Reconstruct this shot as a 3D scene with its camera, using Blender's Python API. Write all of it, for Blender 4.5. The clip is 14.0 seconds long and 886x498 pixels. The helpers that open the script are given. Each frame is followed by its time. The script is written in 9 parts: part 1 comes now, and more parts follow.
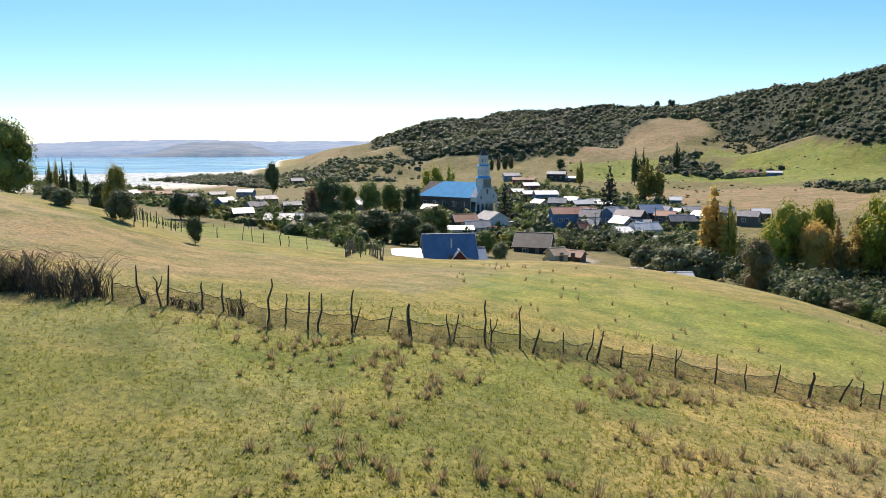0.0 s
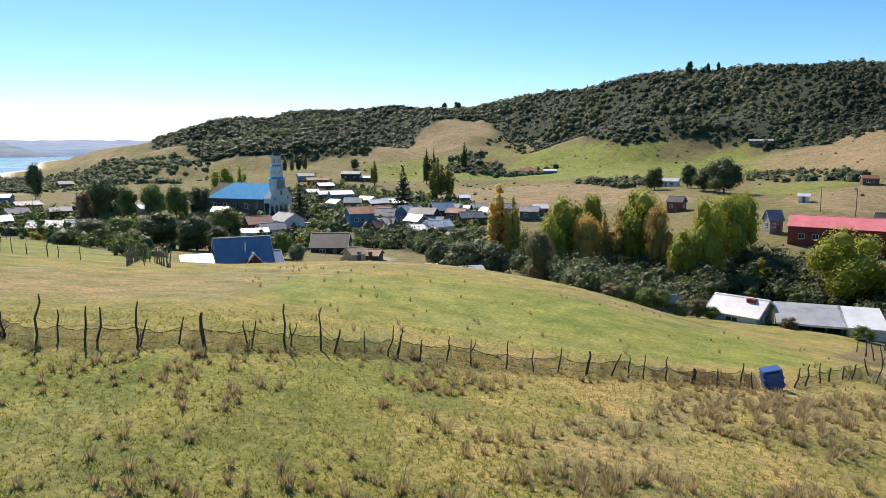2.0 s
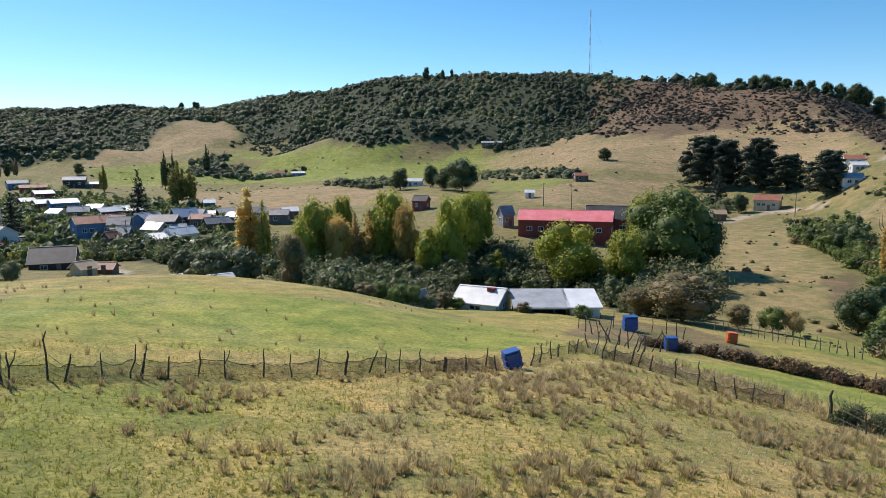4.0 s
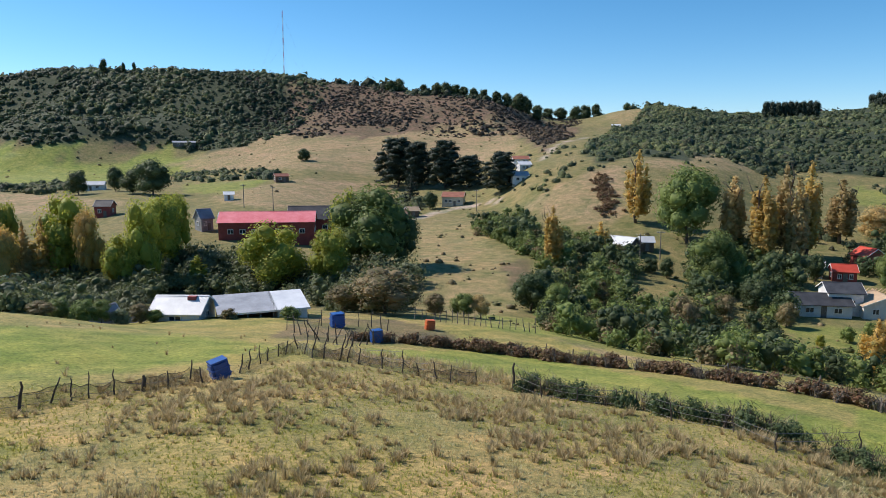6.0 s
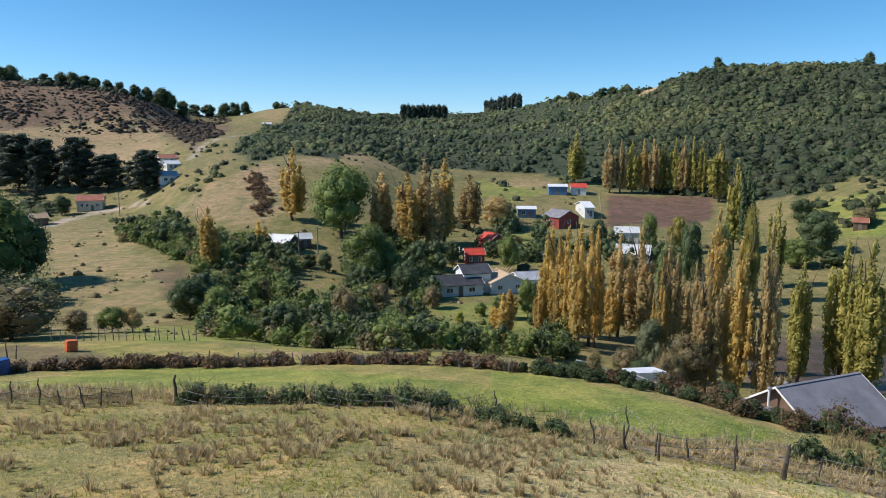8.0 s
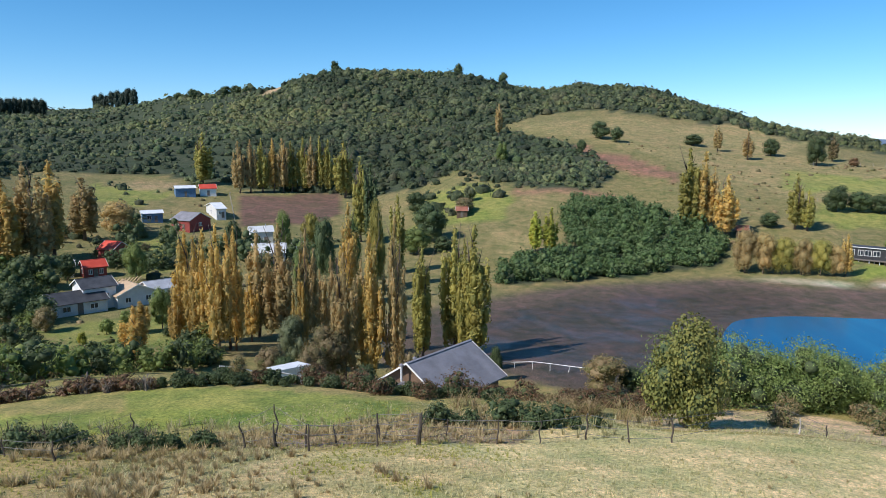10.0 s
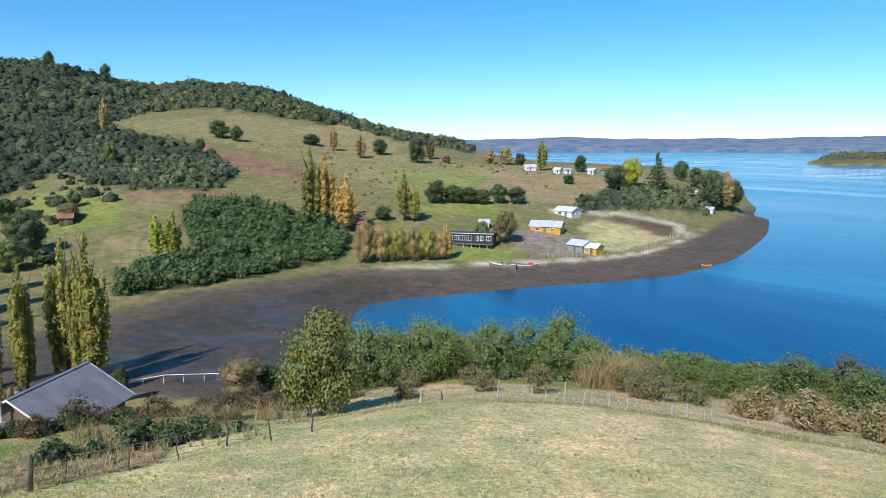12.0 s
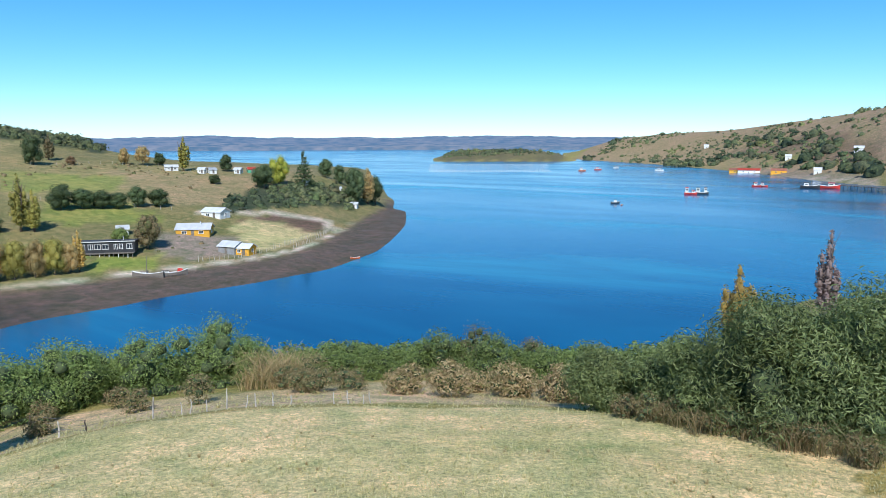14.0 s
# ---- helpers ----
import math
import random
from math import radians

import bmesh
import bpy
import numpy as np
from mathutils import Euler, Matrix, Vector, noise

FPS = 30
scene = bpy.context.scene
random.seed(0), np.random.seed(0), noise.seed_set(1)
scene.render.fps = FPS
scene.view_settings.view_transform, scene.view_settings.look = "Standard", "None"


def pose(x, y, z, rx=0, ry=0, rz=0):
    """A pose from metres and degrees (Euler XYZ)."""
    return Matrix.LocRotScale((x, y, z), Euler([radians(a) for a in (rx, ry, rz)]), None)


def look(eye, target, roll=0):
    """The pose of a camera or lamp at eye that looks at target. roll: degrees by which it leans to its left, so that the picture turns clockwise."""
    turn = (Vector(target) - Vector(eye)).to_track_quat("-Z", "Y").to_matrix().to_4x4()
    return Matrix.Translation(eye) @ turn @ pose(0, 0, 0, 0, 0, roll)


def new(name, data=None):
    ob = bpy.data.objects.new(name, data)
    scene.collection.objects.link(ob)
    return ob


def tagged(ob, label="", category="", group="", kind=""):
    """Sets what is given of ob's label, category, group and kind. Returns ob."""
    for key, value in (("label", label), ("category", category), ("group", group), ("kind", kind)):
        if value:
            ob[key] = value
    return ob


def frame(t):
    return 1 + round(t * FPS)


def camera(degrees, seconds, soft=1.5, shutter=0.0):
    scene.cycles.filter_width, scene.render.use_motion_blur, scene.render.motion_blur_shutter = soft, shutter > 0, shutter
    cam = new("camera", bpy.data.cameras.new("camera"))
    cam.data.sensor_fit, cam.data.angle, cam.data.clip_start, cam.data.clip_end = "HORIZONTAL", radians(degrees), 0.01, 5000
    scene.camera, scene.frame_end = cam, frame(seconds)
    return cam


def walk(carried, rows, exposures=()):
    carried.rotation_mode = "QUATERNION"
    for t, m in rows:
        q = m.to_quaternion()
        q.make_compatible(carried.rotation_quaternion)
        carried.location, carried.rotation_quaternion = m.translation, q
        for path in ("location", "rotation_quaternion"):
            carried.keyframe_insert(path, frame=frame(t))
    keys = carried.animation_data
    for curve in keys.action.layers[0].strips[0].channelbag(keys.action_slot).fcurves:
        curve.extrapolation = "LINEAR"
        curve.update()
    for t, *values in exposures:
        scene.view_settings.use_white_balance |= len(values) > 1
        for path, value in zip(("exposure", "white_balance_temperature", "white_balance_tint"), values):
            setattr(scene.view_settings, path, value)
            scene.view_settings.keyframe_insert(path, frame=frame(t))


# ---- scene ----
cam = camera(63.67, 14.0, soft=0.7)
EYE = (0.03, 0.02, 33.0)


def turned(yaw, pitch, roll):
    """Camera pose on the hill: yaw clockwise from +y, pitch up, roll to the left."""
    return pose(*EYE, 90 + pitch, 0, -yaw) @ pose(0, 0, 0, 0, 0, roll)


TURN = [
    (0.0, -30.646, -8.147, -0.113),
    (0.5, -27.020, -8.155, -0.026),
    (1.0, -22.993, -8.171, -0.057),
    (1.5, -18.734, -8.171, -0.108),
    (2.0, -14.331, -8.168, -0.037),
    (2.2, -12.191, -8.165, -0.073),
    (4.3, 8.936, -8.055, -0.133),
    (4.5, 11.327, -8.064, -0.056),
    (5.0, 16.838, -8.049, -0.107),
    (5.5, 22.806, -8.040, 0.037),
    (6.0, 29.202, -8.042, 0.042),
    (6.5, 35.845, -8.090, 0.046),
    (7.0, 42.467, -8.085, 0.058),
    (7.5, 49.160, -8.094, 0.067),
    (8.0, 56.345, -8.125, 0.145),
    (8.2, 59.268, -8.140, 0.135),
    (10.3, 90.284, -8.180, -0.054),
    (10.5, 93.713, -8.192, -0.003),
    (11.0, 100.619, -8.192, -0.012),
    (11.5, 107.763, -8.222, 0.016),
    (12.0, 114.769, -8.257, -0.025),
    (12.5, 121.299, -8.255, 0.092),
    (13.0, 128.409, -8.277, -0.016),
    (13.5, 135.103, -8.341, -0.204),
    (14.0, 142.412, -8.389, -0.124),
]
walk(cam, [(t, turned(a, b, c)) for t, a, b, c in TURN], exposures=[(0.0, 0.3, 7500, 17), (2.2, 0.26, 7350, 16), (4.3, 0.2, 6900, 14), (8.2, 0.17, 6600, 14), (10.3, 0.18, 6300, 13), (12.0, 0.2, 6100, 10), (14.0, 0.2, 5950, 8)])


# ---------------------------------------------------------------- world and sun
SUN_AZ, SUN_EL = -38.0, 43.0
world = bpy.data.worlds.new("sky")
scene.world = world
world.use_nodes = True
wn = world.node_tree
sky = wn.nodes.new("ShaderNodeTexSky")
sky.sky_type = "NISHITA"
sky.sun_disc = False
sky.sun_elevation, sky.sun_rotation = radians(SUN_EL), radians(SUN_AZ)
sky.altitude, sky.air_density, sky.dust_density, sky.ozone_density = 30.0, 0.72, 0.15, 5.0
tone = wn.nodes.new("ShaderNodeHueSaturation")
tone.inputs["Hue"].default_value, tone.inputs["Saturation"].default_value = 0.489, 1.22
wn.links.new(sky.outputs[0], tone.inputs["Color"])
wn.links.new(tone.outputs[0], wn.nodes["Background"].inputs[0])
wn.nodes["Background"].inputs[1].default_value = 0.136
sun = new("sun", bpy.data.lights.new("sun", "SUN"))
sun.data.energy, sun.data.angle, sun.data.color = 4.8, radians(0.5), (1.0, 0.95, 0.87)
sa, se = radians(SUN_AZ), radians(SUN_EL)
sun.matrix_world = look((math.sin(sa) * math.cos(se) * 50, math.cos(sa) * math.cos(se) * 50, math.sin(se) * 50), (0, 0, 0))


# ---------------------------------------------------------------- materials
def nodes_of(name):
    m = bpy.data.materials.new(name)
    m.use_nodes = True
    t = m.node_tree
    return m, t, t.nodes["Principled BSDF"]


def node(t, kind, **inputs):
    n = t.nodes.new("ShaderNode" + kind)
    for key, value in inputs.items():
        sock = n.inputs[key.replace("_", " ")]
        if isinstance(value, bpy.types.NodeSocket):
            t.links.new(value, sock)
        else:
            sock.default_value = value
    return n


def ramp(t, fac, stops):
    n = t.nodes.new("ShaderNodeValToRGB")
    els = n.color_ramp.elements
    while len(els) < len(stops):
        els.new(0.5)
    for e, (p, c) in zip(els, stops):
        e.position, e.color = p, (*c, 1)
    t.links.new(fac, n.inputs[0])
    return n.outputs[0]


def mixed(t, mode, fac, a, b):
    n = t.nodes.new("ShaderNodeMix")
    n.data_type, n.blend_type = "RGBA", mode
    for sock, value in ((n.inputs[0], fac), (n.inputs[6], a), (n.inputs[7], b)):
        if isinstance(value, bpy.types.NodeSocket):
            t.links.new(value, sock)
        else:
            sock.default_value = (*value, 1) if isinstance(value, tuple) else value
    return n.outputs[2]


def surface(name, dark, light, rough=0.7, scale=3.0, fine=30.0, bump=0.15, metal=0.0, vary=0.15, streak=0.0):
    """A weathered surface: two colours mixed by coarse and fine noise, a little different on each object."""
    m, t, b = nodes_of(name)
    co = node(t, "TexCoord").outputs["Object"]
    if streak:
        co = node(t, "Mapping", Vector=co, Scale=(1.0, 1.0, streak)).outputs[0]
    coarse = node(t, "TexNoise", Vector=co, Scale=scale, Detail=6.0, Roughness=0.6)
    grain = node(t, "TexNoise", Vector=co, Scale=fine, Detail=4.0)
    c = ramp(t, coarse.outputs["Fac"], [(0.3, dark), (0.7, light)])
    c = mixed(t, "OVERLAY", 0.35, c, grain.outputs["Color"])
    rnd = node(t, "ObjectInfo").outputs["Random"]
    val = node(t, "MapRange", Value=rnd, To_Min=1 - vary, To_Max=1 + vary).outputs[0]
    hsv = node(t, "HueSaturation", Value=val, Color=c)
    t.links.new(hsv.outputs[0], b.inputs["Base Color"])
    b.inputs["Roughness"].default_value, b.inputs["Metallic"].default_value = rough, metal
    bp = node(t, "Bump", Strength=bump, Distance=0.05, Height=grain.outputs["Fac"])
    t.links.new(bp.outputs[0], b.inputs["Normal"])
    return m


def sheeting(name, dark, light, rust=(0.22, 0.1, 0.05), worn=0.35, rough=0.62, metal=0.0):
    """Corrugated roofing sheet: fine ribs in relief, faded and rusty in patches."""
    m, t, b = nodes_of(name)
    co = node(t, "TexCoord").outputs["Object"]
    coarse = node(t, "TexNoise", Vector=co, Scale=0.5, Detail=8.0, Roughness=0.65)
    grain = node(t, "TexNoise", Vector=co, Scale=9.0, Detail=5.0)
    c = ramp(t, coarse.outputs["Fac"], [(0.35, dark), (0.65, light)])
    stain = ramp(t, grain.outputs["Fac"], [(0.52, (0, 0, 0)), (0.75, (1, 1, 1))])
    c = mixed(t, "MIX", mixed(t, "MULTIPLY", 1.0, stain, (worn, worn, worn)), c, rust)
    wave = node(t, "TexWave", Vector=co, Scale=2.2, Distortion=0.0)
    wave.bands_direction = "X"
    rnd = node(t, "ObjectInfo").outputs["Random"]
    val = node(t, "MapRange", Value=rnd, To_Min=0.8, To_Max=1.15).outputs[0]
    hsv = node(t, "HueSaturation", Value=val, Color=c)
    t.links.new(hsv.outputs[0], b.inputs["Base Color"])
    b.inputs["Roughness"].default_value, b.inputs["Metallic"].default_value = rough, metal
    b.inputs["Specular IOR Level"].default_value = 0.3
    bp = node(t, "Bump", Strength=0.22, Distance=0.02, Height=wave.outputs["Fac"])
    t.links.new(bp.outputs[0], b.inputs["Normal"])
    return m


def boarding(name, dark, light, rough=0.65, pitch=0.16):
    """Painted or weathered clapboard: laps in relief."""
    m, t, b = nodes_of(name)
    co = node(t, "TexCoord").outputs["Object"]
    coarse = node(t, "TexNoise", Vector=co, Scale=0.8, Detail=8.0, Roughness=0.6)
    grain = node(t, "TexNoise", Vector=node(t, "Mapping", Vector=co, Scale=(1.5, 1.5, 18.0)).outputs[0], Scale=3.0, Detail=5.0)
    c = ramp(t, coarse.outputs["Fac"], [(0.3, dark), (0.7, light)])
    c = mixed(t, "OVERLAY", 0.3, c, grain.outputs["Color"])
    rnd = node(t, "ObjectInfo").outputs["Random"]
    val = node(t, "MapRange", Value=rnd, To_Min=0.85, To_Max=1.12).outputs[0]
    hsv = node(t, "HueSaturation", Value=val, Color=c)
    t.links.new(hsv.outputs[0], b.inputs["Base Color"])
    b.inputs["Roughness"].default_value = rough
    wave = node(t, "TexWave", Vector=co, Scale=0.314 / pitch, Distortion=0.0)
    wave.bands_direction, wave.wave_profile = "Z", "SAW"
    bp = node(t, "Bump", Strength=0.6, Distance=0.03, Height=wave.outputs["Fac"])
    t.links.new(bp.outputs[0], b.inputs["Normal"])
    return m


def foliage(name, *colours, glow=0.3, rough=0.6, patch=0.0):
    """Leaves: each leaf its own shade out of the given colours, thin enough to let light through."""
    m, t, b = nodes_of(name)
    isl = node(t, "NewGeometry").outputs["Random Per Island"]
    step = 1.0 / max(1, len(colours) - 1)
    c = ramp(t, isl, [(i * step, k) for i, k in enumerate(colours)])
    rnd = node(t, "ObjectInfo").outputs["Random"]
    val = node(t, "MapRange", Value=rnd, To_Min=0.8, To_Max=1.2).outputs[0]
    big = node(t, "TexNoise", Vector=node(t, "NewGeometry").outputs["Position"], Scale=0.25, Detail=3.0).outputs["Fac"]
    hue = node(t, "MapRange", Value=big, To_Min=0.485, To_Max=0.515).outputs[0]
    c = node(t, "HueSaturation", Hue=hue, Value=val, Color=c).outputs[0]
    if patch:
        # Broad noise puts the dark of shaded gullies into the colour.
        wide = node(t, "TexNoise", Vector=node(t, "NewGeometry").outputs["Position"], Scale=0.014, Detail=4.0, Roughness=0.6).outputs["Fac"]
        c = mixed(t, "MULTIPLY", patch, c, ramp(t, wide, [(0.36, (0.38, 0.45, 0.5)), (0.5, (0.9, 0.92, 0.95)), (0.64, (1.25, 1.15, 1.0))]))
        # Fine noise darkens the hollows between clumps and lightens their tops.
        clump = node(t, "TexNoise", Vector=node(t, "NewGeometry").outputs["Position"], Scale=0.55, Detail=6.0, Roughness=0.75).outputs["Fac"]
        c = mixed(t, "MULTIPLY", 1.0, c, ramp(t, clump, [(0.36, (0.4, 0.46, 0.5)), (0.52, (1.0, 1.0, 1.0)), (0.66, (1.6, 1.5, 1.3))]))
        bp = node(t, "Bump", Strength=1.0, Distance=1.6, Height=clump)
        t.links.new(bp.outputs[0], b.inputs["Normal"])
    t.links.new(c, b.inputs["Base Color"])
    b.inputs["Roughness"].default_value = rough
    b.inputs["Specular IOR Level"].default_value = 0.3
    tr = node(t, "BsdfTranslucent", Color=c)
    mx = node(t, "MixShader", Fac=glow)
    t.links.new(b.outputs[0], mx.inputs[1])
    t.links.new(tr.outputs[0], mx.inputs[2])
    t.links.new(mx.outputs[0], t.nodes["Material Output"].inputs[0])
    return m


def land_material():
    """The land: colours laid on by land cover, broken up at four scales, with turf relief."""
    m, t, b = nodes_of("land")
    pos = node(t, "NewGeometry").outputs["Position"]
    cover = t.nodes.new("ShaderNodeVertexColor")
    cover.layer_name = "cover"
    big = node(t, "TexNoise", Vector=pos, Scale=0.035, Detail=5.0, Roughness=0.6).outputs["Fac"]
    mid = node(t, "TexNoise", Vector=pos, Scale=0.45, Detail=6.0, Roughness=0.65).outputs["Fac"]
    fine = node(t, "TexNoise", Vector=pos, Scale=4.5, Detail=6.0, Roughness=0.7).outputs["Fac"]
    blade = node(t, "TexNoise", Vector=pos, Scale=26.0, Detail=3.0, Roughness=0.7).outputs["Fac"]
    c = cover.outputs[0]
    c = mixed(t, "MULTIPLY", 1.0, c, ramp(t, big, [(0.3, (0.86, 0.92, 0.85)), (0.7, (1.12, 1.06, 1.1))]))
    sward = node(t, "TexNoise", Vector=pos, Scale=0.14, Detail=6.0, Roughness=0.7, Distortion=0.8).outputs["Fac"]
    c = mixed(t, "MULTIPLY", 1.0, c, ramp(t, sward, [(0.34, (0.72, 0.84, 0.72)), (0.5, (1.0, 1.0, 1.0)), (0.66, (1.22, 1.1, 1.16))]))
    c = mixed(t, "MULTIPLY", 1.0, c, ramp(t, mid, [(0.3, (0.58, 0.7, 0.58)), (0.7, (1.4, 1.26, 1.32))]))
    c = mixed(t, "MULTIPLY", 1.0, c, ramp(t, fine, [(0.3, (0.4, 0.48, 0.42)), (0.7, (1.62, 1.5, 1.55))]))
    c = mixed(t, "MULTIPLY", 1.0, c, ramp(t, blade, [(0.3, (0.52, 0.58, 0.5)), (0.7, (1.5, 1.42, 1.45))]))
    t.links.new(c, b.inputs["Base Color"])
    wet = t.nodes.new("ShaderNodeVertexColor")
    wet.layer_name = "wet"
    rough = node(t, "MapRange", Value=wet.outputs[0], To_Min=0.9, To_Max=0.16).outputs[0]
    pool = node(t, "TexNoise", Vector=pos, Scale=0.09, Detail=5.0, Roughness=0.6, Distortion=0.6).outputs["Fac"]
    puddle = node(t, "MapRange", Value=pool, From_Min=0.4, From_Max=0.6, To_Min=0.0, To_Max=0.3).outputs[0]
    add = node(t, "Math")
    t.links.new(rough, add.inputs[0])
    t.links.new(puddle, add.inputs[1])
    add.use_clamp = True
    t.links.new(add.outputs[0], b.inputs["Roughness"])
    b.inputs["Specular IOR Level"].default_value = 0.35
    firm = lambda k: node(t, "MapRange", Value=wet.outputs[0], To_Min=k, To_Max=k * 0.06).outputs[0]
    low = node(t, "Bump", Strength=firm(0.4), Distance=0.3, Height=mid)
    bp = node(t, "Bump", Strength=firm(0.7), Distance=0.08, Height=fine, Normal=low.outputs[0])
    bp = node(t, "Bump", Strength=firm(0.45), Distance=0.03, Height=blade, Normal=bp.outputs[0])
    t.links.new(bp.outputs[0], b.inputs["Normal"])
    return m


def water_material():
    m, t, b = nodes_of("sea_water")
    pos = node(t, "NewGeometry").outputs["Position"]
    streaks = node(t, "TexNoise", Vector=node(t, "Mapping", Vector=pos, Rotation=(0, 0, 0.6), Scale=(0.004, 0.013, 1)).outputs[0],
                   Scale=1.0, Detail=5.0, Distortion=1.2).outputs["Fac"]
    c = ramp(t, streaks, [(0.35, (0.004, 0.062, 0.165)), (0.52, (0.009, 0.112, 0.245)), (0.7, (0.03, 0.24, 0.38))])
    t.links.new(c, b.inputs["Base Color"])
    r = node(t, "MapRange", Value=streaks, From_Min=0.3, From_Max=0.7, To_Min=0.1, To_Max=0.25).outputs[0]
    t.links.new(r, b.inputs["Roughness"])
    b.inputs["IOR"].default_value = 1.33
    b.inputs["Specular IOR Level"].default_value = 0.22
    swell = node(t, "TexNoise", Vector=node(t, "Mapping", Vector=pos, Rotation=(0, 0, 0.5), Scale=(0.35, 1.0, 1)).outputs[0], Scale=0.5, Detail=4.0)
    amp = node(t, "MapRange", Value=streaks, From_Min=0.35, From_Max=0.65, To_Min=0.02, To_Max=0.22).outputs[0]
    bp = node(t, "Bump", Strength=amp, Distance=0.4, Height=swell.outputs["Fac"])
    t.links.new(bp.outputs[0], b.inputs["Normal"])
    return m


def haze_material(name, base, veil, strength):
    """Far shore: woods and fields; haze of distant air painted on as a glow."""
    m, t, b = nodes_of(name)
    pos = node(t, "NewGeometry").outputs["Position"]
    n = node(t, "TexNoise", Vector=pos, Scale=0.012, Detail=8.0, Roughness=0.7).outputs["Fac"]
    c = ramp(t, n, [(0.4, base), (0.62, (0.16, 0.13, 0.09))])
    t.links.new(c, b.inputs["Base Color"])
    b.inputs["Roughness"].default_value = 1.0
    # The emission is the painted haze; the shore gives off no light itself.
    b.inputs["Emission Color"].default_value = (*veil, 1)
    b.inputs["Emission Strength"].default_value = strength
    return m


LAND = land_material()
WATER = water_material()
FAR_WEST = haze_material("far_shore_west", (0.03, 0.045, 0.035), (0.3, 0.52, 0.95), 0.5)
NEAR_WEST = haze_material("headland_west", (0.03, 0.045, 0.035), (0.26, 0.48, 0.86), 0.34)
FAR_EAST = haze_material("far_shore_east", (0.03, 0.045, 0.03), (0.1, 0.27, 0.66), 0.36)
BARK = surface("bark", (0.07, 0.05, 0.035), (0.17, 0.13, 0.1), 0.9, 4, 40, 0.4)
GREY_WOOD = surface("grey_weathered_wood", (0.09, 0.075, 0.06), (0.24, 0.21, 0.18), 0.85, 6, 60, 0.4)
GOLD_LEAF = foliage("poplar_leaf_gold", (0.6, 0.4, 0.11), (0.7, 0.5, 0.16), (0.54, 0.39, 0.14), (0.45, 0.36, 0.13), glow=0.55)
OCHRE_LEAF = foliage("poplar_leaf_ochre", (0.5, 0.36, 0.16), (0.58, 0.43, 0.2), (0.44, 0.35, 0.16), (0.36, 0.3, 0.14), glow=0.55)
OLIVE_LEAF = foliage("poplar_leaf_olive", (0.3, 0.29, 0.075), (0.44, 0.38, 0.1), (0.35, 0.32, 0.085), (0.22, 0.22, 0.06), glow=0.45)
LIME_LEAF = foliage("leaf_lime", (0.34, 0.37, 0.06), (0.44, 0.45, 0.075), (0.24, 0.3, 0.055), (0.56, 0.46, 0.07), glow=0.45)
GREEN_LEAF = foliage("leaf_green", (0.16, 0.21, 0.06), (0.22, 0.28, 0.08), (0.12, 0.165, 0.05), (0.28, 0.32, 0.1), glow=0.4)
DARK_LEAF = foliage("leaf_dark", (0.075, 0.11, 0.045), (0.11, 0.15, 0.06), (0.055, 0.085, 0.038), (0.135, 0.17, 0.075), glow=0.35)
PINE_LEAF = foliage("conifer_needles", (0.02, 0.034, 0.022), (0.03, 0.048, 0.03), (0.042, 0.058, 0.034), glow=0.1)
BROWN_LEAF = foliage("leaf_brown", (0.22, 0.16, 0.08), (0.33, 0.25, 0.13), (0.15, 0.13, 0.06), (0.16, 0.18, 0.06))
RUST_LEAF = foliage("leaf_russet", (0.2, 0.1, 0.055), (0.14, 0.085, 0.05), (0.27, 0.17, 0.09), (0.1, 0.1, 0.045))
MOSS_LEAF = foliage("leaf_moss", (0.15, 0.16, 0.045), (0.22, 0.22, 0.06), (0.1, 0.12, 0.035), (0.29, 0.26, 0.07), glow=0.3, rough=0.8)
BARE_TWIG = foliage("bare_twigs", (0.3, 0.22, 0.2), (0.38, 0.29, 0.27), (0.24, 0.18, 0.16), glow=0.5)
GREY_LEAF = foliage("leaf_greygreen", (0.16, 0.19, 0.1), (0.23, 0.25, 0.14), (0.12, 0.15, 0.075), glow=0.4)

# Dark green for crown cores: the shade between leaves, painted in.
INNER = surface("inner_crown_shade", (0.04, 0.058, 0.022), (0.075, 0.1, 0.04), 0.95, 3, 14, 0.6)

# ---------------------------------------------------------------- landform
# Lines of the land fitted to the camera's view, each as (bearing in degrees, distance from the camera, height over the
# sea).
# The land is lofted outwards from line to line.
HILLTOP = [(-64, 14.5, 25.5), (-30, 15.5, 25.0), (0, 17.0, 24.2), (30, 18.0, 23.7), (60, 18.5, 23.5), (90, 19.5, 23.0),
           (120, 20.5, 22.4), (174, 20.0, 22.7), (235, 16.0, 25.5)]
FIELD_EDGE = [(-63, 36, 26.6), (-50, 33, 25.75), (-42, 31, 25.04), (-33, 30, 24.8), (-24, 31, 24.05), (-16, 32, 23.2),
              (-9, 33.5, 22.45), (0, 35, 21.8), (5.5, 36, 21.45), (11.6, 37, 21.35), (18, 44, 20.2), (25, 42, 19.8),
              (35, 38, 19.7), (48, 36, 19.8), (54, 35, 19.9), (62, 33, 19.6), (72, 31, 20), (84, 30, 20.3), (90, 30, 20.1),
              (104, 32, 19.9), (110.6, 36, 19.3), (117, 37, 19.3), (126, 38, 19.0), (143, 35, 19.2), (160, 34, 20),
              (174, 33, 21), (235, 35, 26)]
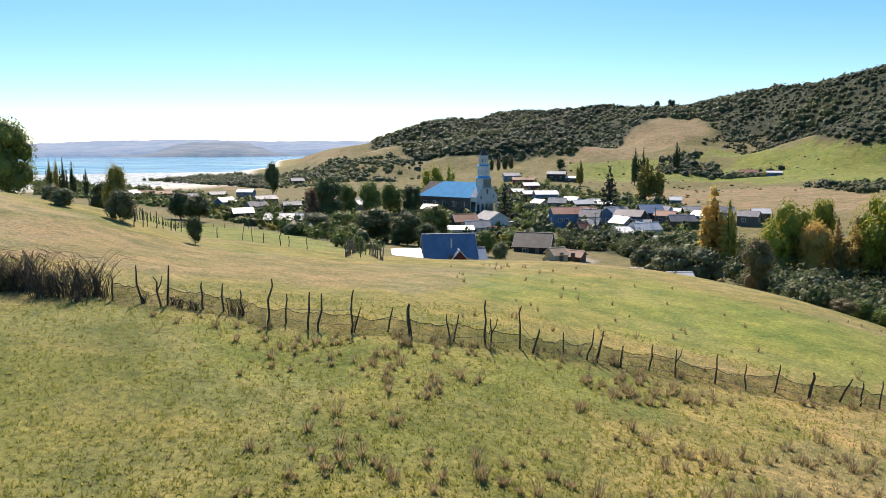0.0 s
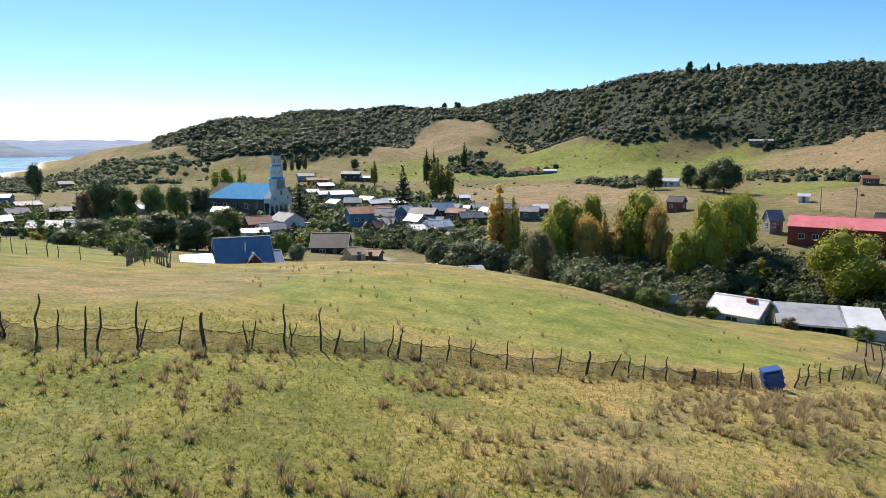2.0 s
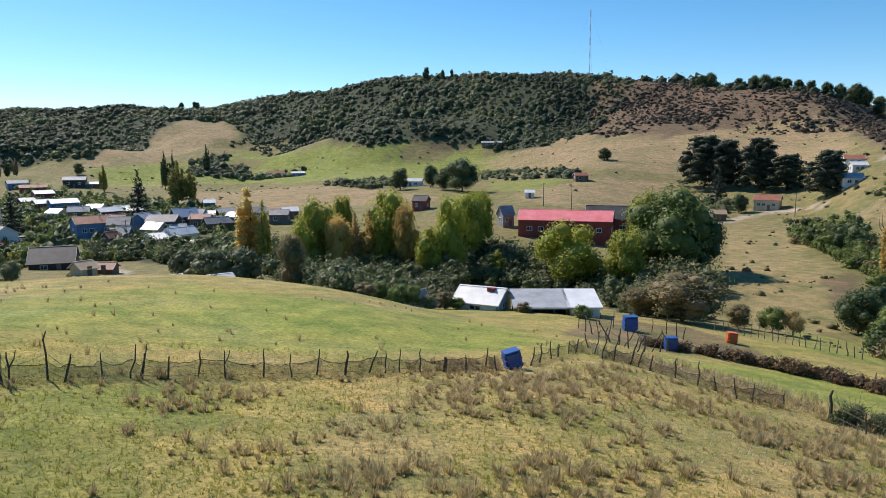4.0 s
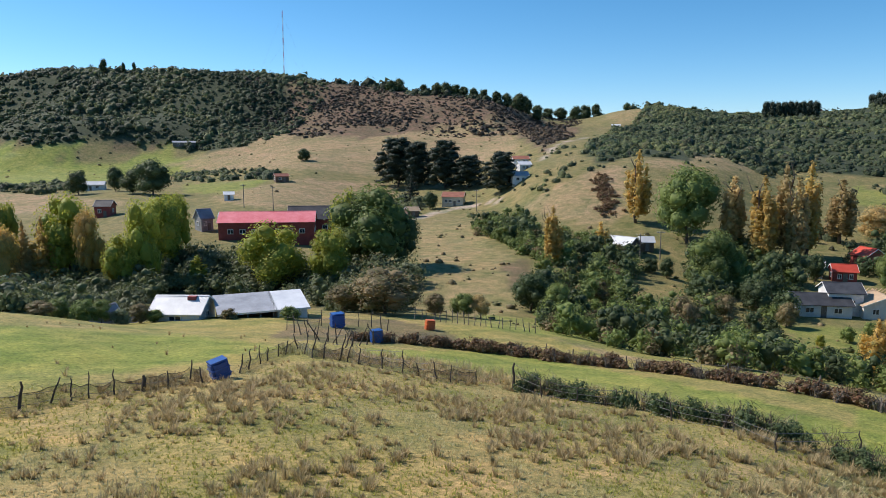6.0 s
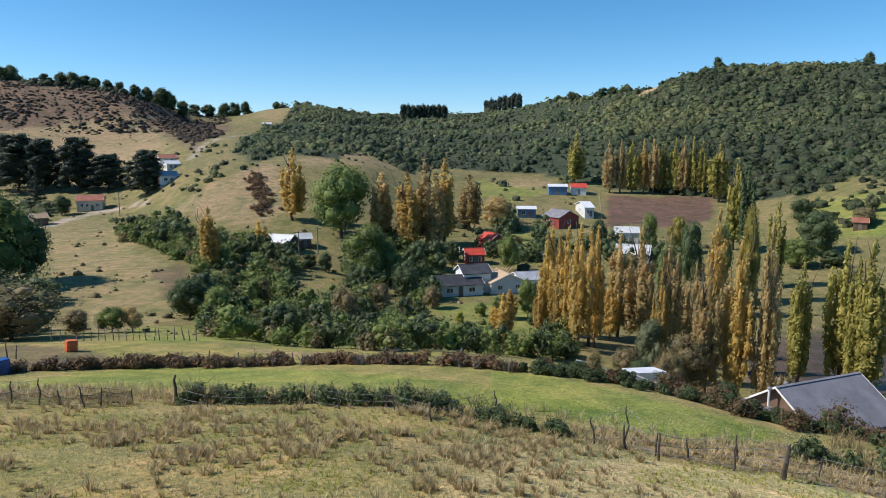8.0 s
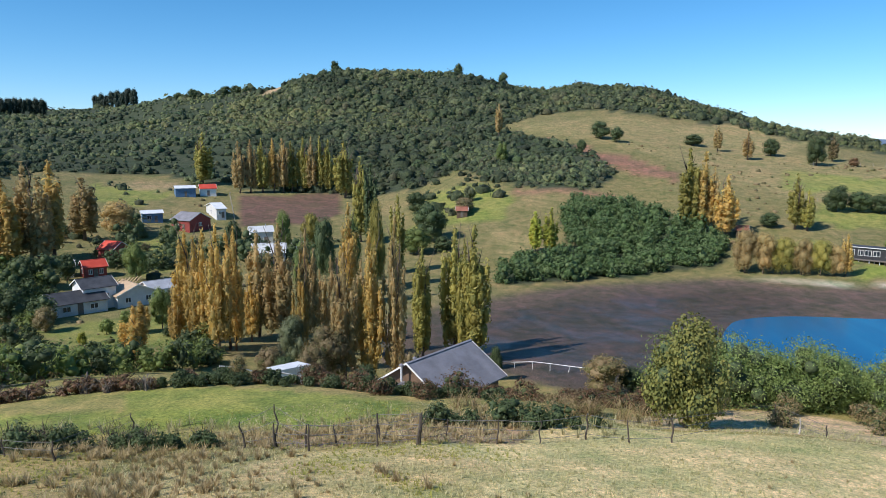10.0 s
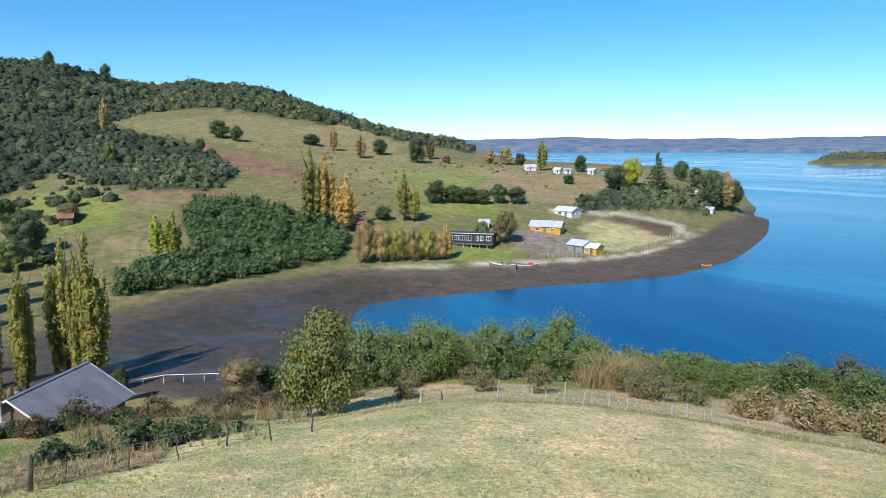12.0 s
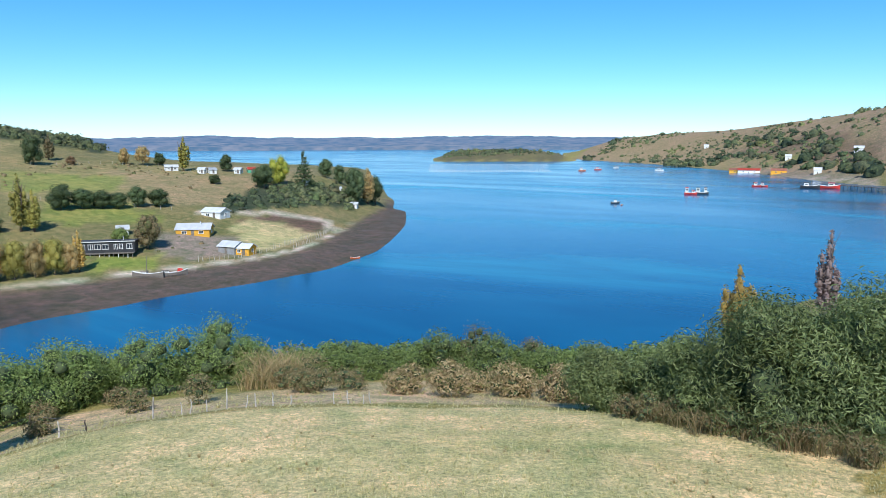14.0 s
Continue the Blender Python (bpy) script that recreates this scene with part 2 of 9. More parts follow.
BROW = [(-64, 75, 29.3), (-57, 75, 27.3), (-53.7, 75, 25.7), (-50, 72, 23.9), (-43.4, 75, 22.6), (-34.5, 75, 21.1),
        (-20.8, 78, 20.5), (-14.3, 76, 20.2), (-8, 72, 19.7), (-2, 66, 19.4), (5, 62, 18.2), (12, 60, 17.7), (16.7, 60, 17.2),
        (24, 62, 16.2), (30, 62, 15.6), (37.4, 60, 15.3), (43.7, 58, 15.5), (52, 55, 16.2), (62, 52, 16.7), (72, 48, 17),
        (80, 44, 17.4), (84, 42, 17.7), (90, 42, 17.7), (104, 45, 15.8), (110, 48, 15.4), (120, 49, 15.5), (126, 50, 15.3),
        (143, 48, 15.6), (160, 46, 16), (174, 45, 17), (235, 70, 27)]
BACK_SLOPE = [(-64, 130, 24), (-55, 130, 20), (-45, 130, 17), (-38, 125, 15.5), (-30, 115, 14.5), (-20, 120, 12), (-10, 120, 10),
              (0, 105, 10), (5, 82, 14.3), (15, 85, 14), (25, 76, 14.2), (35, 70, 14.2), (45, 66, 14), (55, 62, 14.6),
              (62, 60, 14.8), (72, 56, 14), (80, 54, 12.5), (90, 56, 11.5), (104, 60, 12), (115, 64, 11.8), (130, 65, 11.5),
              (145, 64, 12), (160, 60, 13), (174, 58, 15), (235, 130, 25)]
VALLEY = [(-64, 260, 14), (-50, 260, 7.5), (-40, 240, 7), (-30, 230, 7), (-20, 210, 6), (-10, 190, 6), (0, 150, 4.5),
          (5, 128, 5), (15, 125, 5.5), (25, 120, 8.6), (35, 115, 8), (45, 105, 6), (55, 100, 6), (65, 95, 5.5), (75, 85, 4),
          (82, 80, 2.6), (90, 98, 1.3), (97, 98, 0.6), (103, 105, 0.4), (106.5, 112, 0.15), (109, 116, -0.6), (113, 120, -1.4), (130, 125, -1.8), (152, 120, -1.6),
          (160, 125, -0.8), (165, 135, -0.5), (170, 176, -0.2), (174, 182, -0.2), (235, 260, 18)]
LOW_TIDE = [(-64, 400, 9), (-50, 400, 4.5), (-40, 330, 7), (-30, 270, 7.5), (-20, 250, 7), (-10, 230, 7), (0, 180, 6), (5, 150, 6.5),
            (15, 150, 7), (25, 160, 8.4), (35, 145, 9), (45, 125, 6), (55, 120, 4.6), (65, 120, 4.2), (72, 112, 3.2), (78, 108, 1.4),
            (84, 112, 0.7), (90, 122, 0.45), (97, 126, 0.25), (103, 134, 0.18), (106.5, 142, 0.1), (108.3, 147, 0.02), (112, 153.5, 0.02), (117, 158, 0.02),
            (121.6, 166, 0.02), (127.5, 175, 0.02), (133.5, 191, 0.02), (137.6, 223, 0.02), (139.9, 299, 0.0), (143, 310, -1.5), (174, 300, -1.5), (235, 400, 10)]
FAR_BANK = [(-64, 620, 1.0), (-50, 640, 0.8), (-45, 640, 1.5), (-38, 500, 6), (-30, 400, 7.5), (-20, 330, 8), (-10, 300, 9.5),
            (0, 260, 10), (5, 195, 11), (15, 195, 11), (25, 260, 8.5), (35, 195, 10), (40, 185, 10), (46, 165, 7), (50, 145, 4.3),
            (60, 150, 4.2), (70, 150, 4.0), (80, 148, 2.0), (90, 157, 1.6), (94.5, 165, 1.5), (99, 173, 1.5), (107, 187, 1.5),
            (113, 183, 1.5), (120, 192, 1.5), (125.7, 202, 1.6), (131, 220, 1.6), (134, 258, 1.6), (137, 335, 1.2), (139.5, 345, 0.1),
            (143, 370, -3), (174, 400, -3), (235, 600, 1)]
FIELDS = [(-64, 1000, 0.05), (-50, 1000, 0.05), (-46, 1000, 0.1), (-43, 900, 5), (-40, 720, 14), (-36, 700, 23), (-34, 650, 22),
          (-30, 600, 24), (-20, 600, 22), (-10, 520, 17.5), (0, 470, 20), (10, 450, 20.5), (18, 420, 29), (25, 420, 25), (32, 350, 18.5),
          (36, 268, 23), (40, 268, 27.5), (45, 275, 28.6), (50, 280, 26), (54, 290, 19), (60, 300, 16.5), (66, 300, 15),
          (75, 300, 13.2), (80, 300, 13), (87, 270, 18), (95, 258, 19), (100, 232, 11), (107, 232, 10.5), (115, 240, 9), (122, 245, 7.6),
          (128, 262, 6), (133, 292, 5), (137, 347, 2.5), (140, 420, -3), (174, 600, -4), (235, 900, -2)]
SLOPE = [(-64, 1500, -5), (-47, 1400, -5), (-43, 1150, 2), (-40, 860, 22), (-36, 820, 31), (-30, 760, 38), (-20, 780, 42), (-13, 700, 54),
         (-8, 680, 42), (0, 570, 41), (14, 550, 41), (20, 520, 42), (28, 500, 40), (33, 470, 36), (36, 520, 45), (42, 600, 50),
         (50, 550, 45), (58, 550, 45), (64, 480, 42), (75, 440, 44), (85, 430, 46), (95, 420, 48), (100, 415, 46), (107, 400, 34),
         (113, 380, 27), (120, 350, 20.5), (127, 330, 16.5), (133, 335, 13), (137, 353, 4), (140, 460, -4), (155, 900, -5),
         (160, 850, -5), (167, 700, -4), (174, 600, -4), (235, 1500, -5)]
SKYLINE = [(-64, 2000, -8), (-46, 1900, -8), (-43, 1400, 2), (-40, 1000, 29), (-36, 950, 38), (-34.4, 900, 49), (-30.4, 900, 67), (-28.3, 1000, 65),
           (-25.9, 1000, 81), (-22.8, 1000, 79), (-16.8, 1000, 82), (-13.5, 950, 78), (-8, 900, 89), (-1.7, 800, 95), (1, 780, 104)]
SKYLINE += [(5.6, 750, 102), (11, 720, 103), (16.7, 700, 97.5), (20.5, 680, 92), (25, 660, 86.5), (29, 640, 80.5), (32, 620, 76), (34.3, 600, 68),
            (38, 800, 63), (41, 800, 65), (43, 750, 71), (47, 750, 71), (51.5, 850, 65), (57, 900, 66), (60, 850, 68), (63, 700, 69),
            (66, 650, 73), (71, 620, 76), (73.5, 600, 83), (77, 600, 91), (81, 600, 91), (86, 600, 89)]
SKYLINE += [(89, 600, 83), (92.6, 620, 74), (96, 600, 79), (99, 580, 76), (101.5, 560, 70), (104.5, 540, 60), (107.5, 520, 50), (111, 500, 41.5),
            (115, 480, 36), (117.5, 450, 29), (122, 420, 24), (127, 400, 21), (131, 380, 19), (134, 372, 15), (137, 370, 3), (140, 600, -6),
            (152, 1450, -6), (154, 1440, 0), (158, 1280, 1), (163.4, 985, 1), (170, 720, 1), (174, 650, 1), (180, 640, 2), (235, 2000, -8)]
BEYOND = [(-64, 2800, -12), (-46, 2800, -12), (-42, 2000, 0), (-36, 1500, 30), (-20, 1500, 60), (16, 1200, 70), (60, 1400, 50), (90, 1000, 55),
          (105, 900, 40), (112, 900, 15), (118, 900, -6), (140, 1900, -12), (151, 1900, -12), (155.9, 1900, 45), (160.4, 1700, 56),
          (164, 1500, 57), (168, 1300, 67), (171, 1200, 71), (174, 1100, 79), (180, 1100, 84), (235, 2800, -12)]
OVERSEA = [(-64, 3000, -12), (-40, 3000, -12), (-20, 2600, 20), (80, 2600, 20), (108, 3600, -5), (112, 4150, -12), (156, 4150, -12), (174, 2600, 20),
           (235, 3000, -12)]
FAR_COAST = [(-64, 3500, -12), (-40, 3500, -12), (-30, 3500, 20), (80, 3500, 20), (104, 4400, -12), (158, 4400, -12), (174, 4300, 20), (235, 3500, -12)]
LINES = [HILLTOP, FIELD_EDGE, BROW, BACK_SLOPE, VALLEY, LOW_TIDE, FAR_BANK, FIELDS, SLOPE, SKYLINE, BEYOND, OVERSEA, FAR_COAST]

AZ = np.concatenate([np.arange(-66, 178, 0.6), np.arange(178, 294, 4.0)])
RAD = np.concatenate([[0.005, 0.5, 1.2], 2.0 * 1.0245 ** np.arange(0, 330)])
RAD = RAD[RAD < 4900]


def hash_noise(x, y, seed):
    """Smooth value noise in the plane, -1 to 1."""
    xi, yi = np.floor(x).astype(np.int64), np.floor(y).astype(np.int64)
    u, v = x - xi, y - yi
    u, v = u * u * (3 - 2 * u), v * v * (3 - 2 * v)

    def corner(a, b):
        n = (a * 374761393 + b * 668265263 + seed * 1442695041) & 0x7FFFFFFF
        n = ((n ^ (n >> 13)) * 1274126177) & 0x7FFFFFFF
        return ((n ^ (n >> 16)) & 0xFFFF) / 32767.5 - 1
    top = corner(xi, yi) * (1 - u) + corner(xi + 1, yi) * u
    low = corner(xi, yi + 1) * (1 - u) + corner(xi + 1, yi + 1) * u
    return top * (1 - v) + low * v


def fbm(x, y, size, seed, octaves=3):
    total, amp = 0, 1.0
    for k in range(octaves):
        total = total + amp * hash_noise(x / size * 2 ** k + 17.3 * k, y / size * 2 ** k - 9.1 * k, seed + k)
        amp *= 0.5
    return total / 1.75


def hermite(xs, ys, q):
    """Monotone cubic through the points (xs, ys), at q."""
    h, s = np.diff(xs), np.diff(ys) / np.diff(xs)
    m = np.zeros_like(ys)
    same = s[:-1] * s[1:] > 0
    w1, w2 = 2 * h[1:] + h[:-1], h[1:] + 2 * h[:-1]
    with np.errstate(divide="ignore", invalid="ignore"):
        m[1:-1] = np.where(same, (w1 + w2) / (w1 / s[:-1] + w2 / s[1:]), 0)
    m[0], m[-1] = s[0], s[-1]
    i = np.clip(np.searchsorted(xs, q) - 1, 0, len(xs) - 2)
    t = np.clip((q - xs[i]) / h[i], 0, 1)
    return ((2 * t ** 3 - 3 * t ** 2 + 1) * ys[i] + (t ** 3 - 2 * t ** 2 + t) * h[i] * m[i]
            + (3 * t ** 2 - 2 * t ** 3) * ys[i + 1] + (t ** 3 - t ** 2) * h[i] * m[i + 1])


def loft():
    rs, zs = [], []
    for line in LINES:
        a = np.array(line, float)
        b = np.concatenate([a, [[a[0, 0] + 360, a[0, 1], a[0, 2]]]])
        fine = np.arange(-100, 330, 0.25)
        r, z = (np.interp(fine, np.concatenate([b[-2:-1, 0] - 360, b[:, 0]]), np.concatenate([b[-2:-1, k], b[:, k]])) for k in (1, 2))
        kern = np.exp(-0.5 * (np.arange(-12, 13) / 3.5) ** 2)
        kern /= kern.sum()
        r, z = (np.interp(AZ, fine, np.convolve(v, kern, "same")) for v in (r, z))
        rs.append(r)
        zs.append(z)
    rs, zs = np.array(rs), np.array(zs)
    for k in range(1, len(rs)):
        rs[k] = np.maximum(rs[k], rs[k - 1] * 1.04)
    out = np.zeros((len(AZ), len(RAD)))
    for i in range(len(AZ)):
        xs = np.concatenate([[0], rs[:, i], [5200]])
        ys = np.concatenate([[26.3], zs[:, i], [zs[-1, i] * 0.6]])
        out[i] = hermite(xs, ys, RAD)
    return out


SKY_R = np.interp(AZ, [p[0] for p in SKYLINE], [p[1] for p in SKYLINE])
LAND_A = np.radians(AZ)[:, None]
LAND_X, LAND_Y = np.sin(LAND_A) * RAD[None], np.cos(LAND_A) * RAD[None]
LAND_Z = loft()
# the low island off the point, spurs and gullies on the hills, hummocks in the pasture
isle = (np.degrees(LAND_A) - 147.2) / 5.6
LAND_Z = np.maximum(LAND_Z, np.where(np.abs(isle) < 1, 1, 0) * (17 + 3 * hash_noise(LAND_X / 60, LAND_Y / 60, 3))
                    * np.clip(1 - isle ** 4, 0, 1) * np.clip(1 - ((RAD[None] - 1520) / 175) ** 2, 0, 1) - 0.5 + np.minimum(LAND_Z, 0) * 0)
dry = np.clip((LAND_Z - 3) / 10, 0, 1)
far_part = np.clip((RAD[None] - 320) / 250, 0, 1) * np.clip((1500 - RAD[None]) / 400, 0, 1)
LAND_Z = LAND_Z + dry * far_part * ((8.0 + 9.0 * np.clip((18 - np.degrees(LAND_A)) / 8, 0, 1)) * fbm(LAND_X, LAND_Y, 95, 5) + 2.5 * fbm(LAND_X, LAND_Y, 30, 8)) * np.clip((SKY_R[:, None] * 1.02 - RAD[None]) / (0.12 * SKY_R[:, None]), 0.15, 1)
LAND_Z = LAND_Z + np.clip((RAD[None] - 2500) / 500, 0, 1) * np.clip(LAND_Z / 20, 0, 1) * 9 * fbm(LAND_X, LAND_Y, 300, 9)
LAND_Z = LAND_Z + np.clip((LAND_Z - 6) / 6, 0, 1) * np.clip(RAD[None] / 15, 0, 1) * (0.16 * fbm(LAND_X, LAND_Y, 9, 11) + 0.05 * fbm(LAND_X, LAND_Y, 2.5, 12))
LAND_Z = LAND_Z + (1 - dry) * np.clip((LAND_Z + 0.2) / 0.6, 0, 1) * 0.1 * fbm(LAND_X, LAND_Y, 16, 13)


def ground_z(az, r):
    """Height of the land at a bearing and distance; works on arrays."""
    az = np.where(np.asarray(az, float) < -66, np.asarray(az, float) + 360, az)
    az, r = np.broadcast_arrays(np.asarray(az, float), np.asarray(r, float))
    i = np.clip(np.searchsorted(AZ, az) - 1, 0, len(AZ) - 2)
    j = np.clip(np.searchsorted(RAD, r) - 1, 0, len(RAD) - 2)
    u = np.clip((az - AZ[i]) / (AZ[i + 1] - AZ[i]), 0, 1)
    v = np.clip((r - RAD[j]) / (RAD[j + 1] - RAD[j]), 0, 1)
    return ((LAND_Z[i, j] * (1 - u) + LAND_Z[i + 1, j] * u) * (1 - v) + (LAND_Z[i, j + 1] * (1 - u) + LAND_Z[i + 1, j + 1] * u) * v)


def spot(az, r, up=0.0):
    """The point of the land at a bearing and distance."""
    a = math.radians(az)
    return Vector((math.sin(a) * r, math.cos(a) * r, float(ground_z(az, r)) + up))


# ---- end of landform

# outlines of woods and scrub, bearing and distance
WOOD = {}
WOOD["west"] = [(-36.2, 867.0), (-33.0, 623.0), (-27.7, 595.0), (-22.2, 576.0), (-19.5, 602.0), (-15.9, 739.0), (-14.1, 779.0), (-10.9, 774.0), (-9.2, 689.0), (-6.1, 697.0), (-2.6, 559.0), (0.0, 526.0), (3.8, 545.0), (7.1, 540.0), (13.6, 515.0), (16.9, 562.0), (16.9, 769), (12.8, 784), (8.7, 803), (4.6, 826), (0.6, 853), (-3.5, 899), (-7.6, 964), (-11.7, 1004), (-15.8, 1054), (-19.9, 1070), (-23.9, 1070), (-28.0, 1070), (-32.1, 970), (-36.2, 1022)]
WOOD["brown"] = [(14.1, 553.0), (19.3, 506.0), (25.4, 518.0), (29.9, 487.0), (34.4, 491.0), (37.9, 479.0), (40.1, 697.0), (40.1, 870), (38.1, 870), (36.1, 767), (34.1, 672), (32.1, 689), (30.1, 703), (28.1, 714), (26.1, 724), (24.1, 734), (22.1, 743), (20.1, 752), (18.1, 763), (16.1, 772), (14.1, 779)]
WOOD["gap"] = [(45.3, 616.0), (41.9, 362.0), (41.2, 270.0), (44.6, 290.0), (48.1, 290.0), (49.9, 339.0), (52.5, 330.0), (55.2, 340.0), (59.3, 344.0), (64.2, 345.0), (66.0, 319.0), (68.6, 327.0), (69.1, 315.0), (76.6, 313.0), (80.1, 313.0), (80.1, 670), (77.4, 670), (74.7, 670), (72.1, 681), (69.4, 700), (66.7, 716), (64.0, 753), (61.4, 852), (58.7, 942), (56.0, 961), (53.3, 937), (50.7, 901), (48.0, 842), (45.3, 820)]
WOOD["east"] = [(69.3, 315.0), (76.4, 302.0), (80.2, 298.0), (83.7, 294.0), (86.4, 307.0), (87.3, 352.0), (90.0, 402.0), (91.1, 411.0), (92.6, 454.0), (96.2, 465.0), (98.9, 455.0), (101.5, 448.0), (104.6, 455.0), (108.9, 449.0), (112.2, 441.0), (115.0, 439.0), (117.1, 432.0), (117.1, 525), (113.4, 558), (109.7, 577), (106.1, 600), (102.4, 624), (98.7, 652), (95.0, 676), (91.4, 683), (87.7, 670), (84.0, 670), (80.3, 670), (76.7, 670), (73.0, 674), (69.3, 700)]
WOOD["eastlow"] = [(85.5, 315.0), (89.9, 273.0), (91.7, 261.0), (96.7, 255.0), (98.9, 284.0), (97.6, 315.0), (92.6, 359.0), (89.5, 398.0), (87.3, 348.0)]
WOOD["green"] = [(89.6, 161.0), (94.5, 166.0), (99.0, 175.0), (103.6, 185.0), (107.4, 197.0), (106.9, 214.0), (103.9, 230.0), (100.3, 245.0), (95.3, 236.0), (94.7, 217.0), (95.5, 195.0), (92.2, 186.0), (90.1, 178.0)]
WOOD["creek"] = [(-20.8, 190.0), (-8.7, 153.0), (-2.5, 68.7), (4.7, 123.8), (7.5, 140.6), (10.7, 137.6), (18.5, 125.1), (21.2, 85.7), (26.1, 99.2), (27.1, 134.2), (25.1, 144.7), (7.5, 171.0), (-5.7, 198.0), (-20.8, 208.0)]
WOOD["dell"] = [(36.1, 110.3), (37.7, 76.5), (42.4, 75.4), (52.4, 63.9), (61.8, 85.6), (66.4, 90.4), (66.8, 106.8), (61.8, 105.6), (56.2, 107.6), (53.4, 131.4), (50.2, 124.0), (46.1, 122.1), (43.5, 139.7), (39.2, 136.7), (36.6, 126.8)]
WOOD["dellup"] = [(31.4, 212.0), (33.6, 179.0), (36.3, 154.0), (38.4, 148.3), (44.4, 153.0), (44.4, 171.0), (40.6, 181.0), (37.2, 192.0), (33.7, 225.0)]
WOOD["pine"] = [(21.1, 264.0), (25.4, 240.0), (27.5, 264.0), (26.2, 309.0)]
WOOD["headland"] = [(125.2, 267.0), (129.2, 285.0), (135.0, 319.0), (135.8, 346.0), (134.5, 352.0), (131.0, 335.0), (127.9, 316.0), (125.6, 293.0)]
WOOD["dellright"] = [(60.9, 99.2), (67.3, 84.1), (68.1, 100.0), (64.5, 108.5), (61.1, 116.4)]
WOOD["fardark"] = [(153.4, 1572.0), (155.9, 1551.0), (155.9, 1794.0), (153.8, 1441.0)]
WOOD["farwood"] = [(159.7, 1097.0), (164.2, 955.0), (173.9, 681.0), (173.8, 735.0), (169.3, 937.0), (164.5, 1101.0), (159.7, 1289.0)]
WOOD["fartop"] = [(163.7, 1283.0), (168.2, 1079.0), (171.3, 996.0), (171.4, 863.0), (168.2, 979.0), (163.7, 1206.0)]
WOOD["rowhedge"] = [(8.7, 380.0), (16.1, 323.0), (16.1, 360.0), (8.7, 464.0)]
WOOD["westslope"] = [(-42.3, 768), (-40.6, 748), (-38.1, 664), (-34.7, 660), (-32.3, 596), (-32.4, 504), (-38.2, 544), (-42.3, 636)]
WOOD["hillstrip"] = [(-14.0, 568), (-12.9, 604), (-10.8, 632), (-10.8, 612), (-12, 560), (-9.0, 540), (-6.5, 536), (-6.5, 500), (-12.9, 500), (-14, 520)]
WOOD["laneside"] = [(-3.6, 404), (-0.8, 420), (2.2, 408), (3.0, 350), (-0.8, 372)]
WOOD["orchard"] = [(83.0, 304), (86.1, 308), (88.0, 283), (91.7, 269), (91.7, 252), (88.8, 246), (86.7, 224), (82.8, 224)]
WOOD["villageleft"] = [(-60.4, 488.0), (-51.7, 327.0), (-41.7, 170.0), (-38.1, 87.0), (-31.7, 166.0), (-31.7, 244.0), (-39.0, 279.0), (-45.9, 369.0), (-55.4, 671.0), (-60.4, 779.0)]
WOOD["bayw"] = [(-53.5, 766.0), (-44.1, 534.0), (-37.1, 556.0), (-33.5, 568.0), (-40.6, 704.0), (-46.6, 902.0)]
WOOD["villageright"] = [(-26.3, 162.0), (-20.8, 188.0), (-15.6, 176.0), (-10.1, 167.0), (-8.3, 234.0), (-11.1, 290.0), (-16.6, 371.0), (-25.4, 478.0), (-26.3, 395.0)]
WOOD["gapleft"] = [(40.3, 305.0), (41.9, 266.0), (47.2, 445.0), (52.6, 498.0), (51.7, 852.0), (48.2, 776.0), (45.5, 750.0), (42.5, 504.0)]
WOOD["gaptop"] = [(50.1, 343.0), (56.3, 402.0), (56.3, 336.0), (53.4, 309.0), (50.8, 319.0)]
WOOD["gully"] = [(30.9, 204.0), (34.6, 229.0), (37.2, 195.0), (42.3, 177.0), (44.6, 155.0), (44.8, 122.0), (35.9, 119.0), (38.2, 135.2), (34.8, 168.0)]
WOOD["garden"] = [(48.2, 143.0), (49.2, 193.0), (53.1, 201.0), (56.2, 165.0), (56.2, 127.5), (50.0, 124.4)]
WOOD["yards"] = [(56.3, 218.0), (61.6, 239.0), (66.1, 196.0), (74.7, 218.0), (77.2, 218.0), (77.3, 168.0), (70.6, 157.0), (61.7, 165.0)]
WOOD["hillgap"] = [(-9.7, 670.0), (-7.6, 710.0), (-5.1, 691.0), (-5.1, 592.0), (-8.2, 624.0)]
WOOD["hillstripe"] = [(-11.3, 679.0), (-8.6, 726.0), (-7.6, 717.0), (-10.9, 668.0)]
WOOD["hillhedge"] = [(-13.9, 587.0), (-11.1, 615.0), (-11.0, 579.0), (-13.5, 556.0)]
WOOD["lanehedge"] = [(-12.1, 517.0), (-5.2, 531.0), (-5.2, 522.0), (-12.2, 501.0)]
WOOD["fieldhedge"] = [(-3.7, 390.0), (0.2, 405.0), (0.7, 352.0), (-1.0, 351.0)]
WOOD["ridgea"] = [(26.7, 651.0), (29.1, 639.0), (33.1, 610.0), (33.1, 611.0), (29.1, 622.0), (26.7, 606.0)]
WOOD["ridgeb"] = [(33.3, 609.0), (36.9, 741.0), (39.3, 800.0), (39.7, 800.0), (36.9, 739.0), (33.4, 583.0)]
WOOD["villagemid"] = [(-37.1, 371.0), (-31.7, 438.0), (-22.7, 418.0), (-10.3, 289.0), (-8.3, 234.0), (-10.5, 169.0), (-15.6, 180.0), (-20.8, 188.0), (-26.3, 172.0), (-31.7, 177.0)]
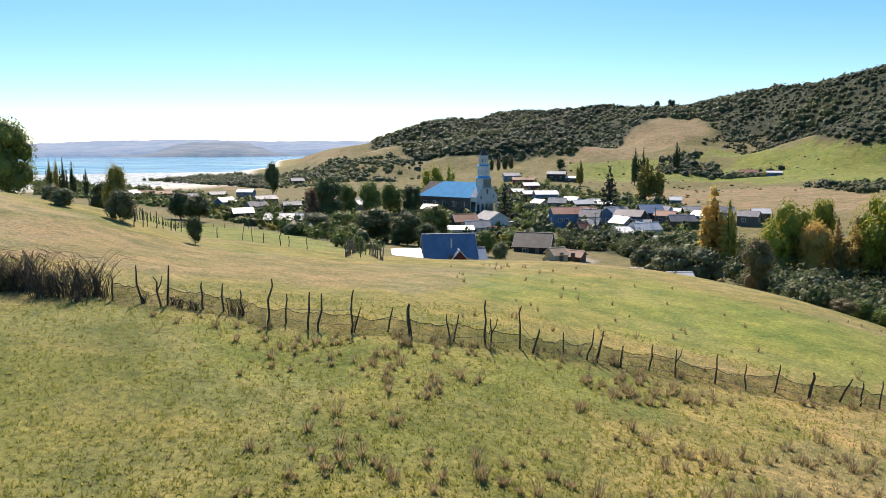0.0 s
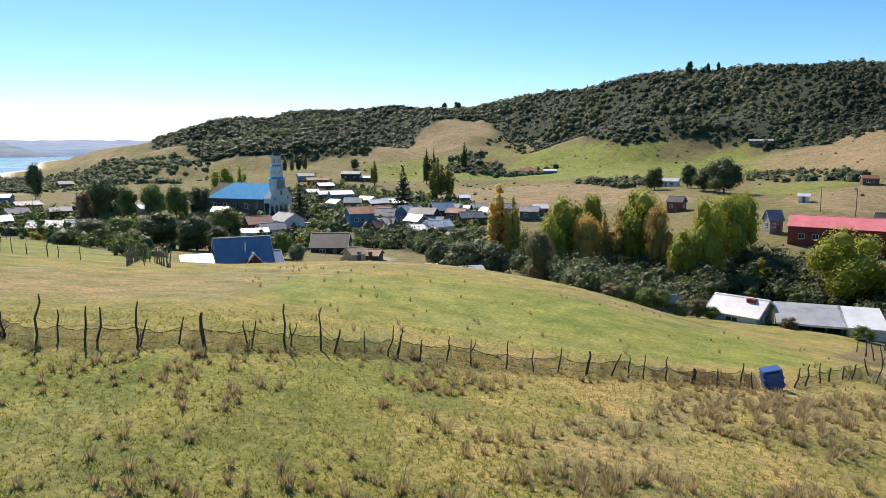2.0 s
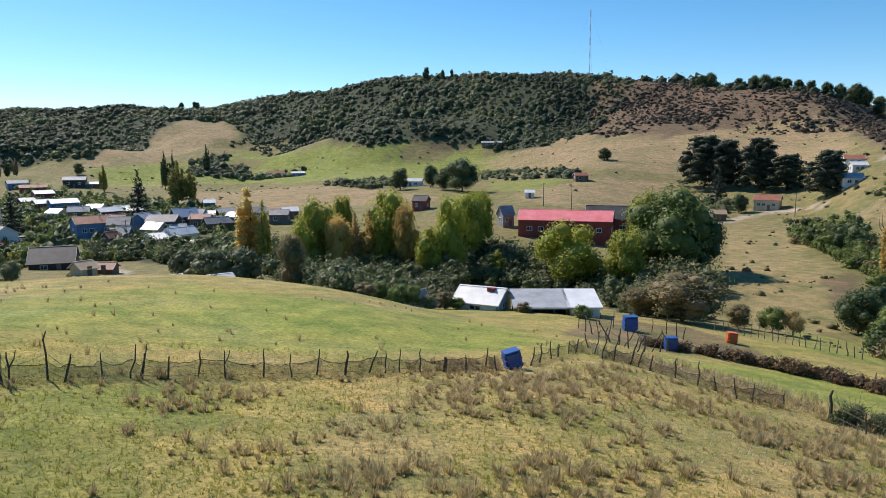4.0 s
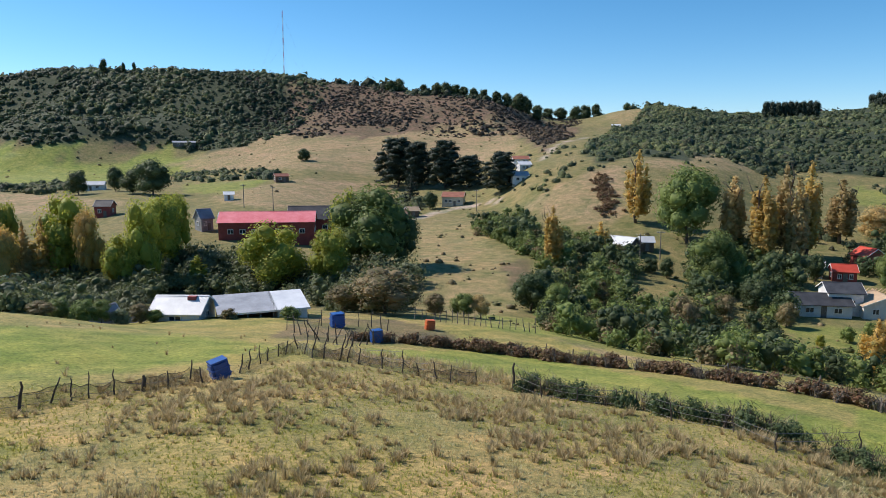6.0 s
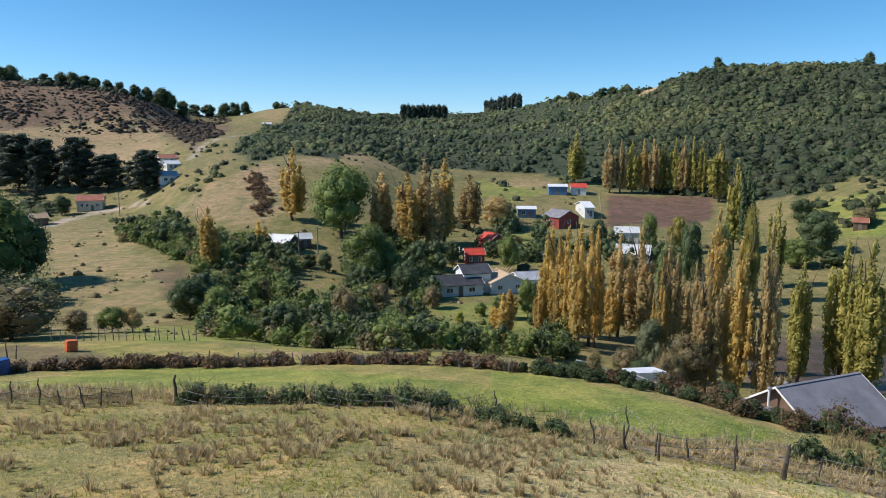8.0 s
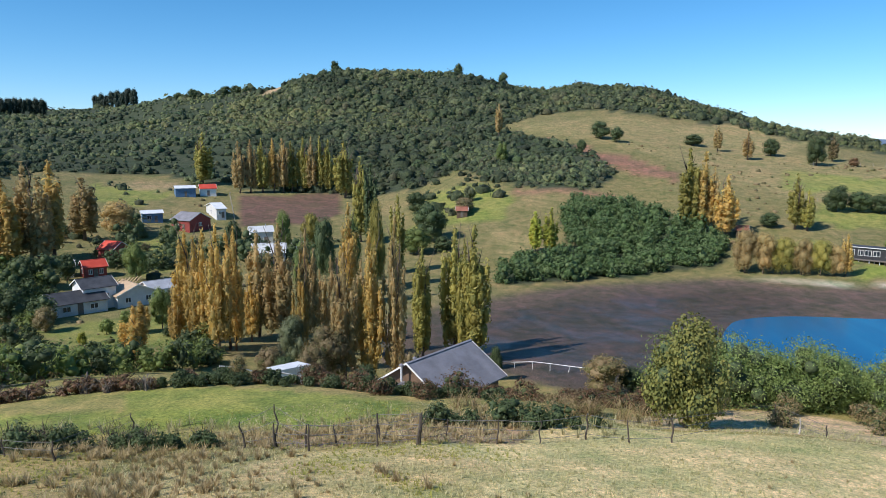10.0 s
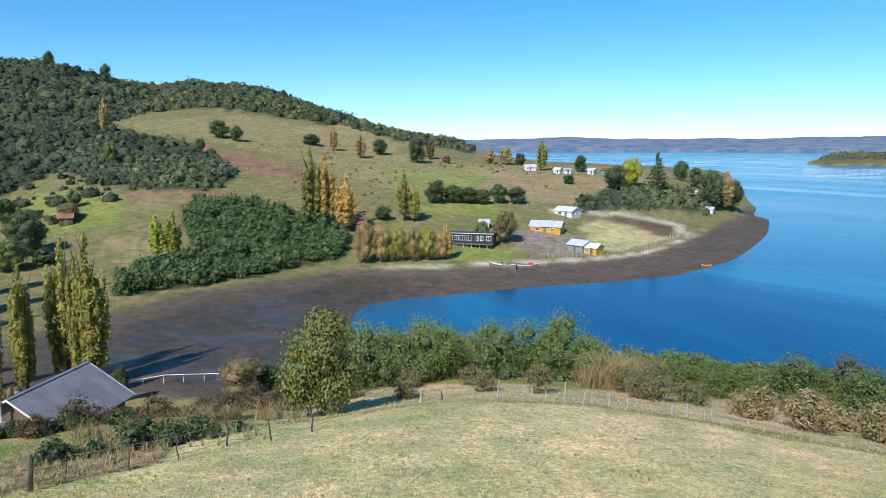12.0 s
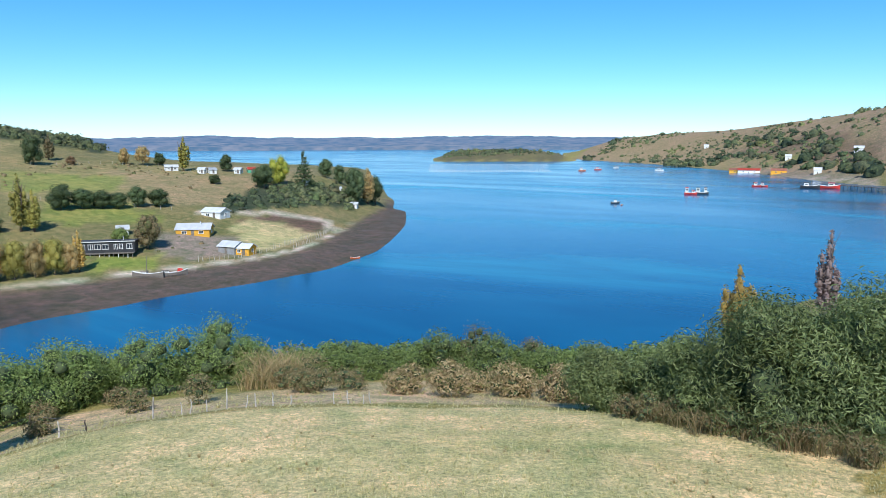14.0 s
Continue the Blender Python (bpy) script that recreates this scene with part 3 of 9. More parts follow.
WOOD["westend"] = [(12.6, 537.0), (15.8, 525.0), (17.6, 549.0), (19.1, 594.0), (20.2, 630.0), (20.2, 752), (19.6, 755), (19.0, 758), (18.4, 761), (17.9, 764), (17.3, 767), (16.7, 770), (16.1, 772), (15.5, 774), (14.9, 776), (14.4, 778), (13.8, 780), (13.2, 782), (12.6, 784)]
WOOD["brownridge"] = [(23.8, 643.0), (32.9, 612.0), (33.1, 574.0), (28.1, 607.0), (23.8, 626.0)]
WOOD["browndark"] = [(18.9, 608.0), (22.0, 646.0), (26.4, 644.0), (27.9, 555.0), (26.4, 532.0), (21.1, 544.0)]
WOOD["browndark2"] = [(30.0, 586.0), (34.4, 592.0), (38.8, 501.0), (39.6, 447.0), (37.1, 353.0), (34.8, 535.0), (30.7, 554.0)]
WOOD["valley"] = [(30.9, 378.0), (35.5, 359.0), (40.4, 338.0), (49.9, 443.0), (55.2, 352.0), (59.8, 333.0), (66.0, 320.0), (66.0, 285.0), (59.3, 261.0), (53.4, 256.0), (48.1, 254.0), (41.2, 255.0), (36.5, 225.0), (31.4, 231.0)]

# bald sandy spots on the wooded hill, and the lawn before the farmhouse
CLEARINGS = [[(70.7, 575), (71.4, 590), (72.3, 640), (73.7, 640), (73.6, 590), (72.6, 560), (71.6, 550)],
             [(84.3, 588), (84.8, 640), (86.4, 640), (86.5, 600), (85.6, 585)],
             [(55.5, 95), (64.5, 93), (64.5, 136), (55.5, 132)]]

# ---------------------------------------------------------------- mesh helpers
class Shape:
    """Vertices and faces of one mesh, gathered piece by piece."""

    def __init__(self):
        self.v, self.f, self.n = [], [], 0

    def add(self, verts, faces):
        verts = np.asarray(verts, float).reshape(-1, 3)
        self.f += [tuple(int(i) + self.n for i in q) for q in faces]
        self.v.append(verts)
        self.n += len(verts)
        return self

    def box(self, c, s, turn=None, taper=1.0):
        x, y, z = (k / 2 for k in s)
        v = np.array([(-x, -y, -z), (x, -y, -z), (x, y, -z), (-x, y, -z), (-x * taper, -y * taper, z), (x * taper, -y * taper, z),
                      (x * taper, y * taper, z), (-x * taper, y * taper, z)])
        if turn is not None:
            v = v @ np.array(turn.to_3x3()).T
        return self.add(v + np.asarray(c, float), [(3, 2, 1, 0), (4, 5, 6, 7), (0, 1, 5, 4), (1, 2, 6, 5), (2, 3, 7, 6), (3, 0, 4, 7)])

    def tube(self, pts, radii, sides=6, cap=True):
        pts = np.asarray(pts, float)
        ring = []
        for i, p in enumerate(pts):
            d = pts[min(i + 1, len(pts) - 1)] - pts[max(i - 1, 0)]
            d = d / (np.linalg.norm(d) + 1e-9)
            a = np.cross(d, (0.31, 0.95, 0.05) if abs(d[2]) > 0.5 else (0, 0, 1.0))
            a /= np.linalg.norm(a) + 1e-9
            b = np.cross(d, a)
            th = np.arange(sides) * 2 * np.pi / sides
            ring.append(p + radii[i] * (np.cos(th)[:, None] * a + np.sin(th)[:, None] * b))
        v = np.concatenate(ring)
        f = [(i * sides + k, i * sides + (k + 1) % sides, (i + 1) * sides + (k + 1) % sides, (i + 1) * sides + k)
             for i in range(len(pts) - 1) for k in range(sides)]
        if cap:
            f += [tuple(range(sides))[::-1], tuple((len(pts) - 1) * sides + k for k in range(sides))]
        return self.add(v, f)

    def prism(self, outline, y0, y1):
        """An outline in x and z, drawn out along y."""
        n = len(outline)
        v = [(x, y0, z) for x, z in outline] + [(x, y1, z) for x, z in outline]
        f = [(i, (i + 1) % n, n + (i + 1) % n, n + i) for i in range(n)] + [tuple(range(n))[::-1], tuple(range(n, 2 * n))]
        return self.add(v, f)

    def mesh(self, name, material, smooth=False):
        me = bpy.data.meshes.new(name)
        me.from_pydata(np.concatenate(self.v).tolist() if self.v else [], [], self.f)
        me.materials.append(material)
        if smooth:
            me.polygons.foreach_set("use_smooth", [True] * len(me.polygons))
        return me


def part(name, shape, material, parent, label="", smooth=False):
    """One mesh under a thing or a part."""
    ob = new(name, shape.mesh(name, material, smooth) if isinstance(shape, Shape) else shape)
    ob.parent = parent
    if label:
        tagged(ob, label)
    return ob


def thing(name, m, label, category, group=""):
    """The empty at a thing's base that carries its parts."""
    ob = new(name)
    ob.matrix_world = m
    return tagged(ob, label, category, group)


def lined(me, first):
    """Gives the faces from number first on a dark colour, painted shade inside a crown."""
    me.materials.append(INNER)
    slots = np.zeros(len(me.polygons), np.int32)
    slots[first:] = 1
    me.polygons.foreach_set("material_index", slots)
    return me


def fast_mesh(name, verts, faces, material, smooth=False):
    """A big mesh out of arrays; faces all have the same number of corners."""
    verts, faces = np.asarray(verts, np.float32), np.asarray(faces, np.int32)
    me = bpy.data.meshes.new(name)
    k = faces.shape[1]
    me.vertices.add(len(verts))
    me.vertices.foreach_set("co", verts.ravel())
    me.loops.add(faces.size)
    me.loops.foreach_set("vertex_index", faces.ravel())
    me.polygons.add(len(faces))
    me.polygons.foreach_set("loop_start", np.arange(0, faces.size, k, dtype=np.int32))
    me.polygons.foreach_set("loop_total", np.full(len(faces), k, np.int32))
    me.polygons.foreach_set("use_smooth", np.full(len(faces), smooth))
    me.materials.append(material)
    me.update(calc_edges=True)
    return me


# ---------------------------------------------------------------- ground
def inside(poly, a, r):
    """Which of the points lie in a polygon of bearings and distances."""
    hit = np.zeros(np.broadcast(a, r).shape, bool)
    for (a0, r0), (a1, r1) in zip(poly, poly[1:] + poly[:1]):
        if r0 != r1:
            hit ^= ((r0 > r) != (r1 > r)) & (a < (a1 - a0) * (r - r0) / (r1 - r0) + a0)
    return hit


GRASS, LUSH, DRY, STRAW, MEADOW = (0.27, 0.245, 0.07), (0.2, 0.25, 0.048), (0.29, 0.24, 0.115), (0.29, 0.223, 0.128), (0.155, 0.142, 0.066)
PALE, BURNT, SOIL, RED_SOIL = (0.6, 0.52, 0.27), (0.14, 0.095, 0.066), (0.13, 0.08, 0.062), (0.26, 0.14, 0.095)
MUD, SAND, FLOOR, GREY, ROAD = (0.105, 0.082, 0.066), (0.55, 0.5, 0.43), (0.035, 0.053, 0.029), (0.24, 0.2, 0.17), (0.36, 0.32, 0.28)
PATCHES = []


def patch(colour, amount, outline):
    PATCHES.append((colour, amount, outline))


patch(PALE, 0.8, [(88, 11), (178, 11), (178, 38), (88, 38)])
patch(PALE, 0.5, [(60, 14), (90, 14), (90, 30), (60, 26)])
patch((0.11, 0.1, 0.06), 0.85, [(142, 1350), (152, 1350), (152, 1700), (142, 1700)])
patch((0.3, 0.21, 0.15), 0.75, [(152.5, 1430), (160, 1180), (168, 800), (177, 660), (177, 1150), (166, 1500), (154, 1950)])
patch(STRAW, 0.3, [(-5, 17), (70, 17), (70, 36), (35, 39), (14, 42), (-5, 34)])
patch(STRAW, .55, [(-62.5, 72.0), (-55.6, 63.1), (-50.2, 65.6), (-39.0, 63.7), (-25.3, 68.9), (-27.6, 51.8), (-31.8, 42.9), (-43.5, 44.2), (-51.9, 44.3), (-62.8, 44.9)])
patch(LUSH, .45, [(-29.9, 57.4), (-16.4, 64.0), (-8.0, 61.4), (1.7, 56.2), (1.9, 39.0), (-7.8, 39.0), (-20.7, 38.9), (-27.6, 44.7)])
patch(LUSH, .7, [(-56.8, 350.0), (-53.6, 84.7), (-46.9, 88.1), (-37.2, 76.6), (-34.5, 109.5), (-39.0, 129.5), (-45.5, 223.0), (-50.9, 249.0)])
patch(STRAW, .75, [(-43.6, 1585.0), (-38.8, 904.0), (-34.8, 685.0), (-34.4, 666.0), (-40.6, 745.0)])
patch(LUSH, .6, [(-42.4, 659.0), (-41.3, 640.0), (-41.3, 551.0), (-42.6, 564.0)])
patch(STRAW, .7, [(-47.5, 710.0), (-44.1, 663.0), (-44.6, 511.0), (-47.5, 545.0)])
patch(STRAW, .85, [(-21.7, 549.0), (-15.0, 753.0), (-11.0, 771.0), (-10.6, 702.0), (-16.9, 578.0)])
patch(STRAW, .85, [(-15.0, 393.0), (-13.7, 393.0), (-5.3, 400.0), (-0.2, 347.0), (5.6, 267.0), (0.1, 282.0), (-8.0, 292.0), (-15.1, 310.0)])
patch(LUSH, .85, [(-20.4, 466.0), (-20.4, 533.0), (-9.5, 630.0), (-4.6, 569.0), (0.5, 539.0), (8.5, 532.0), (13.4, 463.0), (1.3, 405.0), (-9.6, 461.0)])
patch(LUSH, .6, [(9.1, 374.0), (15.7, 324.0), (13.4, 287.0), (9.1, 304.0)])
patch(STRAW, .8, [(10.7, 275.0), (14.8, 232.0), (26.0, 296.0), (25.1, 355.0), (17.9, 328.0)])
patch(STRAW, .75, [(13.4, 528.0), (15.2, 570.0), (16.5, 601.0), (20.4, 641.0), (32.8, 595.0), (36.6, 629.0), (34.5, 377.0), (32.3, 387.0), (24.0, 369.0), (17.9, 364.0), (7.6, 492.0)])
patch(BURNT, .7, [(19.3, 583.0), (21.1, 654.0), (28.1, 644.0), (33.5, 583.0), (38.1, 692.0), (38.8, 485.0), (34.4, 500.0), (28.1, 522.0), (22.8, 536.0)])
patch(STRAW, .5, [(154.7, 1229.0), (156.3, 1625.0), (164.4, 1208.0), (173.7, 881.0), (173.9, 670.0), (164.5, 946.0)])
patch(BURNT, .6, [(159.7, 1364.0), (164.5, 1152.0), (169.6, 1009.0), (173.7, 866.0), (173.9, 714.0), (169.7, 827.0)])
patch(DRY, .6, [(27.2, 224.0), (33.6, 224.0), (32.7, 171.0), (36.3, 142.4), (37.3, 115.7), (29.9, 91.5), (27.2, 129.6)])
patch(STRAW, .75, [(35.7, 230.0), (41.2, 258.0), (43.7, 266.0), (43.6, 205.0), (41.0, 199.0), (37.3, 216.0)])
patch(STRAW, .6, [(45.0, 271.0), (49.9, 346.0), (52.6, 353.0), (52.1, 299.0), (46.3, 256.0)])
patch(LUSH, .6, [(59.3, 315.0), (64.2, 310.0), (64.3, 288.0), (61.6, 266.0), (59.3, 278.0)])
patch(LUSH, .5, [(61.6, 217.0), (65.2, 225.0), (65.1, 174.0), (61.7, 172.0)])
patch(LUSH, .5, [(55.2, 125.2), (64.5, 130.6), (64.7, 110.7), (58.0, 104.5)])
patch(SOIL, 1.0, [(69.0, 295.0), (69.3, 235.0), (76.7, 247.0), (77.1, 300.0)])
patch(STRAW, .7, [(70.5, 602.0), (73.4, 526.0), (73.4, 513.0), (71.0, 539.0)])
patch((0.13, 0.1, 0.065), .7, [(15.5, 60), (20, 56), (26, 59.5), (31, 63), (30, 70), (25, 80), (18, 78)])
patch(LUSH, .8, [(22.1, 52.3), (28.8, 57.9), (34.8, 60.5), (49.9, 47.2), (59.3, 43.0), (68.2, 39.9), (82.1, 35.8), (74.4, 33.6), (63.8, 37.0), (49.9, 37.5), (35.2, 45.5), (22.1, 47.3)])
patch(STRAW, .7, [(31.8, 88.3), (38.8, 71.6), (48.0, 63.8), (54.6, 54.6), (59.2, 54.3), (49.0, 60.1), (40.6, 66.2)])
patch(LUSH, .85, [(60.9, 49.6), (82.8, 40.4), (83.2, 34.1), (73.9, 34.5), (60.7, 37.9)])
patch(STRAW, .6, [(70.8, 554.0), (73.1, 531.0), (73.6, 514.0), (72.7, 512.0), (70.8, 535.0)])
patch(RED_SOIL, .9, [(92.6, 362.0), (98.0, 326.0), (103.4, 304.0), (103.4, 284.0), (98.9, 294.0), (96.7, 323.0)])
patch(RED_SOIL, .7, [(90.6, 259.0), (98.5, 257.0), (98.5, 249.0), (90.8, 246.0)])
patch(LUSH, .6, [(82.7, 222.0), (83.7, 278.0), (87.2, 277.0), (89.9, 261.0), (90.8, 240.0), (89.9, 221.0)])
patch(DRY, .55, [(90.9, 387.0), (98.9, 440.0), (104.6, 440.0), (111.0, 391.0), (115.8, 368.0), (124.5, 379.0), (124.6, 301.0), (119.8, 268.0), (113.6, 263.0), (107.7, 291.0), (103.8, 320.0)])
patch(DRY, .7, [(89.0, 207.0), (93.5, 204.0), (93.1, 192.0), (89.9, 188.0)])
patch(LUSH, .7, [(115.3, 193.0), (119.9, 197.0), (120.5, 208.0), (116.1, 208.0)])
patch(GREY, .95, [(120.1, 212.0), (122.7, 200.0), (127.7, 211.0), (126.8, 232.0), (123.0, 235.0), (120.2, 233.0)])
patch(SOIL, .75, [(126.4, 270.0), (131.7, 288.0), (132.4, 277.0), (132.4, 260.0), (131.4, 247.0), (129.6, 274.0)])
patch(LUSH, .6, [(108.6, 214.0), (114.3, 218.0), (116.1, 208.0), (114.4, 201.0)])
patch(STRAW, .7, [(154.2, 1689.0), (159.7, 1423.0), (160.0, 1605.0), (156.8, 1685.0)])
patch(DRY, .6, [(163.3, 1057.0), (169.0, 878.0), (168.9, 931.0), (164.5, 1074.0)])
patch(STRAW, .7, [(171.6, 1030.0), (173.6, 935.0), (173.7, 838.0), (171.7, 906.0)])
patch(LUSH, .5, [(165.7, 964.0), (169.7, 844.0), (169.7, 885.0)])
patch(ROAD, .9, [(36.6, 297.0), (40.3, 441.0), (40.5, 440.0), (36.9, 294.0)])
patch(ROAD, .9, [(25.4, 242.0), (29.5, 264.0), (32.6, 271.0), (36.0, 239.0), (36.0, 237.0), (32.6, 266.0), (29.5, 258.0), (25.4, 235.0)])
patch(ROAD, .8, [(-24.7, 222.0), (-22.7, 237.0), (-20.6, 185.0), (-17.9, 154.0), (-21.5, 155.0), (-23.8, 196.0)])
patch(ROAD, .8, [(164.6, 853.0), (173.9, 665.0), (173.9, 645.0), (164.6, 794.0)])
patch(STRAW, .55, [(117.0, 352.0), (122.7, 342.0), (128.5, 340.0), (132.4, 321.0), (129.7, 286.0), (123.4, 275.0), (117.7, 307.0)])
patch(DRY, .6, [(125.4, 248.0), (128.8, 270.0), (132.3, 271.0), (130.5, 229.0), (127.0, 229.0)])
patch(STRAW, .5, [(41.3, 724.0), (45.1, 750.0), (46.4, 635.0), (43.0, 568.0)])
patch(STRAW, .6, [(47.7, 339.0), (53.0, 403.0), (53.2, 371.0), (48.1, 293.0)])
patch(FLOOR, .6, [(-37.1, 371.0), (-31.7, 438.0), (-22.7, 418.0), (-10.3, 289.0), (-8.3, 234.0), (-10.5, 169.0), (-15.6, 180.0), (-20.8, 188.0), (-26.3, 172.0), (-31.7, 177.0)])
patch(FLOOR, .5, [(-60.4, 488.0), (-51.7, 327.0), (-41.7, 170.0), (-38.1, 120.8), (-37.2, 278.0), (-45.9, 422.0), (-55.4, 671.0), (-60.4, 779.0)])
patch(SOIL, .7, [(-3.8, 571.0), (-0.8, 554.0), (2.9, 560.0), (2.8, 547.0), (-0.9, 526.0)])
patch(SOIL, .5, [(-12.1, 544.0), (-10.2, 605.0), (-8.2, 574.0), (-8.8, 549.0), (-11.0, 517.0)])
patch(BURNT, .6, [(0.8, 516.0), (4.8, 543.0), (8.0, 533.0), (3.6, 501.0)])
patch(STRAW, .7, [(10.1, 462.0), (13.1, 534.0), (16.9, 551.0), (16.8, 364.0)])
patch(STRAW, .6, [(-14.6, 770.0), (-11.9, 798.0), (-10.3, 719.0), (-12.5, 669.0), (-14.7, 671.0)])
patch(STRAW, .25, [(27.2, 256.0), (33.5, 243.0), (33.5, 222.0), (31.0, 179.0), (35.3, 148.3), (36.0, 123.2), (29.7, 117.7), (27.3, 145.7)])
patch(BURNT, .7, [(34.0, 147.1), (35.9, 158.0), (36.6, 129.7), (34.9, 121.9)])
patch(STRAW, .6, [(61.6, 327.0), (64.2, 324.0), (66.0, 313.0), (66.0, 301.0), (61.6, 302.0)])
patch(BURNT, .5, [(94.0, 332.0), (103.4, 301.0), (103.4, 293.0), (98.0, 310.0)])
patch(DRY, .7, [(101.3, 409.0), (110.2, 505.0), (114.5, 468.0), (110.2, 386.0)])
patch(STRAW, .5, [(123.9, 381.0), (132.1, 485.0), (132.2, 322.0), (128.4, 313.0), (124.7, 331.0)])
patch(BURNT, .8, [(16.9, 529.0), (22.9, 499.0), (28.7, 520.0), (34.3, 550.0), (37.1, 337.0), (39.7, 468.0), (40.2, 511.0), (35.6, 673.0), (27.2, 649.0), (20.5, 680.0), (17.1, 639.0)])
patch(STRAW, .8, [(22.9, 455.0), (28.7, 498.0), (33.6, 533.0), (34.0, 525.0), (35.5, 388.0), (33.3, 370.0), (26.5, 428.0)])
patch(STRAW, .6, [(154.0, 1499.0), (156.8, 1651.0), (160.5, 1515.0), (165.6, 1203.0), (165.6, 1111.0), (160.5, 1212.0), (156.4, 1235.0)])
patch(GREY, .6, [(162.6, 986.0), (173.9, 674.0), (173.9, 653.0), (162.6, 876.0)])
patch(LUSH, .55, [(-51.3, 31.1), (-40.3, 29.4), (-27.3, 28.1), (-13.3, 29.5), (-13.3, 24.9), (-32.0, 22.1), (-51.6, 24.5)])
patch(LUSH, .5, [(-27.2, 53.0), (-13.4, 55.0), (-0.1, 56.7), (-0.0, 47.2), (-13.4, 45.9), (-27.2, 44.3)])
patch(LUSH, .6, [(110.7, 336.0), (118.3, 336.0), (118.2, 298.0), (110.6, 292.0)])
patch(LUSH, .6, [(112.8, 279.0), (117.6, 277.0), (121.2, 254.0), (120.6, 244.0), (112.7, 242.0)])
patch(STRAW, .6, [(119.8, 310.0), (122.7, 346.0), (125.4, 316.0), (125.3, 282.0), (121.4, 276.0)])
patch(LUSH, .8, [(116.1, 209.0), (120.7, 211.0), (120.2, 193.0), (116.0, 195.0)])
patch(SOIL, .6, [(126.1, 259.0), (131.4, 280.0), (132.1, 251.0), (129.6, 237.0), (126.1, 248.0)])
patch(STRAW, .6, [(126.1, 241.0), (131.7, 243.0), (131.4, 223.0), (126.2, 217.0)])
patch(LUSH, .55, [(-15.5, 68.5), (1.2, 57.8), (10.2, 58.9), (12.9, 52.5), (10.1, 43.5), (-4.8, 40.5), (-15.9, 38.0)])
patch(LUSH, .6, [(-9.0, 58.5), (8.4, 62.2), (17.5, 51.2), (4.5, 42.1), (-8.9, 44.2)])
patch((0.5, 0.4, 0.24), .85, [(100, 39.5), (158, 40.5), (156, 57), (130, 57), (104, 56)])
patch((0.24, 0.17, 0.115), .85, [(19, 43.5), (26, 42.6), (35, 39.6), (35, 43), (28, 47), (19, 49)])
patch((0.26, 0.19, 0.125), .85, [(66, 31.5), (76, 29.2), (92, 30.2), (93, 36), (84, 36.5), (74, 33.6), (67, 34)])
patch(SOIL, .9, [(126.6, 261), (129.7, 275), (132.3, 275), (133.4, 265), (132.3, 252), (129.7, 262)])
patch(PALE, .6, [(125.4, 248), (127.1, 257), (129.7, 257), (132.3, 248), (130.5, 227), (128.3, 217), (126.6, 229)])
patch(SAND, .7, [(123.2, 267), (127.5, 277), (132.3, 287), (134, 268), (133.7, 261), (132.3, 277), (127.5, 270), (123.2, 261)])
patch((0.19, 0.205, 0.05), .5, [(-70, 8), (-44, 8), (-18, 12), (-26, 24), (-45, 31), (-70, 36)])
patch((0.17, 0.19, 0.045), .45, [(-70, 8), (-52, 8), (-38, 12), (-44, 22), (-55, 27), (-70, 30)])
patch(LUSH, .5, [(31.8, 98.8), (45.6, 107.7), (55.6, 88.4), (55.7, 60.7), (45.7, 75.9), (32.8, 73.4)])


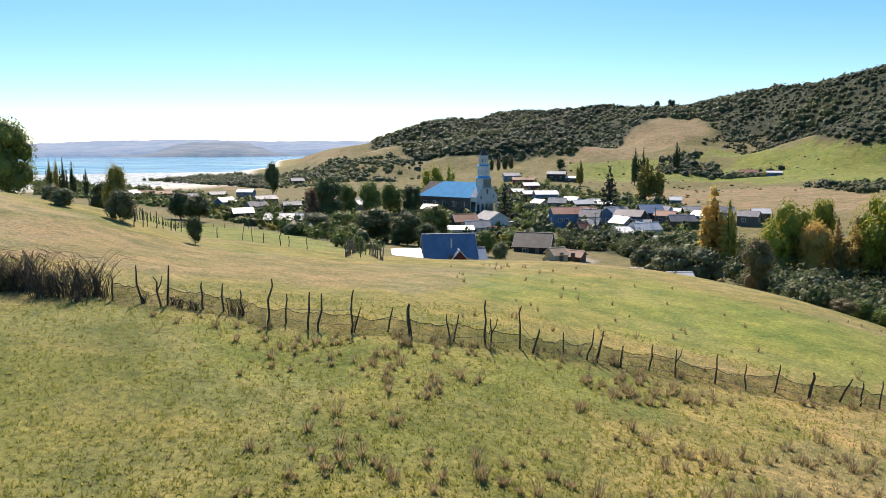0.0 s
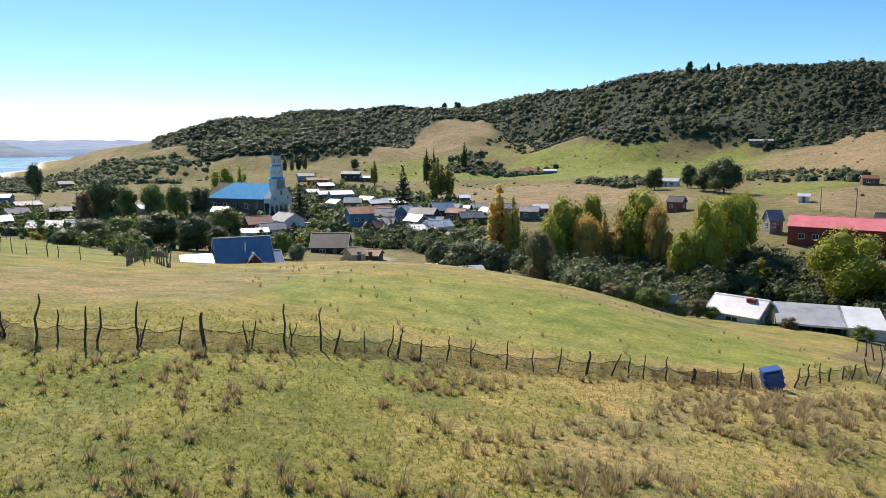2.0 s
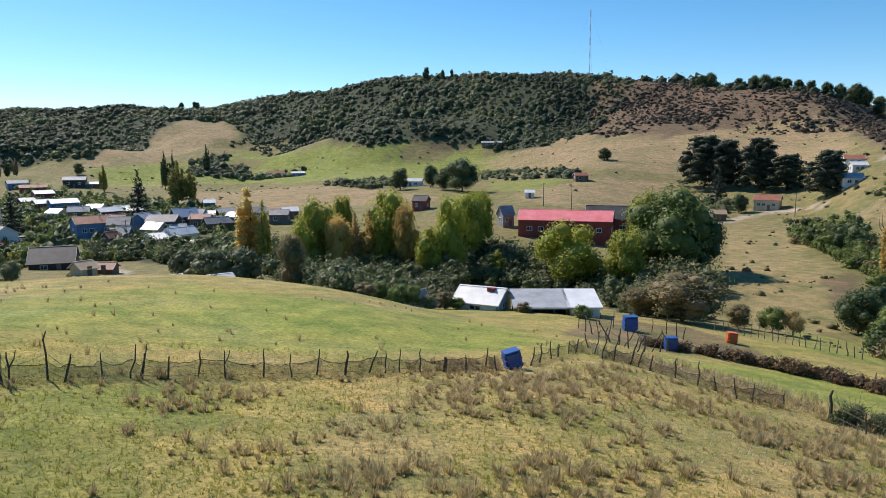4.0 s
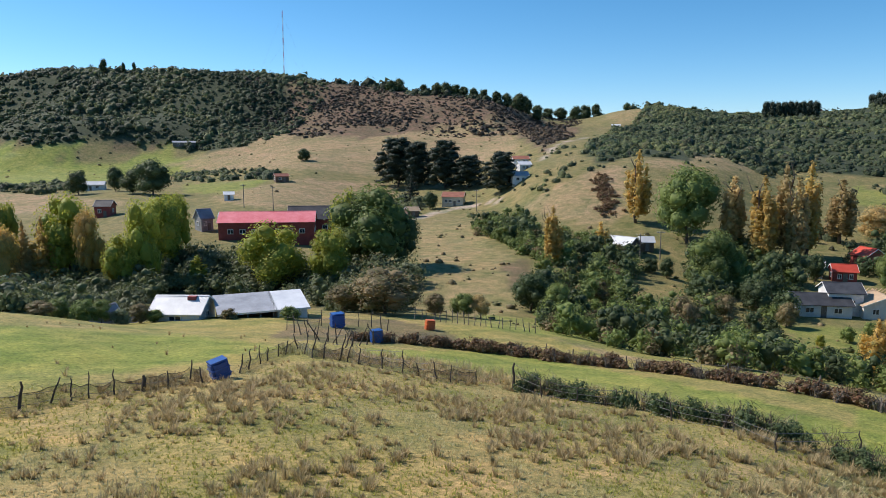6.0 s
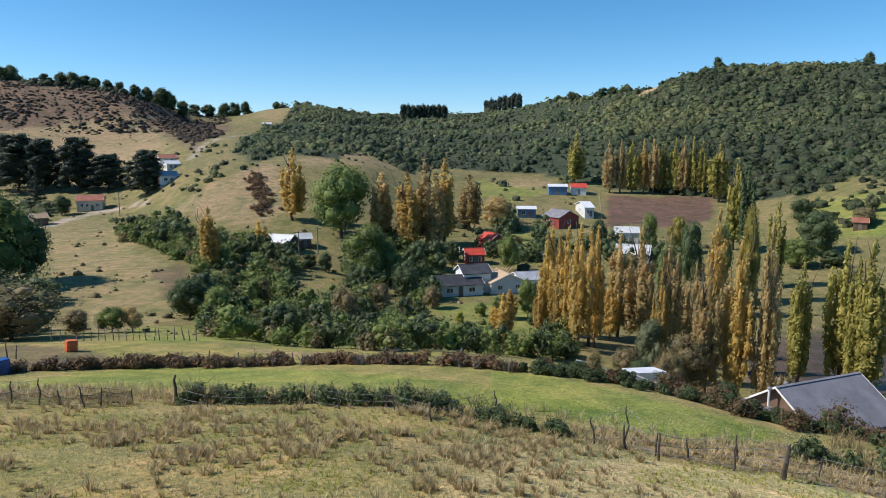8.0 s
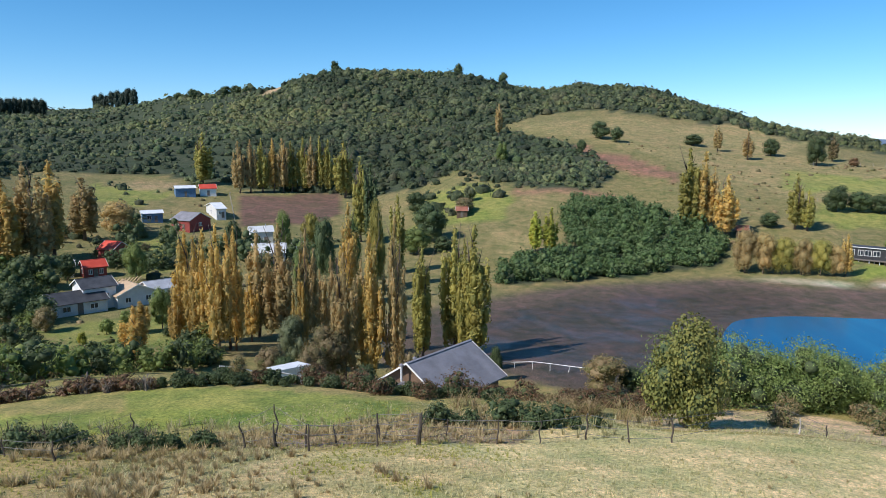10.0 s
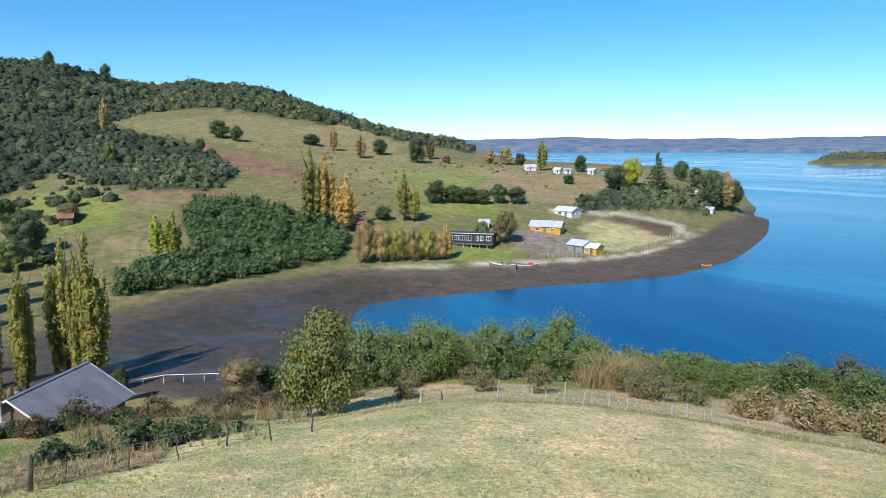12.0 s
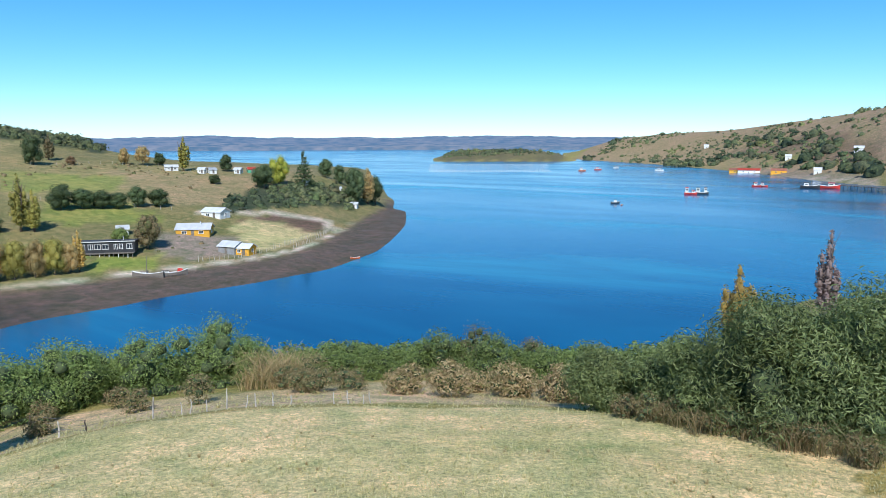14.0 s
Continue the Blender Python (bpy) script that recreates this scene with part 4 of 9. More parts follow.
def build_ground():
    a = np.degrees(LAND_A) + 0 * RAD[None]
    r = RAD[None] + 0 * a
    wob_a = a + 1.0 * fbm(LAND_X, LAND_Y, 14, 21) * np.clip(30 / r, 0.15, 2) + 9 * fbm(LAND_X, LAND_Y, 7, 23) * np.clip((45 - r) / 20, 0, 1)
    wob_r = r * (1 + 0.025 * fbm(LAND_X, LAND_Y, 12, 22) + 0.06 * fbm(LAND_X, LAND_Y, 5, 24) * np.clip((45 - r) / 20, 0, 1))
    mix = lambda c, d, k: c * (1 - k[..., None]) + np.array(d) * k[..., None]
    col = np.zeros((*a.shape, 3)) + GRASS
    col = mix(col, DRY, np.clip(0.25 + 0.6 * fbm(LAND_X, LAND_Y, 26, 31) + 0.3 * fbm(LAND_X, LAND_Y, 5, 32), 0, 0.85))
    col = mix(col, MEADOW, np.clip((r - 75) / 40, 0, 0.75) * np.clip((1200 - r) / 300, 0, 1))
    for colour, amount, poly in PATCHES:
        k = inside(poly, wob_a, wob_r) * np.clip(amount + 0.25 * fbm(LAND_X, LAND_Y, 8, 33), 0, 1)
        col = mix(col, colour, k)
    # Wood floor, painted as dark as the crowns' shaded sides so gaps blend.
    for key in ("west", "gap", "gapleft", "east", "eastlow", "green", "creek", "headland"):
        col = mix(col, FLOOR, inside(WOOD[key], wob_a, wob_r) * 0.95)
    for poly in CLEARINGS[:2]:
        col = mix(col, (0.42, 0.31, 0.19), inside(poly, wob_a, wob_r) * 0.9)
    # shore: sand above, brown mud below the tide line, dark bed under water
    shore = (a > 80) & (a < 142) & (r < 420) & (r > 70)
    west = (a < -42) & (r > 500)
    z = LAND_Z
    col = mix(col, MUD, shore * np.clip((1.45 - z) / 0.3, 0, 1))
    col = mix(col, SAND, np.clip((a - 108) / 6, 0, 1) * np.clip((135.5 - a) / 2, 0, 1) * (r < 420) * (r > 150) * np.clip(1.5 - np.abs(z - 1.47) / 0.1, 0, 1) * 0.9)
    col = mix(col, SAND, west * np.clip((1.6 - z) / 0.6, 0, 1))
    wet = np.clip((1.15 - z) / 0.6, 0, 1) * shore * 0.8 * np.clip((117 - a) / 8, 0.3, 1) + west * np.clip((1.3 - z) / 0.6, 0, 1)
    col = col * (1 - 0.4 * np.clip(wet, 0, 1) * shore)[..., None]
    n, k = a.shape
    idx = np.arange(n * k).reshape(n, k)
    nxt = np.roll(idx, -1, axis=0)
    faces = np.stack([idx[:, :-1], idx[:, 1:], nxt[:, 1:], nxt[:, :-1]], -1).reshape(-1, 4)
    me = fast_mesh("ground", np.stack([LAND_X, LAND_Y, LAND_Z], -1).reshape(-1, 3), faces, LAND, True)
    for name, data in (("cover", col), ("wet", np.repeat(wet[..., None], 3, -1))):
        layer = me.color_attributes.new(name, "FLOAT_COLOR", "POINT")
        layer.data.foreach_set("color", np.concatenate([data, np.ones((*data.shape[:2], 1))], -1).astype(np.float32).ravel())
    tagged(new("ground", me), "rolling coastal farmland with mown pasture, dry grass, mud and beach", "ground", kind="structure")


build_ground()


def build_water():
    th = np.radians(np.arange(0, 360, 3.0))
    rr = np.array([40, 120, 300, 700, 1500, 3000, 4890.0])
    v = np.stack([np.sin(th)[:, None] * rr, np.cos(th)[:, None] * rr, 0 * th[:, None] * rr], -1)
    n, k = len(th), len(rr)
    idx = np.arange(n * k).reshape(n, k)
    nxt = np.roll(idx, -1, axis=0)
    f = np.stack([idx[:, :-1], idx[:, 1:], nxt[:, 1:], nxt[:, :-1]], -1).reshape(-1, 4)
    tagged(new("water", fast_mesh("water", v.reshape(-1, 3), f, WATER, True)), "calm deep blue sea inlet with light ripples", "sea", kind="structure")


build_water()


def far_shore(name, a0, a1, dist, heights, material, seed, label):
    """A long low coast far across the water, with depth."""
    a = np.arange(a0, a1, 0.12)
    base = np.interp(a, np.linspace(a0, a1, len(heights)), heights)
    rows = [(0, -3, 0), (20, 0.2, 0.3), (260, 0.45, 1), (520, 0.75, 1), (800, 1.0, 1.2), (1000, 0.8, 1)]
    v = []
    for d, k, w in rows:
        rr = min(dist + d, 4880) + 0 * a
        x, y = np.sin(np.radians(a)) * rr, np.cos(np.radians(a)) * rr
        zz = base * k + w * (7 * fbm(x, y, 240, seed + d) + 3.5 * fbm(x, y, 50, seed + 1)) if k > 0 else 0 * a - 3
        v.append(np.stack([x, y, zz], -1))
    v = np.array(v)
    idx = np.arange(v.shape[0] * v.shape[1]).reshape(v.shape[:2])
    f = np.stack([idx[:-1, :-1], idx[:-1, 1:], idx[1:, 1:], idx[1:, :-1]], -1).reshape(-1, 4)
    tagged(new(name, fast_mesh(name, v.reshape(-1, 3), f, material, True)), label, "coast", kind="structure")


far_shore("backdrop_west", -75, -33, 2950, [48, 55, 62, 50, 66, 70, 64, 66, 60], FAR_WEST, 41, "wooded coast across the sound in painted blue haze")
far_shore("headland_west", -56, -40.5, 2700, [0, 14, 30, 48, 58, 60, 50, 36, 12, 0], NEAR_WEST, 43, "wooded headland reaching into the sound in painted blue haze")
far_shore("backdrop_east", 106, 158, 3850, [70, 78, 70, 84, 72, 78, 84, 76, 70], FAR_EAST, 47, "wooded coast with pale fields in painted blue haze")

# ---------------------------------------------------------------- plants
rng = np.random.default_rng(7)


def unit(v):
    return v / (np.linalg.norm(v, axis=-1, keepdims=True) + 1e-9)


def ico(level=1):
    bm = bmesh.new()
    bmesh.ops.create_icosphere(bm, subdivisions=level, radius=1.0)
    v = np.array([x.co[:] for x in bm.verts])
    f = np.array([[x.index for x in p.verts] for p in bm.faces])
    bm.free()
    return v, f


ICO1, ICO2 = ico(1), ico(2)


def leaf_cards(blobs, count, size, spread=0.3, up=0.25, gen=None):
    """Leaf sprays: small folded quads set over and inside ellipsoids (cx, cy, cz, rx, ry, rz)."""
    gen = gen or rng
    b = np.asarray(blobs, float)
    area = b[:, 3] * b[:, 5] + b[:, 4] * b[:, 5]
    pick = gen.choice(len(b), count, p=area / area.sum())
    d = unit(gen.normal(size=(count, 3)))
    rad = 1.0 - spread * gen.random(count) ** 1.6
    p = b[pick, :3] + d * b[pick, 3:] * rad[:, None]
    n = unit(d / np.maximum(b[pick, 3:], 0.05) * b[pick, 3:].min(1, keepdims=True) + gen.normal(size=(count, 3)) * 0.4 + (0, 0, up))
    s = unit(np.cross(n, gen.normal(size=(count, 3))))
    t = np.cross(n, s)
    k = size * (0.55 + 0.8 * gen.random(count))[:, None]
    fold = n * k * (0.18 * gen.random(count)[:, None])
    v = np.stack([p - s * k * 0.5, p - t * k * 0.42 + fold, p + s * k * 0.5, p + t * k * 0.42 + fold], 1).reshape(-1, 3)
    return v, np.arange(count * 4).reshape(-1, 4)


def crown_mesh(name, blobs, count, size, material, core=0.5, seed=1, spread=0.3, whole=False):
    """A crown: leaf sprays over lumpy dark cores."""
    gen = np.random.default_rng(seed)
    v, f = leaf_cards(blobs, count, size if whole else size * 1.3, spread, gen=gen)
    if not whole:
        v, f = v.reshape(-1, 4, 3)[:, :3].reshape(-1, 3), np.repeat(np.arange(count * 3).reshape(-1, 3), [1, 1, 2], axis=1)
    cv, cf = [], []
    n = len(v)
    for c in np.asarray(blobs, float):
        q = ICO1[0] * (core * (0.85 + 0.3 * gen.random((len(ICO1[0]), 1)))) * c[3:] + c[:3]
        cv.append(q)
        cf.append(np.concatenate([ICO1[1], ICO1[1][:, -1:]], 1) + n)
        n += len(q)
    shape = Shape()
    shape.add(np.concatenate([v] + cv), [tuple(q) if q[2] != q[3] else tuple(q[:3]) for q in np.concatenate([f] + cf).tolist()])
    me = shape.mesh(name, material, True)
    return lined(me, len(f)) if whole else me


def trunk_mesh(name, height, radius, limbs, seed, top=0.85, spread=0.3):
    gen = np.random.default_rng(seed)
    s = Shape()
    zs = np.linspace(-0.05, top, 6) * height
    bend = np.cumsum(gen.normal(size=(6, 2)) * 0.012 * height, 0)
    pts = np.c_[bend - bend[0], zs]
    s.tube(pts, radius * np.linspace(1.15, 0.2, 6), 7)
    for _ in range(limbs):
        k = gen.uniform(0.25, 0.75)
        a = gen.uniform(0, 6.28)
        p0 = np.array([np.interp(k * height, zs, pts[:, j]) for j in range(3)])
        ln = height * gen.uniform(0.18, 0.32)
        d = np.array([math.cos(a) * spread, math.sin(a) * spread, 0.75])
        d /= np.linalg.norm(d)
        mid = p0 + d * ln * 0.5 + gen.normal(size=3) * 0.02 * height
        s.tube([p0, mid, p0 + d * ln + (0, 0, 0.03 * height)], [radius * 0.42, radius * 0.25, radius * 0.08], 5)
    return s.mesh(name, BARK, True)


def poplar_blobs(seed, slim=1.0):
    """Upright sprays of a columnar poplar, in a crown 1 wide and 1 high."""
    gen = np.random.default_rng(seed)
    out = [(0.0, 0.0, 0.42, 0.24, 0.24, 0.34), (0.0, 0.0, 0.72, 0.16, 0.16, 0.2), (0.02, 0.01, 0.9, 0.085, 0.085, 0.1)]
    for j in range(11):
        a, off = j * 2.4 + gen.uniform(-0.4, 0.4), gen.uniform(0.16, 0.37)
        low, high = 0.09 + 0.1 * gen.random(), gen.uniform(0.5, 0.98 - off * 0.6)
        rr = gen.uniform(0.12, 0.17) * slim
        for k in range(4):
            u = (k + 0.5) / 4
            lean = off * (0.7 + 0.45 * math.sin(u * 2.4))
            z = low + (high - low) * u
            out.append((math.cos(a) * lean, math.sin(a) * lean, z, rr * (1.1 - 0.4 * u * u), rr * (1.1 - 0.4 * u * u), (high - low) * 0.17))
    return out


def round_blobs(seed, lift=0.04, flat=1.0):
    """Billows of a broad crown, 1 wide and 1 high."""
    gen = np.random.default_rng(seed)
    out = [(0, 0, lift + (1 - lift) * 0.45, 0.36, 0.36, (1 - lift) * 0.42)]
    for i in range(20):
        a, e = i * 2.4 + gen.uniform(-0.4, 0.4), gen.uniform(-0.9, 1.3)
        rr = gen.uniform(0.17, 0.27)
        d = 0.5 - rr * 0.85
        out.append((math.cos(a) * math.cos(e) * d, math.sin(a) * math.cos(e) * d, lift + (1 - lift) * (0.48 + math.sin(e) * 0.36 * flat), rr, rr, rr * 0.9 * (1 - lift)))
    return out


def billows(seed):
    """A bush of broad billows, each with smaller tufts on top, 1 wide and 1 high."""
    gen = np.random.default_rng(seed)
    big = [b for b in round_blobs(seed, 0.0, 1.15)[:12]]
    small = []
    for x, y, z, rx, ry, rz in big[1:]:
        for _ in range(4):
            d = unit(gen.normal(size=3) + (1.2 * x, 1.2 * y, 0.7))
            q = gen.uniform(0.06, 0.12)
            small.append((x + d[0] * rx * 0.85, y + d[1] * ry * 0.85, max(0.06, z + d[2] * rz * 0.85), q, q, q * 0.9))
    return big + small


def cone_blobs(seed, tiers=9):
    """Drooping tiers of a conifer, 1 wide and 1 high."""
    gen = np.random.default_rng(seed)
    out = [(0, 0, 0.93, 0.05, 0.05, 0.08), (0, 0, 0.5, 0.12, 0.12, 0.4)]
    for i in range(tiers):
        k = i / (tiers - 1)
        w = 0.46 * (1 - k) ** 0.8 + 0.06
        for j in range(5 if k < 0.7 else 3):
            a = j * 6.28 / 5 + i * 1.1 + gen.uniform(-0.3, 0.3)
            d = w * gen.uniform(0.45, 0.75)
            out.append((math.cos(a) * d, math.sin(a) * d, 0.12 + 0.76 * k, w * 0.42, w * 0.42, 0.05))
    return out


def dome_blobs(seed):
    """A spreading dark conifer with tiers of flat boughs, 1 wide and 1 high."""
    gen = np.random.default_rng(seed)
    out = [(0, 0, 0.45, 0.32, 0.32, 0.4), (0, 0, 0.78, 0.18, 0.18, 0.18)]
    for i in range(44):
        a, z = i * 2.4 + gen.uniform(-0.4, 0.4), 0.1 + 0.84 * (i + 0.5) / 44
        w = 0.52 * (1 - ((z - 0.3) / 0.74) ** 2) ** 0.6 if z > 0.3 else 0.5
        rr = gen.uniform(0.12, 0.2)
        d = max(0, w - rr * gen.uniform(0.4, 1.3))
        out.append((math.cos(a) * d, math.sin(a) * d, z, rr, rr, gen.uniform(0.045, 0.075)))
    return out


LEAVES = {"gold": GOLD_LEAF, "ochre": OCHRE_LEAF, "olive": OLIVE_LEAF, "lime": LIME_LEAF, "green": GREEN_LEAF, "dark": DARK_LEAF, "pine": PINE_LEAF,
          "brown": BROWN_LEAF, "rust": RUST_LEAF, "grey": GREY_LEAF, "moss": MOSS_LEAF, "bare": BARE_TWIG}
FORMS = {"poplar": poplar_blobs, "round": round_blobs, "fir": cone_blobs, "dome": dome_blobs, "shrub": lambda s: round_blobs(s, 0.02, 1.15)}
WORDS = {"gold": "golden autumn", "ochre": "ochre autumn", "olive": "olive-green turning", "lime": "bright yellow-green", "green": "green",
         "dark": "dark evergreen", "pine": "blackish green", "brown": "browning thin-leaved", "rust": "russet", "grey": "grey-green", "moss": "olive-green", "bare": "almost leafless pinkish-grey"}
KINDS = {"poplar": ("poplar_tree", "columnar poplar tree", "tree"), "round": ("broadleaf_tree", "broadleaf tree with a rounded crown", "tree"),
         "fir": ("conifer_tree", "conical conifer tree", "tree"), "dome": ("cypress_tree", "spreading cypress tree", "tree"),
         "shrub": ("shrub", "dense shrub growing low to the ground", "shrub")}
stock = {}
planted = {}


def plant(form, tint, az, r, height, width, where="", sink=0.1):
    """Sets a tree or shrub on the land; crowns of one kind share their meshes."""
    near = 2 if r < 60 else (1 if r < 130 else 0)
    count = planted[(form, tint)] = planted.get((form, tint), 0) + 1
    key = (form, tint, near, count % 3)
    if key not in stock:
        seed = 11 + 7 * (count % 3) + len(stock)
        typical = {"poplar": (4.0, 16.0), "round": (9.0, 11.0), "fir": (8.0, 15.0), "dome": (15.0, 18.0), "shrub": (4.5, 4.0)}[form]
        leaves = {"poplar": (1500, 3200, 4200), "round": (5200, 6000, 9000), "fir": (1100, 1500, 2000), "dome": (4200, 4200, 4200), "shrub": (600, 1500, 10000)}[form][near]
        card = {"poplar": (0.52, 0.34, 0.2), "round": (0.36, 0.33, 0.22), "fir": (0.55, 0.4, 0.3), "dome": (0.7, 0.6, 0.4), "shrub": (0.5, 0.32, 0.15)}[form][near]
        blobs = [(b[0] * typical[0], b[1] * typical[0], b[2] * typical[1], b[3] * typical[0], b[4] * typical[0], b[5] * typical[1]) for b in FORMS[form](seed)]
        crown = crown_mesh("crown", blobs, leaves, card, LEAVES[tint], {"dome": 0.8, "fir": 0.5}.get(form, 0.5 if near == 2 else 0.66), seed, whole=near == 2)
        trunk = trunk_mesh("trunk", typical[1], typical[1] * (0.014 if form == "poplar" else 0.02), 5, seed, 0.8 if form in ("poplar", "fir") else 0.6,
                           0.25 if form == "poplar" else 0.7)
        stock[key] = (crown, trunk, typical)
    crown, trunk, typical = stock[key]
    if form == "poplar":
        width *= 1.25
    name, words, category = KINDS[form]
    m = Matrix.Translation(spot(az, r, -sink)) @ Matrix.Rotation(count * 2.4, 4, "Z") @ Matrix.Diagonal((width / typical[0], width / typical[0], height / typical[1], 1))
    ob = thing(name, m, f"{WORDS[tint]} {words} {where}".strip(), category, f"{WORDS[tint]} {name}s" if count else "")
    part("trunk", trunk, BARK, ob)
    part("crown", crown, LEAVES[tint], ob)
    return ob


def scatter(poly, spacing, seed, keep=1.0, patchy=0.0, scale=40):
    """Random spots (bearing, distance) in a polygon of bearings and distances."""
    gen = np.random.default_rng(seed)
    a = np.array([p[0] for p in poly])
    r = np.array([p[1] for p in poly])
    area = np.radians(a.max() - a.min()) * (r.max() ** 2 - r.min() ** 2) / 2
    n = int(area / spacing ** 2)
    qa = gen.uniform(a.min(), a.max(), n)
    qr = np.sqrt(gen.uniform(r.min() ** 2, r.max() ** 2, n))
    ok = inside(poly, qa, qr) & (gen.random(n) < keep)
    x, y = np.sin(np.radians(qa)) * qr, np.cos(np.radians(qa)) * qr
    if patchy:
        ok &= fbm(x, y, scale, seed) > patchy - 1 + 0.35 * gen.random(n)
    return qa[ok], qr[ok]


DOME = ICO1[1][ICO1[0][ICO1[1]].mean(1)[:, 2] > -0.4]


def lumps(name, spots, low, high, material, seed, label, squash=0.72, leaves=6):
    """Woodland seen from afar: every crown a knobbly dome with loose sprays on it; one mesh of stuff."""
    gen = np.random.default_rng(seed)
    az, r = (np.concatenate([s[k] for s in spots]) for k in (0, 1))
    n = len(az)
    z = ground_z(az, r)
    x, y = np.sin(np.radians(az)) * r, np.cos(np.radians(az)) * r
    w = (low + (high - low) * gen.random(n) ** 2.8) / 2 * (0.75 + 0.7 * np.clip(0.9 * fbm(x, y, 38, seed) + 0.45, 0, 1))
    tall = squash * gen.uniform(0.75, 1.35, n)
    c = np.stack([x, y, z + w * tall * 0.3], -1)
    size = np.stack([w, w, w * tall], -1)[:, None]
    a = gen.uniform(0, 6.28, n)
    ca, sa = np.cos(a)[:, None], np.sin(a)[:, None]
    k = ICO1[0][None] * gen.uniform(0.55, 1.05, (n, len(ICO1[0]), 1))
    k = np.stack([k[..., 0] * ca - k[..., 1] * sa, k[..., 0] * sa + k[..., 1] * ca, k[..., 2]], -1)
    domes = (c[:, None] + k * size).reshape(-1, 3)
    faces = (DOME[None] + np.arange(n)[:, None, None] * len(ICO1[0])).reshape(-1, 3)
    d = unit(gen.normal(size=(n, leaves, 3)) + (0, 0, 0.7))
    p = c[:, None] + d * size * gen.uniform(0.72, 1.08, (n, leaves, 1))
    s = unit(np.cross(d, gen.normal(size=(n, leaves, 3)))) * w[:, None, None] * gen.uniform(0.2, 0.4, (n, leaves, 1))
    t = np.cross(d, s) * 1.2 + d * w[:, None, None] * 0.1
    sprays = np.stack([p - s, p + s, p + t], 2).reshape(-1, 3)
    faces = np.concatenate([faces, np.arange(n * leaves * 3).reshape(-1, 3) + len(domes)])
    ob = new(name, fast_mesh(name, np.concatenate([domes, sprays]), faces, material, True))
    return tagged(ob, label, "vegetation", kind="stuff")


def thicket(name, spots, low, high, material, seed, label, leaves=170, card=0.34, tall=0.9, slim=1.0, core=None):
    """Scrub near enough to show its leaves: each bush a few billows of leaf sprays; one mesh of stuff."""
    gen = np.random.default_rng(seed)
    az, r = (np.concatenate([s[k] for s in spots]) for k in (0, 1))
    core = core or (0.48 if leaves > 600 else 0.66)
    verts, faces, n = [], [], 0
    z = ground_z(az, r)
    kinds = []
    for q in range(5):
        blobs = billows(seed + q) if leaves > 600 else round_blobs(seed + q, 0.0, 1.2)[:14]
        v, f = leaf_cards(blobs, leaves, 1.0, 0.24, gen=gen)
        centre = v.reshape(-1, 4, 3).mean(1, keepdims=True)
        inner = np.concatenate([ICO1[0] * core * gen.uniform(0.8, 1.1, (len(ICO1[0]), 1)) * b[3:] + b[:3] for b in np.array(blobs[:12 if leaves > 600 else 6])])
        kinds.append((centre, (v.reshape(-1, 4, 3) - centre) * np.array((1 / slim ** 0.5, slim, 1 / slim ** 0.5, slim))[None, :, None], f, inner))
    for i in range(len(az)):
        centre, leaf, f, inner = kinds[i % 5]
        w = low + (high - low) * gen.random() ** 1.4
        h = w * tall * gen.uniform(0.75, 1.2)
        a = gen.uniform(0, 6.28)
        rot = np.array([[math.cos(a), -math.sin(a), 0], [math.sin(a), math.cos(a), 0], [0, 0, 1]])
        c = np.array([math.sin(math.radians(az[i])) * r[i], math.cos(math.radians(az[i])) * r[i], z[i] - 0.08 * h])
        v = ((centre * (w, w, h) + leaf * card * 1.35) @ rot.T + c).reshape(-1, 3)
        q = (inner * (w, w, h)) @ rot.T + c
        balls = (ICO1[1][None] + np.arange(len(q) // len(ICO1[0]))[:, None, None] * len(ICO1[0])).reshape(-1, 3)
        verts += [v, q]
        faces += [f + n, np.concatenate([balls, balls[:, -1:]], 1) + n + len(v)]
        n += len(v) + len(q)
    faces = np.concatenate(faces)
    ball = faces[faces[:, 2] == faces[:, 3]][:, :3]
    leaf = faces[faces[:, 2] != faces[:, 3]][:, :3]
    ob = new(name, fast_mesh(name, np.concatenate(verts), np.concatenate([leaf, ball]), material, True))
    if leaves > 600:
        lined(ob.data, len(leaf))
    return tagged(ob, label, "vegetation", kind="stuff")


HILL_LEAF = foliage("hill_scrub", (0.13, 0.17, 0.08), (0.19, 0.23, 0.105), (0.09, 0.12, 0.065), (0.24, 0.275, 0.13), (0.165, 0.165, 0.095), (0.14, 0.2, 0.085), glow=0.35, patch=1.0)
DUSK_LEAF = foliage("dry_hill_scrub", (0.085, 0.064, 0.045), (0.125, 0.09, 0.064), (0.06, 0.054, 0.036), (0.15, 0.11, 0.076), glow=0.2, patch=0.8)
BRIGHT_LEAF = foliage("evergreen_thicket", (0.2, 0.275, 0.075), (0.27, 0.345, 0.1), (0.13, 0.185, 0.055), (0.32, 0.38, 0.13), glow=0.4)
CREEK_LEAF = foliage("creek_leaf", (0.1, 0.13, 0.05), (0.15, 0.175, 0.072), (0.07, 0.095, 0.038), (0.2, 0.21, 0.105), glow=0.3)
TAN_LEAF = foliage("bleached_leaf", (0.42, 0.3, 0.15), (0.52, 0.4, 0.22), (0.3, 0.22, 0.1), (0.2, 0.22, 0.07))
SHORE_LEAF = foliage("shore_evergreen", (0.075, 0.13, 0.045), (0.115, 0.18, 0.06), (0.055, 0.09, 0.035), (0.15, 0.205, 0.08), glow=0.3)
